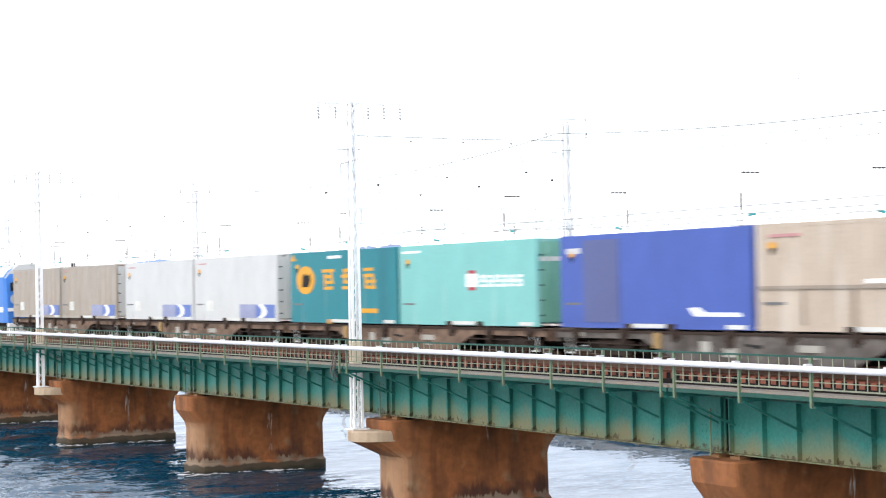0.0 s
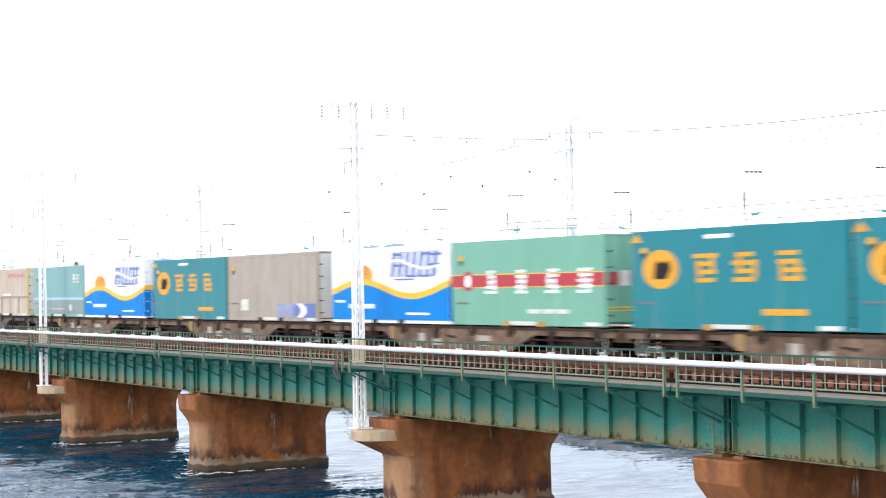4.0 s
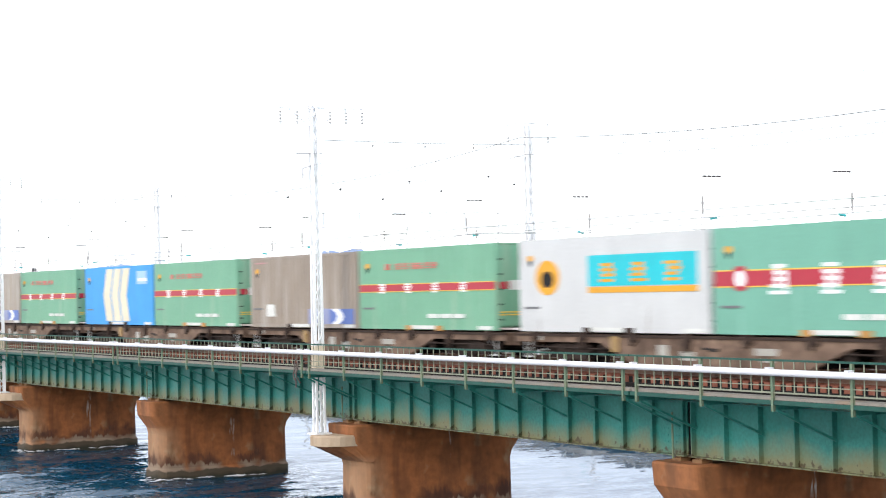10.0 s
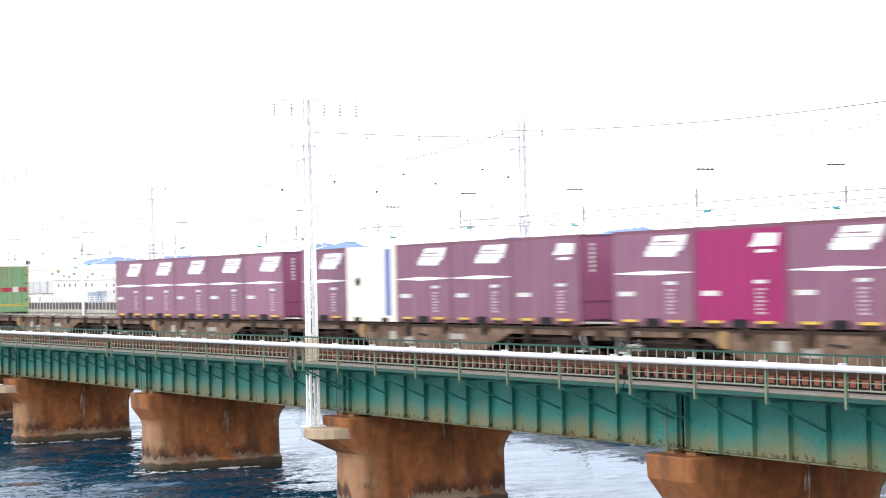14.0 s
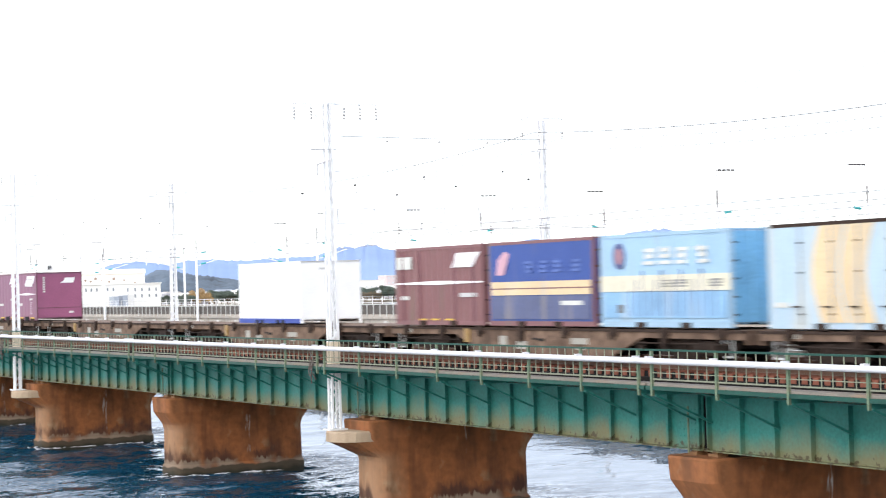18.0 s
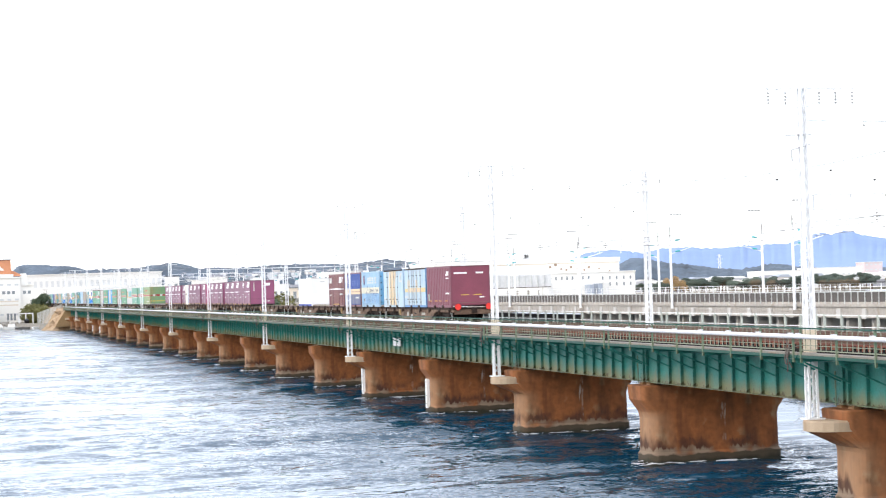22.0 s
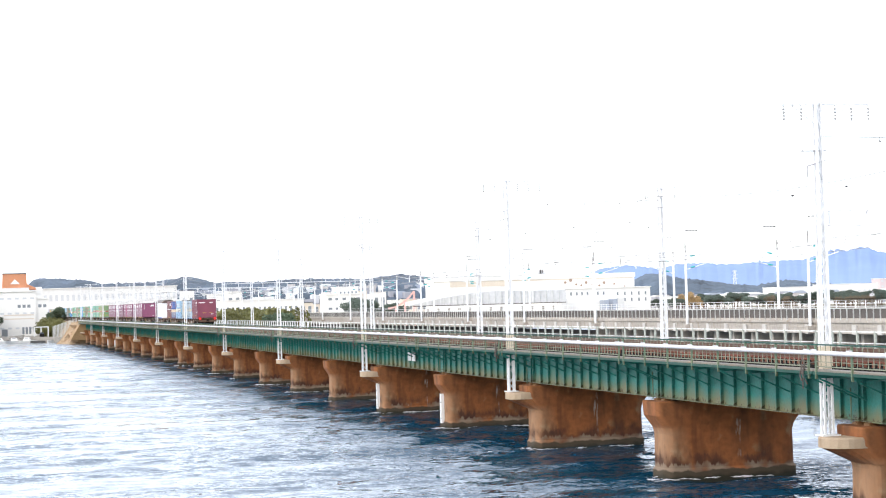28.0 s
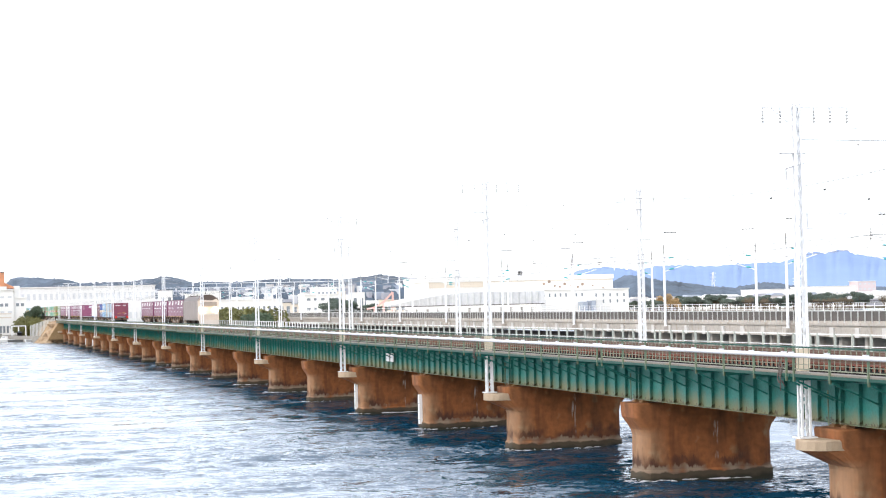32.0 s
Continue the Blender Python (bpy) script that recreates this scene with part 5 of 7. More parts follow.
def side_gear(c, us, H, handles=True):
    """Upright lock rods with keepers along a side wall that opens."""
    for u in us:
        y = -L20 * u
        r = part("lock_rod", Geo().tube((SIDE - 0.03, y, 0.1), (SIDE - 0.03, y, H - 0.1), 0.022, 6), WEATHERED, c, "upright lock rod")
        k = Geo()
        for z in (0.32, 1.3, 2.0):
            k.box(SIDE - 0.055, SIDE + 0.01, y - 0.05, y + 0.05, z, z + 0.045)
        if handles:
            k.box(SIDE - 0.075, SIDE - 0.05, y - 0.03, y + 0.3, 0.5, 0.54)
        tagged(part("keeper_row", k, RUSTED, r), kind="stuff")


WEATHERED = paint("weathered_steel", (0.36, 0.38, 0.40), 0.6, vary=0.25)


def k_ltblue20():
    c = shell("freight_container", "pale blue container with cream band and white sign blocks", L20, H20, LTBLUE, 16, 0.045, end=paint("end_blue", (0.14, 0.36, 0.58), vary=0.25), edge=paint("pale_frame_blue", (0.30, 0.44, 0.56), vary=0.2))
    mark(c, L20, H20, 0.0, 1.0, 0.38, 0.55, paint("chalky_cream", (0.64, 0.60, 0.47), vary=0.15, stain=(0.5, 0.46, 0.36), stain_amount=0.3, streak=True), "band", "chalky cream band")
    for i in range(14):
        mark(c, L20, H20, 0.24 + 0.05 * i, 0.247 + 0.05 * i, 0.12, 0.40 + 0.1 * (i % 3), NAVYGREY, "rust_run", up=0.011)
    mark(c, L20, H20, 0.03, 0.97, 0.10, 0.37, paint("mid_blue", (0.22, 0.40, 0.60), vary=0.25, stain=(0.40, 0.48, 0.55), stain_amount=0.3, streak=True), "lower_panel", "stronger blue lower panel")
    shape(c, L20, H20, disc(0.16, 0.76, 0.05, 0.14), NAVYGREY, "emblem")
    shape(c, L20, H20, disc(0.16, 0.76, 0.022, 0.09), paint("faded_red", (0.42, 0.2, 0.2)), "emblem", up=0.009)
    for u in (0.35, 0.47, 0.60, 0.75):
        glyph(c, L20, H20, u, 0.66, 0.10, 0.2, WORN_WHITE, 3)
    for u in (0.50, 0.56, 0.61, 0.65, 0.84, 0.90):
        glyph(c, L20, H20, u, 0.42, 0.045, 0.09, FADED_PRINT, 3)
    mark(c, L20, H20, 0.14, 0.19, 0.15, 0.24, FADED_PRINT, "print_bar", up=0.010)
    return c


def k_chev20():
    c = shell("freight_container", "weathered pale blue container with cream chevrons and lock rods", L20, H20, FADEDBLUE, 12, 0.02, edge=FADEDBLUE, top=RUSTED)
    for u0 in (0.33, 0.50):
        pts = [(u0 - 0.05 * math.sin(math.pi * i / 10), 0.06 + 0.09 * i) for i in range(11)]
        shape(c, L20, H20, pts + [(u + 0.15, v) for u, v in reversed(pts)], WORN_CREAM, "chevron", "curved cream band")
    mark(c, L20, H20, 0.80, 0.94, 0.66, 0.72, WORN_WHITE, "sign")
    shape(c, L20, H20, [(0.79, 0.72), (0.86, 0.74), (0.95, 0.90), (0.86, 0.90)], WORN_WHITE, "sign", up=0.008)
    mark(c, L20, H20, 0.04, 0.13, 0.2, 0.25, WORN_WHITE, "print_bar")
    side_gear(c, (0.21, 0.40, 0.56, 0.74), H20)
    return c


def k_yellow20():
    c = shell("freight_container", "faded pale blue container with a yellow stripe and blue ends", L20, H20, FADEDBLUE, 12, 0.02, end=CHEVBLUE, edge=paint("frame_blue", (0.12, 0.26, 0.48), vary=0.25), top=RUSTED)
    mark(c, L20, H20, 0.04, 0.18, 0.39, 0.48, paint("worn_yellow", (0.68, 0.50, 0.16), vary=0.2), "stripe")
    mark(c, L20, H20, 0.18, 0.80, 0.385, 0.50, WORN_CREAM, "stripe")
    mark(c, L20, H20, 0.80, 0.98, 0.39, 0.50, paint("worn_yellow", (0.68, 0.50, 0.16)), "stripe")
    for u, w in ((0.17, 0.09), (0.55, 0.07)):
        mark(c, L20, H20, u, u + w, 0.385, 0.70, WORN_CREAM, "sign", up=0.009)
    mark(c, L20, H20, 0.04, 0.15, 0.24, 0.29, WORN_WHITE, "print_bar")
    side_gear(c, (0.24, 0.38, 0.47, 0.60, 0.78), H20)
    return c


MAROON_END = paint("maroon_end", (0.215, 0.05, 0.08), vary=0.15)


def k_oxide20():
    c = shell("freight_container", "maroon container with white emblem, last on the train", L20, H20, paint("dark_maroon", (0.175, 0.05, 0.075), stain=(0.2, 0.09, 0.1), stain_amount=0.1, streak=True), 14, 0.04, doors=False)
    # plain rear end with shallow panels
    part("rear_wall", Geo().box(-1.12, 1.12, -L20 - 0.0, -L20 + 0.06, 0.14, H20 - 0.1), MAROON_END, c, "maroon rear wall")
    part("rear_sill", Geo().box(-1.15, 1.15, -L20 - 0.02, -L20 + 0.02, 0.26, 0.30), BROWNRED, c)
    for x0, x1, z0, z1, m in ((-1.0, -0.2, 2.0, 2.1, WHITE), (0.35, 0.8, 2.0, 2.1, WHITE), (-0.6, -0.1, 0.72, 0.76, YELLOW), (0.2, 0.7, 0.72, 0.76, YELLOW), (0.55, 0.85, 0.55, 0.62, WHITE)):
        part("print_bar", Geo().box(x0, x1, -L20 - 0.008, -L20 + 0.01, z0, z1), m, c)
    shape(c, L20, H20, [(0.80, 0.77), (0.91, 0.77), (0.93, 0.87), (0.85, 0.87), (0.83, 0.82)], WHITE, "logo_shape")
    mark(c, L20, H20, 0.82, 0.91, 0.69, 0.72, WHITE, "print_bar")
    mark(c, L20, H20, 0.80, 0.93, 0.32, 0.36, WHITE, "print_bar")
    mark(c, L20, H20, 0.06, 0.12, 0.16, 0.33, paint("dull_green_notice", (0.25, 0.30, 0.24)), "notice")
    for u in (0.12, 0.34, 0.52, 0.76):
        mark(c, L20, H20, u, u + 0.09, 0.15, 0.17, ORANGE, "orange_line")
    return c


KINDS = dict(greige=k_greige, ltgrey=k_ltgrey, browngrey=k_browngrey, teal=k_teal, teal_white_end=k_teal_white_end, cyan=k_cyan, royal=k_royal, beige=k_beige, greyteal=k_greyteal,
             swoosh=k_swoosh, green=k_green, mint=k_mint, mint_notice=k_mint_notice, olive=k_olive, ltblue=k_ltblue, bluechev=k_bluechev, whitesign=k_whitesign, maroon=k_maroon,
             maroon_narrow=k_maroon_narrow, maroon_end=k_maroon_end, magenta=k_magenta, white12=k_white12, white20b=k_white20b, brown20=k_brown20, blue20=k_blue20,
             ltblue20=k_ltblue20, chev20=k_chev20, yellow20=k_yellow20, oxide20=k_oxide20)
MADE = {}


def load(kind, behind, train=0):
    """Sets a container on the train, its leading end that far behind the train's leading edge."""
    if kind in MADE:
        c = copy_thing(MADE[kind], Matrix())
    else:
        c = MADE[kind] = KINDS[kind]()
    MOVING.append((c, behind, FLOOR, train))


# a flat container wagon
def build_wagon(mat):
    w = thing("flat_wagon", "grimy brown flat container wagon with deep centre sills and white plates", "wagon", "wagons of the train")
    A, B = 0.35, -19.45        # ends of the frame, along the track
    zf = -0.06
    dk = part("deck", Geo().box(-1.15, 1.15, B, A, zf - 0.16, zf), mat, w)
    belly = [(A, zf - 0.02), (B, zf - 0.02), (B, zf - 0.24), (B + 4.6, zf - 0.22), (B + 6.3, zf - 0.8), (A - 6.3, zf - 0.8), (A - 4.6, zf - 0.22), (A, zf - 0.24)]
    for x in (-1.2, 1.12):
        s = part("side_sill", Geo().prism(belly, "x", x, x + 0.08), mat, w)
        if x > 0:
            continue
        part("sill_cap", Geo().box(x - 0.03, x + 0.11, B, A, zf - 0.07, zf - 0.004), RUSTED, s, "dark upper edge of the sill")
        rb = random.Random(4)
        gear = Geo().tube((x + 0.02, B + 0.6, zf - 0.36), (x + 0.02, B + 4.9, zf - 0.36), 0.025, 6).tube((x + 0.02, A - 4.9, zf - 0.4), (x + 0.02, A - 0.6, zf - 0.36), 0.025, 6)
        for c0 in (A - 2.75, B + 2.75):
            for i in range(9):
                y, q = c0 + rb.uniform(-2.3, 2.3), rb.uniform(0.06, 0.22)
                gear.box(x - 0.02 + rb.uniform(0, 0.1), x + 0.1, y - q, y + q, zf - rb.uniform(0.45, 0.75), zf - rb.uniform(0.28, 0.38))
        tagged(part("brake_gear", gear, BOGIE, s), kind="stuff")
        xo = x - 0.012
        for y0, y1, z0, z1 in ((-7.5, -7.05, -0.62, -0.3), (-8.7, -8.1, -0.68, -0.45), (-12.1, -11.2, -0.5, -0.33), (-11.9, -11.5, -0.66, -0.57), (-1.2, -0.9, -0.24, -0.12)):
            part("plate", Geo().box(xo, xo + 0.012, y0, y1, z0, z1), paint("dusty_plate", (0.33, 0.31, 0.27), vary=0.3), s, "off-white lettering plate")
        part("slot", Geo().box(xo - 0.002, xo + 0.012, -9.7, -9.35, -0.44, -0.36).box(xo - 0.002, xo + 0.012, -9.3, -9.05, -0.40, -0.34), BLACK, s)
        part("handbrake_box", Geo().box(xo - 0.04, xo + 0.05, -5.2, -4.9, -0.52, -0.1).box(xo - 0.06, xo - 0.03, -5.16, -4.94, -0.4, -0.2), paint("brake_ochre", (0.32, 0.2, 0.07)), s)
        for i in range(8):
            y = B + 0.95 + i * 2.52
            d = 0.34 if i in (1, 4, 6) else 0.2
            part("container_lug", Geo().box(xo - 0.07, xo + 0.04, y - 0.13, y + 0.13, zf - d, 0.0).box(xo - 0.04, xo + 0.04, y - 0.2, y + 0.2, zf - 0.16, zf - 0.05)
                 .box(xo - 0.09, xo - 0.05, y - 0.06, y + 0.06, zf - d - 0.08, zf - 0.1), RUSTED, s, "dark container lug")
    part("centre_sill", Geo().box(-0.28, 0.28, B + 0.2, A - 0.2, zf - 0.5, zf - 0.16).box(-0.7, 0.7, B + 6.4, A - 6.4, zf - 0.75, zf - 0.5), DARK_STEEL, w, "dark centre sill")
    for yb in (A - 2.75, B + 2.75):
        b = part("bogie", Geo().box(-0.9, 0.9, yb - 0.2, yb + 0.2, -0.55, -0.3), BOGIE, w, "dirty brown bogie")
        for x in (-1.02, 0.92):
            fr = [(yb - 1.25, -0.42), (yb - 0.45, -0.30), (yb + 0.45, -0.30), (yb + 1.25, -0.42), (yb + 1.25, -0.62), (yb + 0.95, -0.66), (yb + 0.35, -0.85), (yb - 0.35, -0.85), (yb - 0.95, -0.66), (yb - 1.25, -0.62)]
            part("side_frame", Geo().prism(fr, "x", x, x + 0.1), BOGIE, b)
            if x > 0:
                continue
            for dy in (-0.95, 0.95):
                part("axle_box", Geo().box(x - 0.06, x + 0.16, yb + dy - 0.14, yb + dy + 0.14, -0.72, -0.45), BOGIE, b)
            part("spring", Geo().tube((x + 0.02, yb, -0.8), (x + 0.02, yb, -0.42), 0.13, 10), BOGIE, b)
        for dy in (-0.95, 0.95):
            for x in (-0.6, 0.47):
                part("wheel", Geo().tube((x, yb + dy, -0.61), (x + 0.13, yb + dy, -0.61), 0.41, 20), DARK_STEEL, b)
            part("axle", Geo().tube((-0.6, yb + dy, -0.61), (0.6, yb + dy, -0.61), 0.08, 8), DARK_STEEL, b)
    for y, s in ((A, 1), (B, -1)):
        part("coupler", Geo().box(-0.12, 0.12, min(y, y + s * 0.48), max(y, y + s * 0.48), -0.35, -0.12), BOGIE, w)
        part("end_beam", Geo().box(-1.15, 1.15, y - 0.06, y + 0.06, -0.42, -0.162), mat, w)
        part("step_ladder", Geo().box(-1.19, -1.12, y - s * 0.75 - 0.2, y - s * 0.75 + 0.2, -0.75, -0.70).box(-1.19, -1.16, y - s * 0.75 - 0.2, y - s * 0.75 - 0.17, -0.75, -0.3).box(-1.19, -1.16, y - s * 0.75 + 0.17, y - s * 0.75 + 0.2, -0.75, -0.3), LTGREY, w, "pale step")
    return w


WAGONS = {}


def add_wagon(i, train=0, grey=False):
    if grey in WAGONS:
        w = copy_thing(WAGONS[grey], Matrix())
    else:
        w = WAGONS[grey] = build_wagon(FRAME_GREY if grey else FRAME)
    MOVING.append((w, WAGON * i, FLOOR, train))
    return w


PAIR, FIVE, THREE = (0.0, 9.6), (0.1, 3.86, 7.62, 11.38, 15.14), (0.1, 6.5, 12.9)
CONSIST = [
    ("greige", "greige"), ("ltgrey", "ltgrey"), ("teal", "cyan"), ("royal", "beige"), ("teal", "beige"), ("greyteal", "swoosh"), ("teal", "greige"),
    ("swoosh", "mint"), ("teal", "teal"), ("ltblue", "greige"), ("teal_white_end", "swoosh"), ("green", "mint_notice"), ("greige", "green"), ("bluechev", "green"),
    ("browngrey", "green"), ("whitesign", "mint"), ("mint", "olive"), (),
    ("maroon", "maroon", "maroon", "maroon", "maroon"), ("maroon", "white12", "maroon", "maroon", "maroon_narrow"), ("maroon", "magenta", "maroon", "maroon", "maroon"),
    ("maroon", "maroon", "maroon", "maroon_narrow", "maroon_end"), (), (None, "white20b", None), ("brown20", "blue20", "ltblue20"), ("chev20", "yellow20", "oxide20")]
for i, loads in enumerate(CONSIST):
    last = add_wagon(i, 0, i in (3, 4, 10, 16))
    slots = {2: PAIR, 3: THREE, 5: FIVE, 0: ()}[len(loads)]
    for kind, off in zip(loads, slots):
        if kind:
            load(kind, WAGON * i + off)
# the tail markers of the last wagon
tail = thing("tail_marker_beam", "rear beam with two red round tail markers, on the last wagon", "tail marker")
part("beam", Geo().box(-1.15, 1.15, -0.05, 0.0, -0.12, -0.02), BOGIE, tail)
for x in (-0.95, 0.95):
    d = part("marker_disc", Geo().tube((x, -0.05, 0.03), (x, -0.10, 0.03), 0.19, 20), TAIL_LAMP, tail, "red round tail marker")
    part("marker_rim", Geo().tube((x, -0.04, 0.03), (x, -0.055, 0.03), 0.205, 20), BLACK, d)
MOVING.append((tail, WAGON * 25 + 19.5, FLOOR, 0))


# ---- locomotives ----
def build_locomotive(body, lower, roofm, stripe, label, face=None, glass=None):
    c = thing("electric_locomotive", label, "locomotive")
    L, W, H = 17.4, 1.4, 2.75
    z0 = -0.35
    prof = [(-W, z0), (W, z0), (W, H - 0.55), (W - 0.3, H - 0.12), (W - 0.55, H), (-W + 0.55, H), (-W + 0.3, H - 0.12), (-W, H - 0.55)]
    part("body", Geo().prism(prof, "y", -L + 0.7, -0.7), body, c)
    for a, b, s in ((-0.7, 0.0, 1), (-L + 0.7, -L, -1)):
        n = len(prof)
        g = Geo()
        small = [(x * 0.93, z0 + (z - z0) * (0.97 if z > 1 else 1)) for x, z in prof]
        for pr, y in ((prof, a), (small, b)):
            g.v += [(x, y - (s * max(0, z - 1.0) * 0.28 if y == b else 0), z) for x, z in pr]
        g.f += [tuple(range(n)), tuple(range(n, 2 * n))] + [(i, (i + 1) % n, n + (i + 1) % n, n + i) for i in range(n)]
        cb = part("cab", g, face or body, c)
        part("windscreen", Geo().prism([(b - s * 0.155, 1.45), (b - s * 0.325, 2.05), (b - s * 0.42, 2.05), (b - s * 0.25, 1.45)], "x", -1.1, 1.1), glass or BLACK, cb, "windscreen")
        for x in (-0.85, 0.85):
            part("headlight", Geo().tube((x, b - s * 0.02, 1.0), (x, b + s * 0.05, 1.0), 0.3, 14), LAMP_ON if lower is None and s > 0 else SILVER, cb, "round headlight")
        part("stripe", Geo().box(-1.31, 1.31, min(b - s * 0.03, b + s * 0.012), max(b - s * 0.03, b + s * 0.012), 0.3, 0.5), stripe, cb)
        part("skirt", Geo().box(-1.25, 1.25, min(b - s * 0.5, b), max(b - s * 0.5, b), z0 - 0.75, z0), stripe, cb)
        part("cab_eave", Geo().prism([(-1.34, H - 0.55), (1.34, H - 0.55), (1.1, H - 0.2), (0.5, H + 0.22), (-0.5, H + 0.22), (-1.1, H - 0.2)], "y", min(b - s * 1.6, b - s * 0.4), max(b - s * 1.6, b - s * 0.4)), roofm, cb, "dark hooded roof end")
    part("side_band", Geo().box(-W - 0.006, -W + 0.01, -L + 0.75, -0.75, 0.25, 0.55), stripe, c)
    for i in range(5):
        y = -3.4 - i * 2.4
        part("side_grille", Geo().box(-W - 0.01, -W + 0.02, y - 0.8, y + 0.8, 1.2, 1.75), DARK_STEEL, c)
    part("roof_cover", Geo().prism([(-W - 0.01, H - 0.5), (W + 0.01, H - 0.5), (W - 0.29, H - 0.1), (W - 0.54, H + 0.015), (-W + 0.54, H + 0.015), (-W + 0.29, H - 0.1)], "y", -L + 0.72, -0.72), roofm, c)
    part("roof", Geo().box(-0.8, 0.8, -L + 1.0, -2.2, H - 0.01, H + 0.12), roofm, c)
    for y in (-3.2, -L + 1.5):
        p = part("pantograph", Geo().tube((-0.5, y, H + 0.12), (-0.5, y, H + 0.3), 0.05, 6).tube((0.5, y, H + 0.12), (0.5, y, H + 0.3), 0.05, 6)
                 .tube((0, y, H + 0.3), (0, y + 0.9, H + 0.95), 0.03, 6).tube((0, y + 0.9, H + 0.95), (0, y - 0.1, H + 1.5), 0.025, 6), DARK_STEEL, c)
        part("pan_head", Geo().box(-0.85, 0.85, y - 0.16, y - 0.04, H + 1.5, H + 1.54), DARK_STEEL, p)
    for yb in (-2.9, -L / 2, -L + 2.9):
        b = part("bogie", Geo().box(-1.05, 1.05, yb - 1.7, yb + 1.7, -0.8, -0.36), BOGIE, c)
        for dy in (-1.1, 1.1):
            for x in (-0.62, 0.49):
                part("wheel", Geo().tube((x, yb + dy, -0.45), (x + 0.13, yb + dy, -0.45), 0.56, 20), DARK_STEEL, b)
    return c


LAMP_ON = bpy.data.materials.new("lit_headlight")
LAMP_ON.use_nodes = True
lb = LAMP_ON.node_tree.nodes["Principled BSDF"]
lb.inputs["Emission Color"].default_value = (1.0, 0.86, 0.6, 1)
lb.inputs["Emission Strength"].default_value = 22
loco = build_locomotive(paint("loco_blue", (0.03, 0.16, 0.5)), 1, SILVER, WHITE, "blue and white electric locomotive with raised pantograph pulling the freight train")
MOVING.append((loco, -18.3, FLOOR, 0))
# its windscreen colour has headlight glow and sky reflection painted in as warm grey
loco2 = build_locomotive(paint("loco_grey", (0.22, 0.18, 0.16), vary=0.25), None, paint("sooty_brown_roof", (0.10, 0.07, 0.055), vary=0.25), paint("loco_cream", (0.62, 0.56, 0.48)), "grey-brown electric locomotive with cream face and lit headlights",
                         paint("loco_face_cream", (0.62, 0.51, 0.41), vary=0.12), material("glow_tinted_windscreen", (0.30, 0.24, 0.19), 0.25, vary=0.1))
MOVING.append((loco2, 0.0, FLOOR, 1))
for i in range(3):
    add_wagon(i, 2)
    for j, off in enumerate(FIVE):
        load(("maroon", "maroon", "maroon_narrow", "maroon", "maroon")[(i + j) % 5], WAGON * i + off, 2)


def motions():
    walk(water, [(0, pose(0, 0, 0)), (32, pose(9.0, -6.0, 0))])     # the tide runs under the bridge
    for ob, behind, z, train in MOVING:
        if train == 0:
            walk(ob, [(t, pose(NEAR_TRACK, y - behind, z)) for t, y in RUN])
        elif train == 1:
            walk(ob, [(t, pose(FAR_TRACK, y, z, 0, 0, 180)) for t, y in ONCOMING])
        else:
            walk(ob, [(t, pose(FAR_TRACK, y + 18.6 + behind + (19.1 if ob["category"] == "wagon" else L12), z)) for t, y in ONCOMING])

# ---- land beyond the water ----
LAND = material("dry_shore_ground", (0.22, 0.19, 0.13), 0.9, vary=0.3, scale=0.05, fine=0.8)
SOIL = material("bare_brown_slope", (0.30, 0.19, 0.09), 0.9, vary=0.3, scale=0.6, fine=6, bump=0.5)
SLOPE = material("rocky_tan_earth", (0.36, 0.26, 0.165), 0.9, vary=0.35, scale=0.5, fine=2.5, bump=0.6, stain=(0.22, 0.13, 0.06), stain_amount=0.5)
QUAY = material("grey_quay_stone", (0.25, 0.23, 0.20), 0.9, vary=0.3, scale=0.8)
WETSTONE = material("wet_dark_stone", (0.085, 0.08, 0.075), 0.7, vary=0.35, scale=0.8)
VIA = material("pale_viaduct_concrete", (0.42, 0.375, 0.325), 0.85, vary=0.2, scale=0.3, fine=3, stain=(0.33, 0.27, 0.2), stain_amount=0.2, streak=True)
CORBEL = material("pale_corbel_concrete", (0.56, 0.53, 0.49), 0.85, vary=0.15, scale=0.8)
VIA_DARK = material("grey_fence_mesh", (0.105, 0.09, 0.08), 0.8, vary=0.2, scale=1)
FENCE = material("galvanised_pale_steel", (0.55, 0.55, 0.52), 0.5, 0.2, vary=0.1)
WALLWHITE = material("white_render_wall", (0.78, 0.76, 0.72), 0.8, vary=0.06, scale=0.2)
WALLCREAM = material("cream_render_wall", (0.66, 0.58, 0.48), 0.8, vary=0.08, scale=0.2)
ROOFORANGE = material("orange_tile_roof", (0.58, 0.25, 0.13), 0.8, vary=0.15, scale=0.6)
ROOFDARK = material("dark_slate_roof", (0.07, 0.08, 0.10), 0.7, vary=0.15, scale=0.6)
GLASSDARK = material("dark_window_glass", (0.22, 0.24, 0.26), 0.2, vary=0.1)
LEAF = material("dark_evergreen_leaves", (0.075, 0.105, 0.06), 0.7, vary=0.5, scale=0.35, fine=2.5, random_tint=0.3)
# far copy of LEAF, lightened and greyed to paint in the haze
LEAF_FAR = material("haze_greyed_needles", (0.11, 0.14, 0.11), 0.8, vary=0.5, scale=0.35, fine=2.5, random_tint=0.35)
LEAF_OLIVE = material("olive_shrub_leaves", (0.15, 0.145, 0.045), 0.7, vary=0.5, scale=0.3, fine=2.5, random_tint=0.2)
LEAF_BROWN = material("brown_winter_twigs", (0.20, 0.15, 0.095), 0.8, vary=0.5, scale=0.4, fine=2.5)
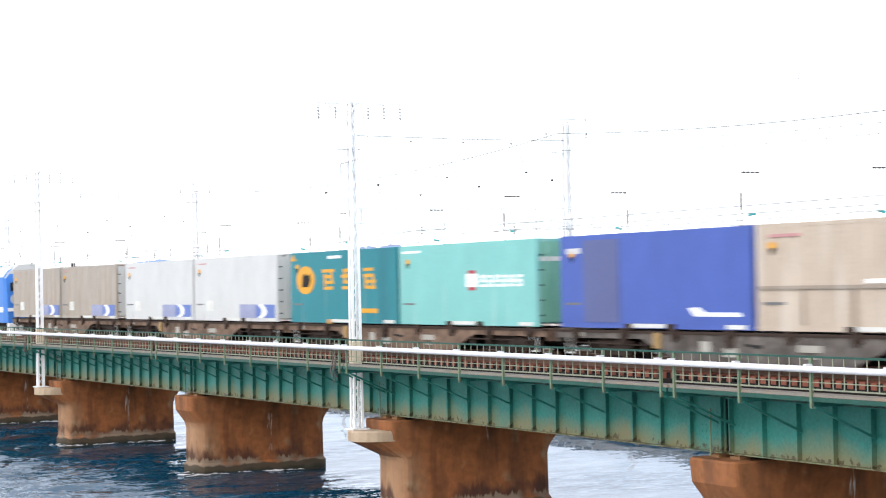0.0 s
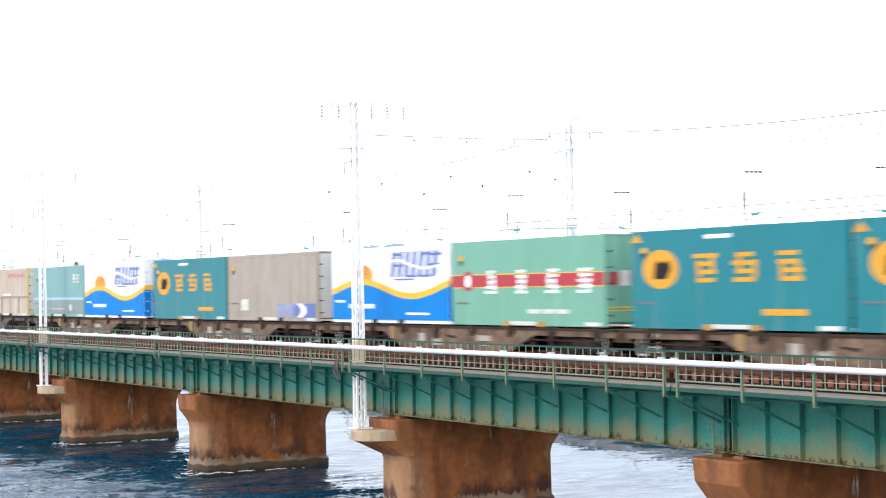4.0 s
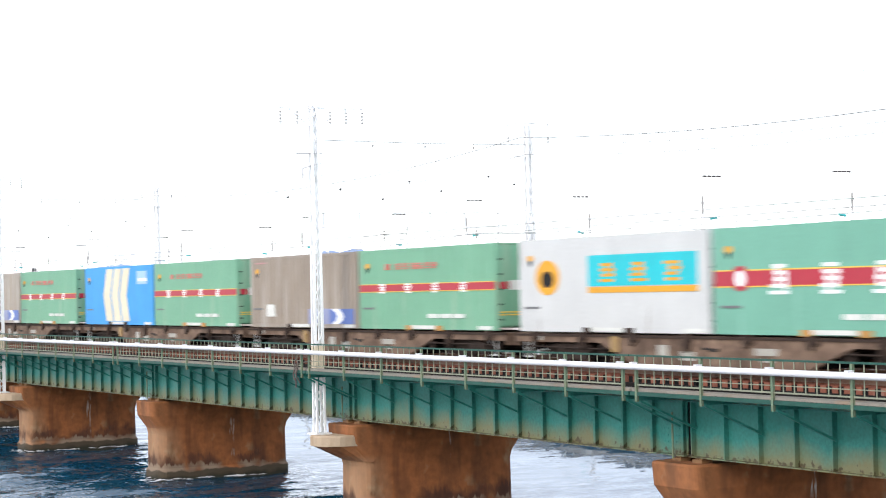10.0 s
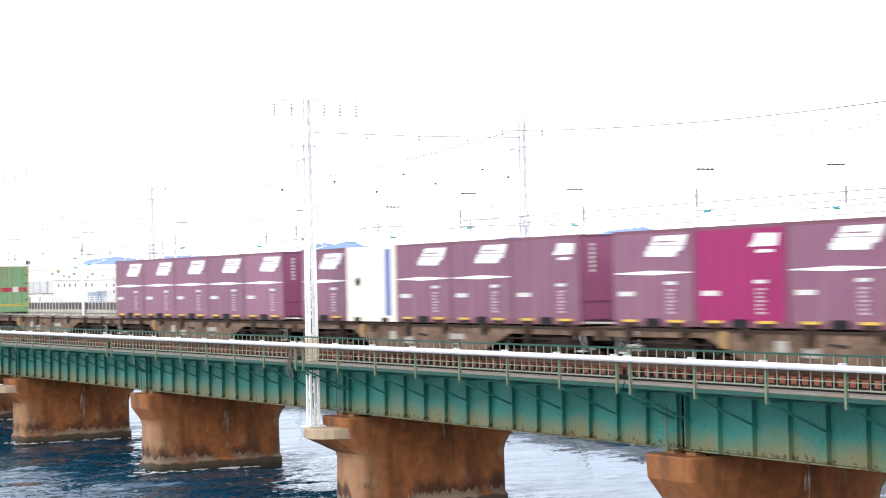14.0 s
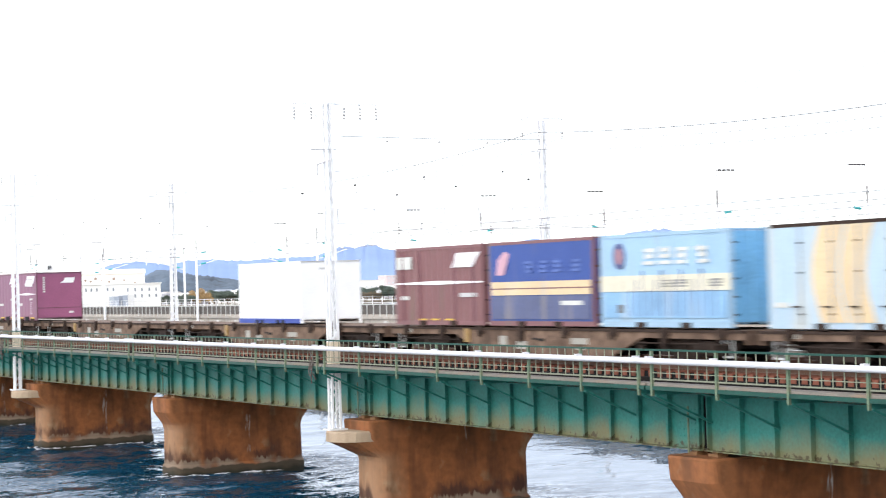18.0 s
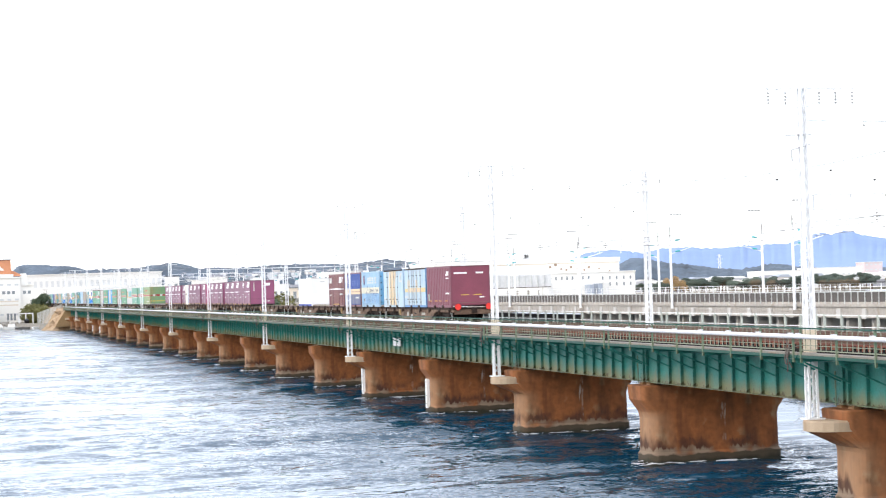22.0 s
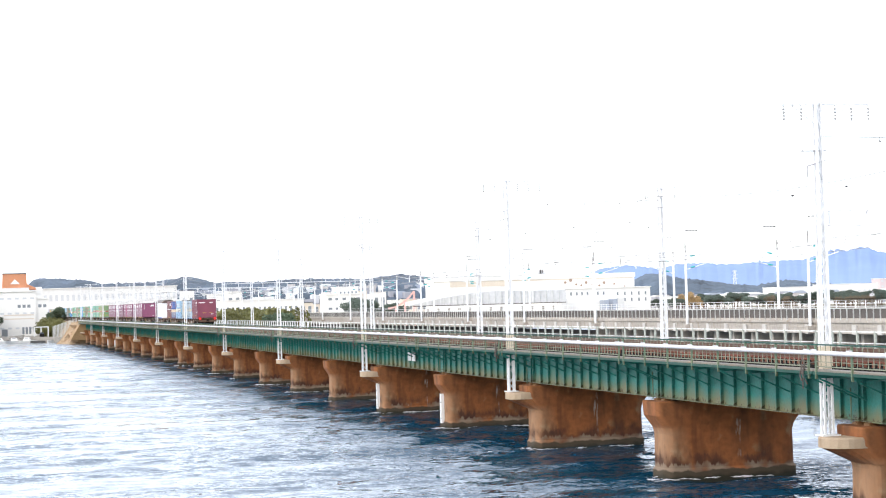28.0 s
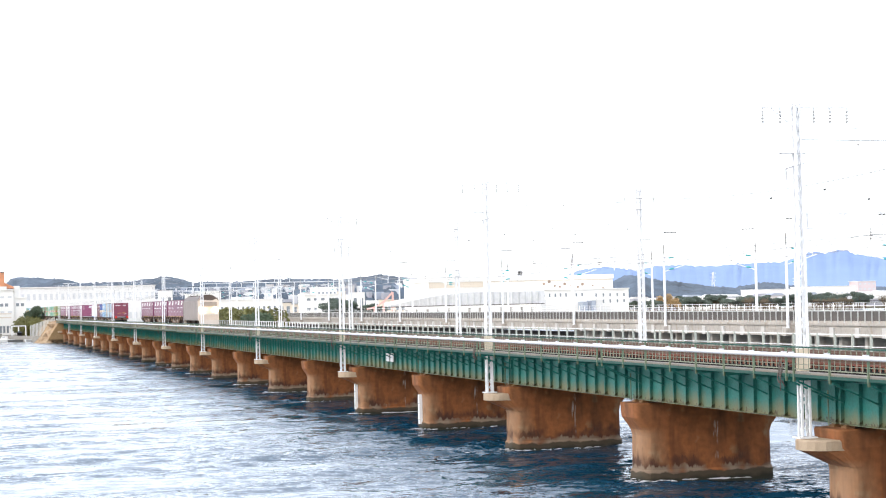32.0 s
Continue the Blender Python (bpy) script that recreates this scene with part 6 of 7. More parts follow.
LEAF_GOLD = material("golden_autumn_leaves", (0.46, 0.31, 0.14), 0.7, vary=0.4, scale=0.4, fine=2.5)
BARK = material("brown_bark", (0.12, 0.08, 0.05), 0.9, vary=0.3)
# woods shifted to blue-grey, with the haze before them painted in
HILL = material("haze_tinted_hill", (0.07, 0.095, 0.125), 0.95, vary=0.6, scale=0.02, fine=0.09, bump=0.0)
# distance haze is put into the mountain colour as an almost even blue
RIDGE = material("haze_blue_mountain", (0.24, 0.318, 0.485), 1.0, vary=0.05, scale=0.003, fine=0.014, bump=0.0, spec=0.0)
# town greys carry the haze in their pale base colour, one tint per building
TOWN = material("haze_paled_town", (0.60, 0.60, 0.61), 0.95, vary=0.12, scale=0.01, fine=0.06, spec=0.0)
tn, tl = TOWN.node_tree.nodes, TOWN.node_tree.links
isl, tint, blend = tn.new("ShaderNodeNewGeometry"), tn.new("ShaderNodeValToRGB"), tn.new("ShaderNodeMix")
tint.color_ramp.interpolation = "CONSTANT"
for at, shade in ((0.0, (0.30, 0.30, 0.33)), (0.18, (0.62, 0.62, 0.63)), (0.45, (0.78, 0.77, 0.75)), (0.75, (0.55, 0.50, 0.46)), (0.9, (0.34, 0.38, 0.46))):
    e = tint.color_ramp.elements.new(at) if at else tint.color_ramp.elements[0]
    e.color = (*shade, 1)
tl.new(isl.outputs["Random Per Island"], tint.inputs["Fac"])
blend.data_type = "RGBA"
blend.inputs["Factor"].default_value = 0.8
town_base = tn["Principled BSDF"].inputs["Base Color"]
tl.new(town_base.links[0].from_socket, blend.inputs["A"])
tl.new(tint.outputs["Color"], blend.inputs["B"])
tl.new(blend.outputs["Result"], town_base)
GREYROOF = material("grey_metal_roof", (0.64, 0.63, 0.61), 0.6, vary=0.1, scale=0.1)
LANTERN = material("weathered_dark_grey_casing", (0.10, 0.10, 0.105), 0.7, vary=0.2, scale=6)
PINK = material("faded_coral_paint", (0.72, 0.44, 0.38), 0.6, vary=0.1)


def spot(az, d, z=0.0):
    return (d * math.sin(radians(az)), d * math.cos(radians(az)), z)


coast = [(-4500, 2600), (-900, 1000), (-60, 575), (4, 556), (18, 552), (25, 530), (26, 500), (44, 492), (45, 330), (57.5, 318), (72, 330), (110, 470), (190, 600), (420, 860), (900, 1250), (2500, 2000), (4500, 2900), (4500, 4650), (-4500, 4650)]
g = Geo().prism([(x, y) for x, y in coast], "z", -1.5, 1.2)
structure("ground", g, LAND, "low shore land with scrub and gravel beyond the water", "ground")
g = Geo()
for (xa, ya), (xb, yb) in zip(coast[1:12], coast[2:13]):
    g.beam((xa, ya, 0.55), (xb, yb, 0.55), 1.2, 1.9)
structure("quay", g, QUAY, "low grey stone quay along the shore", "quay")
# embankment that carries the line on beyond the bridge
bank = Geo().prism([(25.0, 1.0), (44, 1.0), (38, 5.2), (27.6, 5.2)], "y", 494, 1400)
structure("embankment", bank, SOIL, "bare brown railway embankment", "embankment")
rs = random.Random(8)
head_rings = []
for j, z in enumerate((-1.0, 0.5, 1.6, 2.7, 3.8, 4.7, 5.18)):
    k = (z + 1.0) / 6.18
    pts = []
    for i in range(22):
        a = math.pi * (0.9 + 1.2 * i / 21)
        rx, ry = 10.5 - 4.2 * k ** 0.7, 13.0 - 9.0 * k ** 0.8
        q = 1 + rs.uniform(-0.13, 0.13) * (j < 6)
        pts.append((32.6 + rx * q * math.cos(a), 505 + ry * q * math.sin(a)))
    head_rings.append((z, pts))
head = loft(head_rings)
structure("abutment_slope", head, SLOPE, "bare rocky tan earth slope at the end of the bridge", "slope")
for c in (NEAR_TRACK, FAR_TRACK):
    t = thing("track", "ballasted railway track on the embankment", "track", kind="structure")
    for dx in (-0.533, 0.533):
        part("rail", Geo().box(c + dx - 0.033, c + dx + 0.033, 494, 1400, RAILTOP - 0.15, RAILTOP), RAIL, t)
    part("ballast", Geo().prism([(c - 1.7, 5.2), (c + 1.7, 5.2), (c + 1.3, RAILTOP - 0.1), (c - 1.3, RAILTOP - 0.1)], "y", 494, 1400), SOIL, t)

# ---- the high-speed line's viaduct ----
via = thing("railway_viaduct", "pale concrete railway viaduct with a panelled parapet fence", "viaduct", kind="structure")
VX, VZ = 60.0, 5.62
part("deck", Geo().box(VX, VX + 11.5, 30, 470, VZ - 0.42, VZ - 0.02), VIA, via)
part("edge_beam", Geo().box(VX - 0.12, VX + 0.25, 30, 470, VZ - 0.06, VZ + 0.12), VIA, via)
part("parapet_foot", Geo().box(VX + 0.0, VX + 0.2, 30, 470, VZ + 0.12, VZ + 0.27), VIA, via)
part("girder", Geo().box(VX + 0.2, VX + 10.5, 30, 470, VZ - 0.82, VZ - 0.42), VIA, via)
part("girder_face", Geo().box(VX + 0.02, VX + 0.2, 30, 470, VZ - 0.82, VZ - 0.06), VIA, via)
for i in range(110):
    y = 32 + i * 4.0
    if y < 300:
        part("corbel", Geo().box(VX - 0.16, VX + 0.02, y - 0.3, y + 0.3, VZ - 0.86, VZ - 0.18), CORBEL, via)
        if y < 190:
            part("rib", Geo().box(VX + 0.5, VX + 2.8, y - 0.22, y + 0.22, VZ - 2.0, VZ - 0.82), VIA, via)
for i in range(18):
    y = 36 + i * 25.0
    part("column", Geo().box(VX + 1.5, VX + 9.5, y - 1.0, y + 1.0, -1.5, VZ - 2.0), VIA, via)
part("top_bar", Geo().box(VX - 0.02, VX + 0.06, 30, 470, VZ + 0.93, VZ + 0.99), FENCE, via)
part("fence_panels", Geo().box(VX + 0.02, VX + 0.05, 30, 470, VZ + 0.27, VZ + 0.93), VIA_DARK, via, "grey-brown fence panels")
me = Geo().box(VX - 0.05, VX + 0.015, -0.034, 0.034, VZ + 0.12, VZ + 0.95).mesh("fence_post", FENCE)
for i in range(110):
    part("fence_post", me, FENCE, via, at=(0, 60 + i * 1.05, 0))
rest = Geo()
for i in range(275):
    y = 60 + (110 + i) * 1.05
    rest.box(VX - 0.05, VX + 0.015, y - 0.035, y + 0.035, VZ + 0.12, VZ + 0.95)
tagged(part("far_fence_post", rest, FENCE, via), kind="stuff")
# white guard rails behind it
gr = thing("guard_rail", "white tubular guard rail along the road beyond the viaduct", "guard rail", kind="structure")
GX, GZ = 76.0, 6.15
part("road_edge", Geo().box(GX - 0.2, GX + 9, 40, 470, GZ - 0.5, GZ), VIA, gr)
for z in (0.28, 0.55, 0.82):
    part("rail_bar", Geo().box(GX - 0.05, GX + 0.03, 40, 470, GZ + z - 0.02, GZ + z + 0.02), MAST, gr)
for z in (0.86, 0.98):                               # dark service cables strung along the rail
    cab = Geo()
    for i in range(26):
        y = 56 + 5.0 * i
        cab.tube((GX - 0.06, y, GZ + z), (GX - 0.06, y + 2.5, GZ + z - 0.03), 0.022, 5).tube((GX - 0.06, y + 2.5, GZ + z - 0.03), (GX - 0.06, y + 5.0, GZ + z), 0.022, 5)
    part("service_cable", cab, DARK_STEEL, gr, "thin dark service cable")
me = Geo().box(GX - 0.03, GX + 0.03, -0.028, 0.028, GZ - 0.02, GZ + 0.86).mesh("rail_post", MAST)
for i in range(40):
    part("rail_post", me, MAST, gr, at=(0, 60 + i * 2.0, 0))
rest = Geo()
for i in range(40, 140):
    rest.box(GX - 0.03, GX + 0.03, 60 + i * 2.0 - 0.028, 60 + i * 2.0 + 0.028, GZ - 0.02, GZ + 0.86)
tagged(part("far_rail_post", rest, MAST, gr), kind="stuff")


def build_pole(h, side):
    """A catenary pole of the viaduct; side: the way its arm and cross bar reach."""
    p = thing("viaduct_pole", "white steel catenary pole with teal insulators beside the viaduct", "pole", "poles of the viaduct")
    part("shaft", Geo().tube((0, 0, 0), (0, 0, h), 0.12, 10, 0.095), MAST, p)
    part("footing", Geo().box(-0.3, 0.3, -0.3, 0.3, -0.5, 0.02), VIA, p)
    part("tip", Geo().tube((0, 0, h), (0, 0, h + 0.9), 0.06, 8).tube((0, 0, h + 0.5), (0, 0, h + 0.62), 0.09, 8), INSULATOR, p, "grey tip")
    part("arm", Geo().tube((0, 0, h - 1.4), (side * 2.4, 0, h - 0.7), 0.035, 6).tube((0, 0, h - 0.25), (side * 2.4, 0, h - 0.2), 0.028, 6).tube((side * 2.1, 0, h - 0.2), (side * 2.1, 0, h - 0.8), 0.025, 6), MAST, p)
    for z in (h - 0.25, h - 1.2):
        part("insulator", Geo().tube((side * 0.45, 0, z), (side * 0.85, 0, z + 0.07), 0.07, 10), TEAL_INS, p, "teal ribbed insulator")
    bar_g = Geo().box(min(0, side * 1.2), max(0, side * 1.2), -0.015, 0.015, h + 1.92, h + 1.95)
    for q in (0.18, 0.46, 0.74, 1.02):
        bar_g.tube((side * q - 0.09, 0, h + 1.94), (side * q + 0.09, 0, h + 1.94), 0.05, 8)
    part("cross_bar", bar_g, DARK_INS, p, "cross bar with dark insulators")
    for x, z in ((0, h + 0.9), (side * 1.2, h + 1.0)):
        part("dropper", Geo().box(x - 0.012, x + 0.012, -0.012, 0.012, z, h + 1.92), ARM_GREY, p)
    return p


pole_a, pole_b = build_pole(6.05, 1), build_pole(5.7, -1)
for i in range(16):
    for src, m in ((pole_a, pose(59.7, 58.9 + 25.35 * i, VZ - 0.3)), (pole_b, pose(64.5, 53.7 + 24.55 * i, VZ - 0.05))):
        if i:
            copy_thing(src, m)
        else:
            src.matrix_world = m
part("cross_girder", Geo().box(VX + 4, VX + 5, 30, 470, VZ - 2.6, VZ - 1.2), VIA_DARK, via)
for x in (60.2, 62.2):
    wire_line("viaduct_wire", "thin grey overhead wire above the viaduct", x, VZ + 5.2, 0.25, 0.006, [56 + 24.6 * i for i in range(17)], VZ + 4.2)


# ---- trees ----
def leaf_cloud(lobes, count, size, rnd):
    """Many small leaf clumps scattered through rounded lobes, thicker towards their skins."""
    g = Geo()
    for _ in range(count):
        cx, cy, cz, rx, ry, rz = lobes[rnd.randrange(len(lobes))]
        v = Vector((rnd.gauss(0, 1), rnd.gauss(0, 1), rnd.gauss(0, 1))).normalized() * (0.55 + 0.45 * rnd.random() ** 0.5) * rnd.uniform(0.8, 1.1)
        p = Vector((cx + v.x * rx, cy + v.y * ry, cz + v.z * rz))
        a = Vector((rnd.gauss(0, 1), rnd.gauss(0, 1), rnd.gauss(0, 1))).normalized()
        b = a.orthogonal().normalized()
        c = a.cross(b)
        s = size * rnd.uniform(0.6, 1.4)
        i = len(g.v)
        g.v += [tuple(p + b * s), tuple(p + c * s * 0.8), tuple(p - b * s), tuple(p - c * s * 0.8), tuple(p + a * s * 0.5)]
        g.f += [(i, i + 1, i + 4), (i + 1, i + 2, i + 4), (i + 2, i + 3, i + 4), (i + 3, i, i + 4)]
    return g


def build_tree(h, w, leaf, label, seed, shrub=False, count=2400, flat=0.85):
    rnd = random.Random(seed)
    t = thing("shrub" if shrub else "tree", label, "shrub" if shrub else "tree", "trees on the shore")
    if not shrub:
        tr = Geo().tube((0, 0, -0.3), (0.1, 0, h * 0.45), 0.045 * h, 8, 0.028 * h)
        for i in range(5):
            a = 2 * math.pi * i / 5 + rnd.random()
            tr.tube((0.1, 0, h * (0.3 + 0.03 * i)), (math.cos(a) * w * 0.4, math.sin(a) * w * 0.4, h * rnd.uniform(0.6, 0.8)), 0.018 * h, 6, 0.008 * h)
        part("trunk", tr, BARK, t)
    lobes = []
    for i in range(9):
        a = rnd.uniform(0, 6.28)
        r = rnd.uniform(0.0, 0.32) * w
        z = h * (rnd.uniform(0.3, 0.7) if shrub else rnd.uniform(0.5, 0.84))
        q = w * rnd.uniform(0.16, 0.27)
        lobes.append((r * math.cos(a), r * math.sin(a), z, q, q, min(q * flat, h - z if h > z else q)))
    part("crown", leaf_cloud(lobes, count, 0.027 * w, rnd), leaf, t)
    return t


ever = build_tree(7, 8, LEAF, "dark evergreen tree on the shore", 3)
olive_sh = build_tree(4.2, 8, LEAF_OLIVE, "olive green shrub on the shore", 5, True)
pine = build_tree(9, 10.5, LEAF_FAR, "dark pine with a flat uneven crown", 9, count=2600, flat=0.42)
gold = build_tree(8, 6, LEAF_GOLD, "golden autumn tree among the pines", 11)
round_tree = build_tree(10.4, 7.6, LEAF, "tall dark round-crowned tree beside the white inn", 14, True, 3200)
bare = build_tree(9.5, 7.0, LEAF_BROWN, "brown half-bare tree on the shore by the inn", 17, False, 900)
ever.location, olive_sh.location, pine.location, gold.location = spot(0.62, 590, 1.2), spot(2.22, 566, 1.0), spot(11.0, 640, 1.2), spot(20.55, 800, 1.2)
round_tree.location, bare.location = spot(2.52, 592, 1.0), spot(0.3, 586, 1.2)


def plant(src, az, d, s=1.0, z=1.2, turn=0):
    c = copy_thing(src, pose(*spot(az, d, z), 0, 0, turn))
    c.scale = (s, s, s)
    return c


rnd = random.Random(21)
plant(olive_sh, 2.52, 564, 1.15, 1.0, turn=70)
plant(olive_sh, 2.37, 572, 1.35, 1.0, turn=10)
plant(ever, 2.85, 560, 0.62, 0.6, turn=90)
for az, d, q in ((0.82, 590, 0.9), (0.42, 596, 1.2), (0.12, 590, 1.1), (-0.2, 585, 1.2), (-0.7, 590, 1.2), (-1.2, 588, 1.3)):
    plant(ever, az, d, q, turn=az * 300)
for az, d, q in ((0.7, 584, 0.8), (0.02, 584, 1.1), (-0.45, 582, 1.2)):
    plant(bare, az, d, q, turn=az * 500)
for az, q in ((0.12, 1.0), (0.36, 0.8), (0.66, 0.7), (-0.3, 1.2), (-0.8, 1.2)):
    plant(olive_sh, az, 572, q, turn=az * 900)
for i in range(22):                                 # a thick hedge between the two lines
    az = 6.8 + 0.095 * i + rnd.uniform(-0.03, 0.03)
    plant(olive_sh if i % 3 else ever, az, (51.5 + rnd.uniform(-1.5, 1.5)) / math.sin(radians(az)), rnd.uniform(1.45, 1.6) if i % 3 else 0.85, 1.0, rnd.uniform(0, 360))
for az, s in ((11.25, 1.1), (11.9, 0.85), (12.2, 0.8), (11.6, 0.7)):
    plant(pine, az, 650, s, turn=az * 777)
clumps = [(19.4, 24.4, 60), (24.5, 26.1, 18), (27.1, 28.5, 15), (28.75, 29.1, 4), (29.9, 30.25, 4)]
for az0, az1, count in clumps:
    for i in range(count):
        az = az0 + (az1 - az0) * (i + rnd.random()) / count
        plant(gold if rnd.random() < 0.05 else pine, az, rnd.uniform(820, 960), rnd.uniform(0.4, 0.95), 1.2, rnd.uniform(0, 360))
plant(gold, 20.75, 815, 0.85, 0.6, 40)
for az0, az1, count in ((24.6, 25.6, 7), (22.6, 23.4, 4), (26.4, 27.1, 4)):
    for i in range(count):
        plant(bare, az0 + (az1 - az0) * (i + rnd.random()) / count, rnd.uniform(790, 830), rnd.uniform(0.55, 0.75), 0.4, rnd.uniform(0, 360))


# ---- hills and mountains ----
def ridge(name, label, category, d, tops, base, mat, depth, bumpy, seed, n=160, rows=5, fold=0.25):
    """A hill range seen from afar: a folded surface from its foot up to an uneven crest."""
    g = Geo()
    az0, az1 = tops[0][0], tops[-1][0]
    for i in range(n + 1):
        az = az0 + (az1 - az0) * i / n
        el = np.interp(az, [a for a, _ in tops], [e for _, e in tops])
        top = 7.8 + (d + depth) * math.tan(radians(el))
        top += bumpy * noise.noise(Vector((az * 9 * 3, seed, 0))) + 0.5 * bumpy * noise.noise(Vector((az * 70, seed, 3)))
        for j in range(rows + 1):
            u = j / rows
            dd = d + depth * u + depth * fold * noise.noise(Vector((az * 2.2, u * 2, seed)))
            z = base + (top - base) * (math.sin(u * math.pi / 2) ** 0.8) if u else base - 3
            g.v.append(spot(az, dd, z + (bumpy * noise.noise(Vector((az * 14, u * 9, seed + 7))) if 0 < j < rows else 0)))
    r = rows + 1
    g.f = [(i * r + j, (i + 1) * r + j, (i + 1) * r + j + 1, i * r + j + 1) for i in range(n) for j in range(rows)]
    ob = structure(name, g, mat, label, category)
    for f in ob.data.polygons:
        f.use_smooth = True
    return ob


ridge("hill", "wooded hills behind the far shore, tinted blue-grey for haze", "hill", 1500, [(-6, 0.3), (-2, 0.3), (0.5, 0.38), (1.5, 0.55), (1.9, 0.95), (2.1, 1.0), (3.2, 0.92), (3.9, 0.78), (5.0, 0.8), (5.6, 0.85), (6.3, 0.93), (6.9, 0.76), (8.0, 0.72), (9.3, 0.78), (10.6, 0.76), (11.3, 0.72), (12.3, 0.85), (13, 0.75), (15, 0.55), (17, 0.42), (18.3, 0.42), (19.0, 0.5), (19.3, 0.66), (19.7, 0.63), (20.1, 0.52), (20.6, 0.45), (21.2, 0.38), (21.6, 0.3), (22.4, 0.22), (23.2, 0.36), (23.6, 0.34), (24, 0.25), (25, 0.15), (25.6, 0.22), (26.4, 0.16), (27.5, 0.12), (28.2, 0.24), (28.8, 0.22), (29.4, 0.02), (30.2, -0.3), (36, -0.4), (40, -0.4)],
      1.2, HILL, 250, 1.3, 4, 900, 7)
# the mountains get their haze from the blue of RIDGE
ridge("mountain", "distant mountain range tinted blue for haze", "mountain", 4000, [(14, 0.0), (16.5, 0.4), (17.55, 0.68), (18.0, 0.83), (18.7, 0.91), (19.7, 0.8), (20.2, 0.9), (20.9, 0.92), (21.4, 0.86), (21.8, 0.84), (22.5, 0.91), (23.2, 0.91), (23.75, 0.92), (24.24, 1.08), (24.63, 1.19), (24.92, 1.12), (25.36, 1.24), (25.8, 1.09), (26.4, 0.98), (27, 1.0), (28.2, 1.02), (29.2, 1.1), (30.1, 1.27), (30.8, 1.18), (31.9, 1.04), (32.7, 1.35), (33.8, 1.44), (34.3, 1.32), (35.7, 1.17), (36.9, 1.0), (37.8, 1.05), (40, 0.8), (44, 0.5)],
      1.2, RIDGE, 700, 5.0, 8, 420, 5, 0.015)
g = Geo()
rnd2 = random.Random(5)
for i in range(260):
    az = 19 + 22 * rnd2.random()
    d = rnd2.uniform(1900, 3200)
    x, y, _ = spot(az, d)
    w, h = rnd2.uniform(6, 26), rnd2.uniform(4, 11)
    g.box(x - w, x + w, y - 8, y + 8, 1.0, 1.2 + h)
for i in range(230):
    az = 19.6 + 14.5 * rnd2.random()
    x, y, _ = spot(az, rnd2.uniform(1000, 1500))
    w, h = rnd2.uniform(2.0, 7.0), rnd2.uniform(2.5, 6.5)
    g.box(x - w, x + w, y - 4, y + 4, 0.9, 1.2 + h)
    if rnd2.random() < 0.5:
        g.prism([(x - w - 0.4, 1.2 + h), (x + w + 0.4, 1.2 + h), (x + w * 0.5, 2.6 + h), (x - w * 0.5, 2.6 + h)], "y", y - 4.3, y + 4.3)
for i in range(420):                                 # close-set low roofs along the shore
    az = 29.5 + 11.5 * rnd2.random()
    x, y, _ = spot(az, rnd2.uniform(1000, 1700))
    w, h = rnd2.uniform(1.6, 5.0), rnd2.uniform(3.5, 9.0)
    g.box(x - w, x + w, y - 4, y + 4, 0.9, 1.2 + h)
    if rnd2.random() < 0.5:
        g.prism([(x - w - 0.4, 1.2 + h), (x + w + 0.4, 1.2 + h), (x + w * 0.4, 2.3 + h), (x - w * 0.4, 2.3 + h)], "y", y - 4.3, y + 4.3)
for i in range(170):
    az, u = 2.2 + 10.6 * rnd2.random(), rnd2.uniform(0.05, 0.75)
    x, y, _ = spot(az, 1470 + 235 * u)
    w, h, z = rnd2.uniform(1.2, 4.0), rnd2.uniform(1.2, 2.8), 1.2 + 24 * math.sin(u * math.pi / 2) ** 0.8
    g.box(x - w, x + w, y - 6, y + 3, z - 6, z + h)
tagged(part("far_town", g, TOWN), "distant town under the mountains, its roofs paled for haze", "town", kind="stuff")


# ---- buildings ----
def building(name, label, az0, az1, d, z0, z1, wall, storeys, bays, depth=12, roof=None, win=(0.5, 0.45), roof_h=0.35, glass=None):
    """A block facing the water, with a row of recessed windows per storey."""
    b = thing(name, label, "building", "buildings on the far shore")
    xa, xb = d * math.tan(radians(az0)), d * math.tan(radians(az1))
    w = xb - xa
    b.location = (xa, d, 0)
    part("wall", Geo().box(0, w, 0, depth, z0, z1), wall, b)
    part("roof", Geo().box(-0.3, w + 0.3, -0.3, depth + 0.3, z1, z1 + roof_h), roof or wall, b)
    hs = (z1 - z0) / max(storeys, 1)
    bw = w / max(bays, 1)
    me = Geo().box(-bw * win[0] / 2, bw * win[0] / 2, -0.02, 0.15, -hs * win[1] / 2, hs * win[1] / 2).mesh("pane", glass or GLASSDARK)
    for s in range(storeys):
        for i in range(bays):
            part("window", me, glass or GLASSDARK, b, at=((i + 0.5) * bw, 0, z0 + (s + 0.55) * hs))
    return b


SHED_BLUE = material("faded_blue_sheet", (0.34, 0.38, 0.45), 0.6, vary=0.15, scale=0.5)
ORNAMENT = material("brown_round_ornament", (0.30, 0.22, 0.16), 0.7, vary=0.3)
# wall colour of the farther buildings, with haze painted in
PALEWALL = material("hazy_grey_wall", (0.72, 0.71, 0.69), 0.9, vary=0.08, scale=0.1, fine=1.0)
GLASSPALE = material("pale_window_pane", (0.56, 0.57, 0.58), 0.3, vary=0.15)
inn = building("waterside_inn", "white waterside inn with an orange gabled roof", 0.93, 1.97, 600, 1.2, 14.3, WALLWHITE, 3, 5, 14, win=(0.5, 0.12), glass=GLASSPALE)
part("side_wing", Geo().box(10.9, 14.5, 0.4, 12, 1.2, 12.0), WALLWHITE, inn)
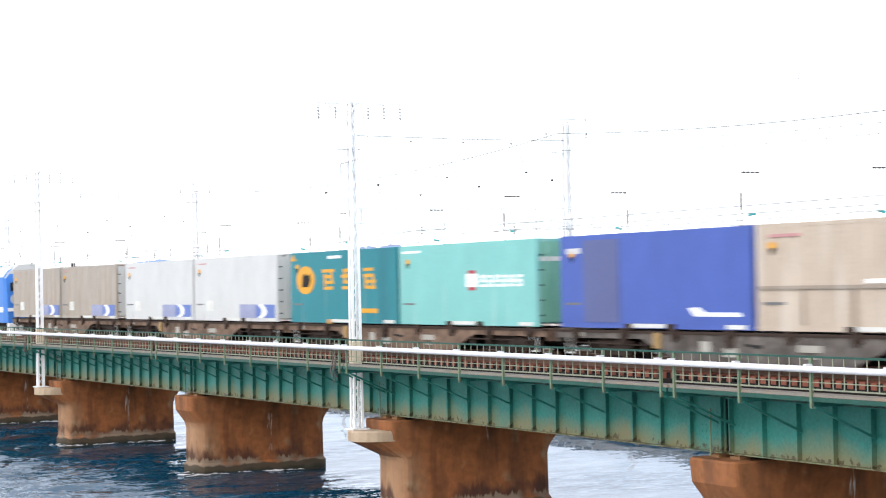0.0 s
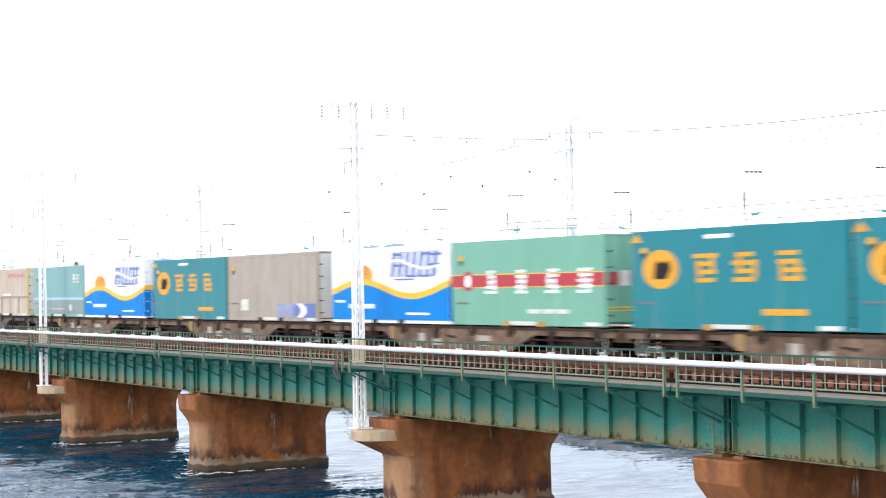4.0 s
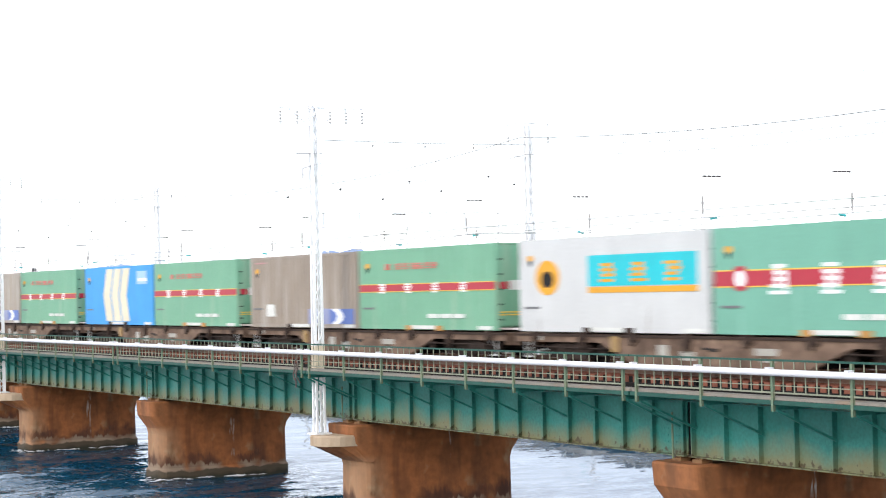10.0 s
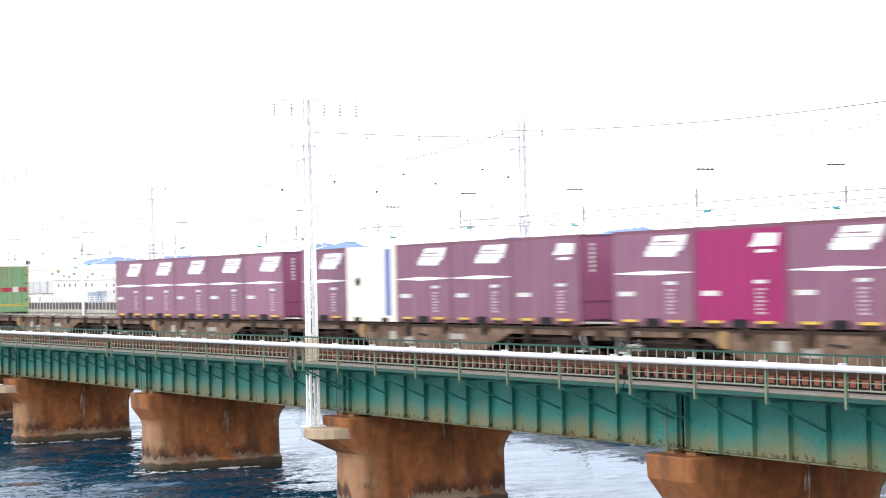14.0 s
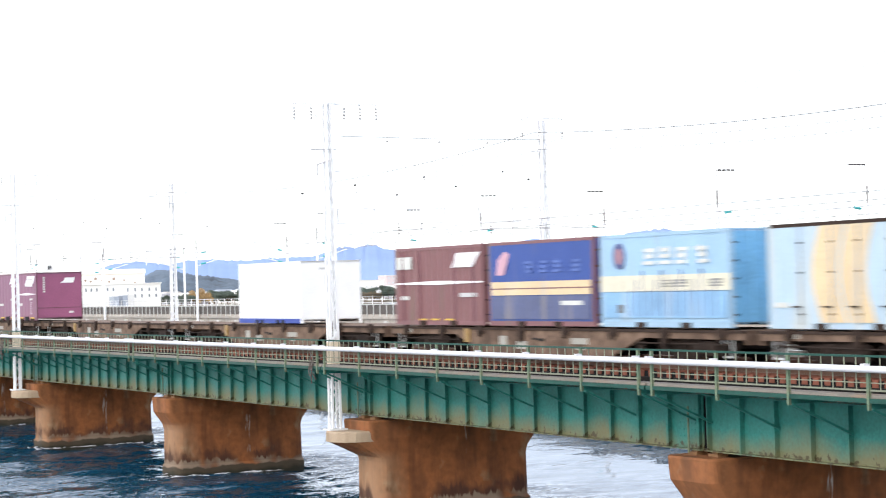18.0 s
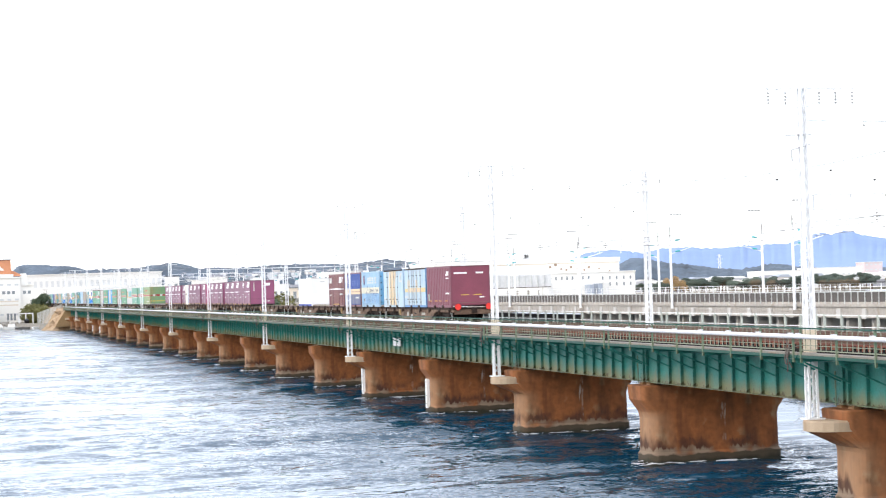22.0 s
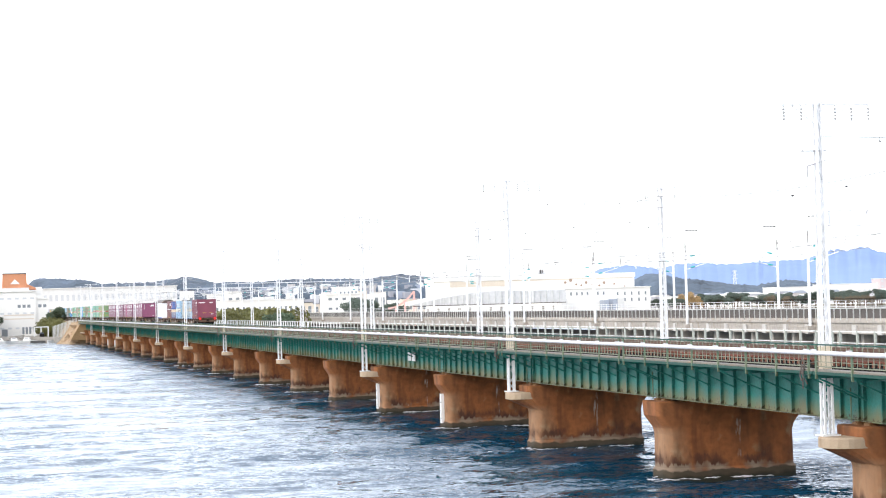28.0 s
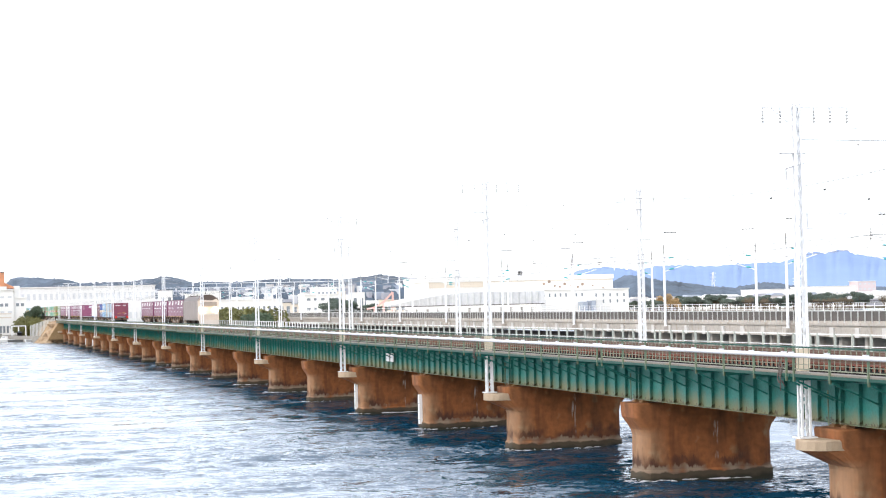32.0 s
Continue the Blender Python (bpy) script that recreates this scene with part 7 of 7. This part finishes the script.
part("side_wing_roof", Geo().box(10.9, 14.8, 0.1, 12.3, 12.0, 12.3), WALLWHITE, inn)
for x in (5.6, 7.0, 8.4, 11.6, 13.0):
    part("window", Geo().box(x, x + 0.9, -0.03 + (0.4 if x > 11 else 0), 0.1 + (0.4 if x > 11 else 0), 9.6, 10.5), GLASSDARK, inn)
for z in (7.3, 6.2):
    part("window_band", Geo().box(1.6, 10.2, -0.05, 0.1, z, z + 0.35), WALLCREAM, inn)
part("roof_block", Geo().prism([(1.3, 15.5), (8.5, 15.5), (8.3, 19.6), (1.6, 19.6)], "y", 1, 9), ROOFORANGE, inn, "pale orange tiled roof")
part("roof_ridge", Geo().box(1.5, 8.4, 0.9, 9.1, 19.6, 19.85), ROOFDARK, inn)
part("roof_skirt", Geo().prism([(8.5, 14.9), (11.2, 14.9), (10.8, 15.5), (8.5, 16.6)], "y", 1.5, 9), ROOFORANGE, inn)
part("gable", Geo().prism([(3.6, 16.6), (6.4, 16.6), (5.0, 18.1)], "y", 0.9, 1.05), WALLWHITE, inn)
part("eaves", Geo().box(1.5, 9.0, 0.3, 10, 14.64, 15.5), GREYROOF, inn, "grey eaves band")
part("tank_house", Geo().box(11.0, 12.8, 2, 6, 12.3, 15.6), WALLWHITE, inn)
part("door", Geo().box(0.9, 2.6, -0.05, 0.1, 1.2, 3.4), GLASSDARK, inn)
for x in (6.8, 7.8, 8.8):
    part("ground_window", Geo().box(x, x + 0.6, -0.05, 0.1, 1.9, 3.9), GLASSDARK, inn)
house = building("dark_roof_house", "low house with a dark slate roof among trees", 0.2, 0.95, 640, 1.2, 9.2, WALLCREAM, 2, 4, 10)
part("pitched_roof", Geo().prism([(-0.5, 9.2), (9.0, 9.2), (7.6, 12.6), (0.8, 12.6)], "y", -0.5, 10.5), ROOFDARK, house)
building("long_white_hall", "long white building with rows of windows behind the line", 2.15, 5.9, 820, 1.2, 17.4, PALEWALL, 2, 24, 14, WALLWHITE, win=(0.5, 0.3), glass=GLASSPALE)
building("long_white_hall", "long low white building behind the line", 5.9, 9.5, 900, 1.2, 11, WALLWHITE, 1, 24, 14, win=(0.4, 0.3))
for az0, az1, top, dd in ((10.15, 11.15, 11.5, 700), (10.5, 11.05, 14.0, 703)):
    building("stepped_hotel", "white stepped hotel beside the pines", az0, az1, dd, 1.2, top, WALLWHITE, 3, 5, 14, win=(0.5, 0.25))
arena = building("arena_hall", "large white hall with a cream band and round dark ornaments", 13.68, 18.96, 720, 1.2, 15.4, WALLWHITE, 0, 0, 40, WALLWHITE, roof_h=1.7)
part("band", Geo().box(0.2, 21.5, -0.1, 0.05, 13.2, 15.2), WALLCREAM, arena, "cream upper band")
part("lower_band", Geo().box(21.5, 71.5, -0.08, 0.05, 14.9, 15.3), WALLCREAM, arena)
for x, z, r in ((44.7, 13.9, 0.75), (46.8, 14.7, 0.9), (49.0, 13.1, 0.6), (51.0, 12.7, 0.6), (52.9, 13.7, 0.8), (58.1, 12.5, 0.6), (60.0, 13.5, 0.8), (68.1, 11.9, 0.6), (55.4, 13.0, 0.5), (64.0, 12.9, 0.5)):
    part("ornament", Geo().tube((x, -0.25, z), (x, 0.05, z), r * 0.7, 10), ORNAMENT, arena, "round brown ornament")
for x0, x1, z in ((9.7, 14.0, 18.0), (34.5, 38.2, 18.9), (36.0, 37.4, 19.5)):
    part("roof_plant", Geo().box(x0, x1, 4, 8, 17.1, z), GREYROOF, arena)
for i in range(13):
    part("roof_rail_post", Geo().box(39.8 + 1.25 * i, 39.95 + 1.25 * i, 1, 1.15, 17.1, 17.9), GREYROOF, arena)
part("roof_rail", Geo().box(39.8, 55.0, 1, 1.15, 17.75, 17.9), GREYROOF, arena)
wing = building("low_hall", "white low wing with slit windows and a blue shed", 16.72, 19.4, 700, 1.2, 11.3, WALLWHITE, 0, 0, 20)
for x in (3.5, 5.7, 7.9, 9.9, 12.0, 16.0, 18.2, 23.6, 26.4, 29.0, 31.8, 34.4):
    for z in (9.2, 6.9) if x > 20 else (9.5,):
        part("slit_window", Geo().box(x - 0.28, x + 0.28, -0.05, 0.1, z - 0.6, z + 0.6), GLASSDARK, wing)
for x0, x1, z, m in ((0.3, 2.4, 7.8, GREYROOF), (16.5, 18.3, 6.9, SHED_BLUE), (19.8, 21.5, 7.2, SHED_BLUE), (21.6, 24.0, 7.4, GREYROOF)):
    part("lean_to", Geo().box(x0, x1, -6, -0.4, 1.2, z), m, wing)
building("far_tower_block", "pale pinkish tower block behind the pines", 25.83, 26.32, 1300, 1.2, 15.7, material("pale_rose_wall", (0.62, 0.52, 0.52), 0.85, vary=0.08, scale=0.1), 4, 4, 14, PALEWALL, win=(0.5, 0.3), glass=GLASSPALE)
building("long_far_hall", "long low white hall behind the pines", 24.3, 25.75, 1250, 1.2, 12.4, WALLWHITE, 1, 10, 20, win=(0.4, 0.2), glass=GLASSPALE)
building("white_works", "white works building behind the pines", 28.72, 29.3, 1250, 1.2, 11.5, WALLWHITE, 2, 6, 20, win=(0.4, 0.2), glass=GLASSPALE)
building("works_tower", "slim white tower of the works behind the pines", 28.32, 28.5, 1240, 1.2, 17.2, WALLWHITE, 3, 2, 5, win=(0.4, 0.2), glass=GLASSPALE)
building("works_shed", "low white works shed behind the pines", 28.98, 29.72, 1100, 1.2, 7.0, WALLWHITE, 1, 5, 12, GREYROOF, win=(0.4, 0.2), glass=GLASSPALE)
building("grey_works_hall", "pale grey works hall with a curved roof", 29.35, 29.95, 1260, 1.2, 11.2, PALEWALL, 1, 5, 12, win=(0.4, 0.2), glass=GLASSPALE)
dome = building("domed_hall", "white hall with a round tank on its roof", 30.55, 31.6, 1200, 1.2, 11.2, WALLWHITE, 2, 7, 20, win=(0.4, 0.2), glass=GLASSPALE)
part("tank", Geo().tube((8, 6, 11.5), (8, 6, 15.0), 1.4, 14), WALLWHITE, dome)
building("long_far_hall", "long low white hall behind the pines", 22.9, 24.2, 1230, 1.2, 11.2, WALLWHITE, 1, 9, 20, win=(0.4, 0.2), glass=GLASSPALE)
for az, d, h in ((27.0, 1700, 30), (21.8, 1800, 28), (29.04, 1750, 19), (24.1, 1900, 22), (31.6, 1700, 24)):
    py = thing("power_pylon", "white lattice power pylon behind the town", "pylon", "pylons behind the town")
    w = 0.42
    for sx in (-1, 1):
        part("leg", Geo().beam((sx * 2.1, 0, 0), (sx * 0.5, 0, h), w), MAST, py)
    lz = Geo()
    for j in range(7):
        a0, a1 = j / 7, (j + 1) / 7
        lz.beam((-2.1 + 1.6 * a0, 0, h * a0), (2.1 - 1.6 * a1, 0, h * a1), 0.25).beam((2.1 - 1.6 * a0, 0, h * a0), (-2.1 + 1.6 * a1, 0, h * a1), 0.25)
    tagged(part("lacing", lz, MAST, py), kind="stuff")
    for q in (0.72, 0.84, 0.96):
        part("cross_arm", Geo().box(-2.6, 2.6, -0.2, 0.2, h * q, h * q + 0.3), MAST, py)
    py.location = spot(az, d, 1.2)
GALLERY = material("weathered_grey_sheet", (0.60, 0.59, 0.575), 0.7, vary=0.15, scale=0.2, fine=1.5, stain=(0.72, 0.71, 0.69), stain_amount=0.3, streak=True)
gal = thing("curved_gallery", "long grey curved metal roof beside the viaduct", "roof")
gg = Geo()
n = 24
for i in range(n + 1):
    az = 12.6 + 4.4 * i / n
    u = i / n
    top = 7.4 + 3.0 * math.sin(min(1, u * 1.35) * math.pi * 0.62)
    x, y, _ = spot(az, 520)
    gg.v += [(x, y, 7.05), (x, y, top), (x, y + 9, top + 0.6), (x, y + 9, 7.05)]
gg.f = [(4 * i + a, 4 * i + 4 + a, 4 * i + 4 + (a + 1) % 4, 4 * i + (a + 1) % 4) for i in range(n) for a in range(4)] + [(0, 1, 2, 3), (4 * n + 3, 4 * n + 2, 4 * n + 1, 4 * n)]
part("roof_skin", gg, GALLERY, gal)
for i in range(n):
    (xa, ya, _), (xb, yb, _) = spot(12.6 + 4.4 * i / n, 519.8), spot(12.6 + 4.4 * (i + 1) / n, 519.8)
    # dark strip along the roof's lower edge
    part("gutter", Geo().beam((xa, ya, 6.93), (xb, yb, 6.93), 0.2, 0.22), VIA_DARK, gal)
    part("seam_rib", Geo().box(xa - 0.06, xa + 0.06, ya - 0.06, ya + 0.1, 7.05, 7.4 + 3.0 * math.sin(min(1, i / n * 1.35) * math.pi * 0.62)), FENCE, gal)
for i in range(14):
    x, y, _ = spot(12.75 + 0.3 * i, 521)
    part("prop", Geo().box(x - 0.25, x + 0.25, y, y + 0.5, 1.2, 6.2), VIA, gal)
slide = thing("coral_slide", "faded coral pink curved frame beside the hall", "slide")
sg = Geo()
for i in range(12):
    a, b = i / 12, (i + 1) / 12
    pa = spot(11.9 + 0.75 * a, 560, 6.5 + 4.6 * a ** 2)
    pb = spot(11.9 + 0.75 * b, 560, 6.5 + 4.6 * b ** 2)
    sg.beam(pa, pb, 0.5)
part("rail", sg, PINK, slide)
for a in (0.3, 0.65, 1.0):
    x, y, z = spot(11.9 + 0.75 * a, 560, 6.5 + 4.6 * a ** 2)
    part("prop", Geo().box(x - 0.25, x + 0.25, y - 0.25, y + 0.25, 1.2, z), PINK, slide)
r3 = random.Random(77)
for i in range(20):
    az = 19.8 + 0.62 * i + r3.uniform(-0.2, 0.2)
    w = r3.uniform(0.35, 0.9)
    building("low_house", "small pale house on the far shore", az, az + w, r3.uniform(980, 1150), 1.2, r3.uniform(4.5, 7.5), WALLWHITE if r3.random() < 0.6 else WALLCREAM, 1, 3, 10, GREYROOF if r3.random() < 0.4 else None, win=(0.3, 0.2))
for i in range(20):
    az = 6.0 + 0.42 * i + r3.uniform(-0.1, 0.1)
    building("low_house", "small pale house under the hill", az, az + r3.uniform(0.2, 0.4), r3.uniform(1000, 1300), 1.2, r3.uniform(8, 18), WALLWHITE if r3.random() < 0.5 else WALLCREAM, 1, 2, 10, ROOFDARK if r3.random() < 0.5 else None)


for i in range(34):
    az = 2.6 + 0.3 * i + r3.uniform(-0.12, 0.12)
    u = r3.uniform(0.05, 0.4)
    z = 1.2 + 26 * math.sin(u * math.pi / 2) ** 0.8
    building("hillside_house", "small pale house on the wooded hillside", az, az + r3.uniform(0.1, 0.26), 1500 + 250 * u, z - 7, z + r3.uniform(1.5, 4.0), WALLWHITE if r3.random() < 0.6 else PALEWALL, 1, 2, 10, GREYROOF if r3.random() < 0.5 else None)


# ---- the landing: boats, a white frame and posts ----
def build_boat():
    b = thing("motor_boat", "small white motor boat moored at the quay", "boat", "boats at the landing")
    hull = loft([(-0.25, [(-2.2, -0.5), (1.6, -0.5), (2.6, 0), (1.6, 0.5), (-2.2, 0.5)]), (0.65, [(-2.5, -0.95), (1.8, -0.95), (3.3, 0), (1.8, 0.95), (-2.5, 0.95)])])
    part("hull", hull, WALLWHITE, b)
    part("cabin", loft([(0.65, [(-0.8, -0.7), (0.8, -0.7), (1.2, 0), (0.8, 0.7), (-0.8, 0.7)]), (1.5, [(-0.7, -0.6), (0.5, -0.6), (0.7, 0), (0.5, 0.6), (-0.7, 0.6)])]), WALLWHITE, b)
    part("windscreen", Geo().box(-0.5, 0.45, -0.64, 0.64, 1.05, 1.35), GLASSDARK, b)
    return b


boat = build_boat()
boat.location = (12.8, 547, 0)
for x, y, a in ((16.2, 546, 160), (23.6, 536, 10), (9.0, 545, -5), (7.6, 548, 185)):
    copy_thing(boat, pose(x, y, 0, 0, 0, a))
fr = thing("landing_frame", "white steel frame on the landing stage", "frame")
for x in (18.4, 20.2, 22.1):
    for y in (551, 554):
        part("post", Geo().box(x - 0.1, x + 0.1, y - 0.1, y + 0.1, 0.9, 4.0), MAST, fr)
    part("beam", Geo().box(x - 0.1, x + 0.1, 550.9, 554.1, 4.0, 4.2), MAST, fr)
part("beam", Geo().box(18.3, 22.2, 550.9, 551.1, 4.0, 4.25), MAST, fr)
hut = thing("ticket_hut", "small dark hut at the landing stage", "hut")
part("wall", Geo().box(-0.6, 0.6, -0.6, 0.6, 0, 1.7), DARK_STEEL, hut)
part("roof", Geo().prism([(-0.75, 1.7), (0.75, 1.7), (0, 2.25)], "y", -0.75, 0.75), ROOFDARK, hut)
hut.location = (20.3, 549.5, 0.6)
stage = Geo().box(17, 25.5, 541, 551, -0.6, 0.55)
structure("landing_stage", stage, WETSTONE, "low dark landing stage at the water's edge", "landing stage")
rk = random.Random(31)
rub = Geo()
for i in range(420):
    u = rk.random()
    x = -12 + 38 * u
    y = 558 - 0.25 * (x + 12) + rk.uniform(-3, 3) - (6 if x > 22 else 0)
    q = rk.uniform(0.25, 0.9)
    z = max(0.0, 0.6 + 0.35 * (y - 550))
    z = min(z, 1.9) * rk.uniform(0.5, 1.0)
    rub.tube((x - q * rk.uniform(0.4, 1), y, z - 0.4), (x + q, y + rk.uniform(-0.4, 0.4), z + rk.uniform(0, 0.3)), q * 0.75, 6, q * 0.45)
tagged(part("shore_rubble", rub, QUAY), "grey rubble stones along the water's edge", "rocks", kind="stuff")
mound = loft([(-1, [(-40, 540), (4, 541), (6, 548), (5, 565), (-40, 565)]), (0.8, [(-40, 542), (3, 543), (4.6, 549), (4, 562), (-40, 562)]), (3.2, [(-40, 548), (0.6, 548), (1.5, 551), (1, 558), (-40, 558)]), (3.9, [(-40, 550), (-1, 550), (-0.6, 552), (-1, 556), (-40, 556)])])
structure("breakwater", mound, QUAY, "grey stone breakwater mound at the shore", "breakwater")
fence = thing("white_fence", "white board fence climbing the slope by the line", "fence")
for i in range(18):
    part("board", Geo().box(22.6 + 0.36 * i, 22.84 + 0.36 * i, 536, 536.1, 0.4 + 0.16 * i, 4.3 + 0.12 * i), FENCE, fence)
for k, low in ((3, 0.35), (4, 0.35), (17, 0.9), (18, 0.9)):
    gb = part("depth_gauge", Geo().box(-0.2, 0.0, -0.17, 0.17, low, 2.15), MAST)
    tagged(gb, "white upright depth board fixed to the pier's end", "depth board", "boards on the piers")
    for i in range(3):
        part("gauge_mark", Geo().box(-0.206, -0.2, -0.15, 0.05, low + 0.25 + 0.5 * i, low + 0.29 + 0.5 * i), DARK_STEEL, gb)
    gb.location = (28.68, seam(k), 0)
# a marker lantern on its bracket, close to the viewpoint
lan = thing("marker_lantern", "dark grey marker lantern with domed cap on a bracket and pole", "lantern")
LX, LY = -0.2, 12.0


def ring_of(z, r):
    return (z, [(LX + r * math.cos(2 * math.pi * i / 24), LY + r * math.sin(2 * math.pi * i / 24)) for i in range(24)])


part("body", loft([ring_of(7.26, 0.195), ring_of(7.47, 0.19)]), LANTERN, lan)
part("cap", loft([ring_of(7.46, 0.208), ring_of(7.50, 0.208), ring_of(7.535, 0.195), ring_of(7.555, 0.16), ring_of(7.562, 0.1)]), LANTERN, lan, "domed grey cap")
part("flange", loft([ring_of(7.19, 0.225), ring_of(7.2, 0.245), ring_of(7.265, 0.245), ring_of(7.285, 0.225)]), LANTERN, lan, "wide base flange")
part("bracket", Geo().box(LX - 1.4, LX + 0.1, LY - 0.05, LY + 0.05, 7.1, 7.188), LANTERN, lan)
part("pole", Geo().tube((LX - 1.4, LY, -1.5), (LX - 1.4, LY, 7.6), 0.09, 12), LANTERN, lan)

motions()
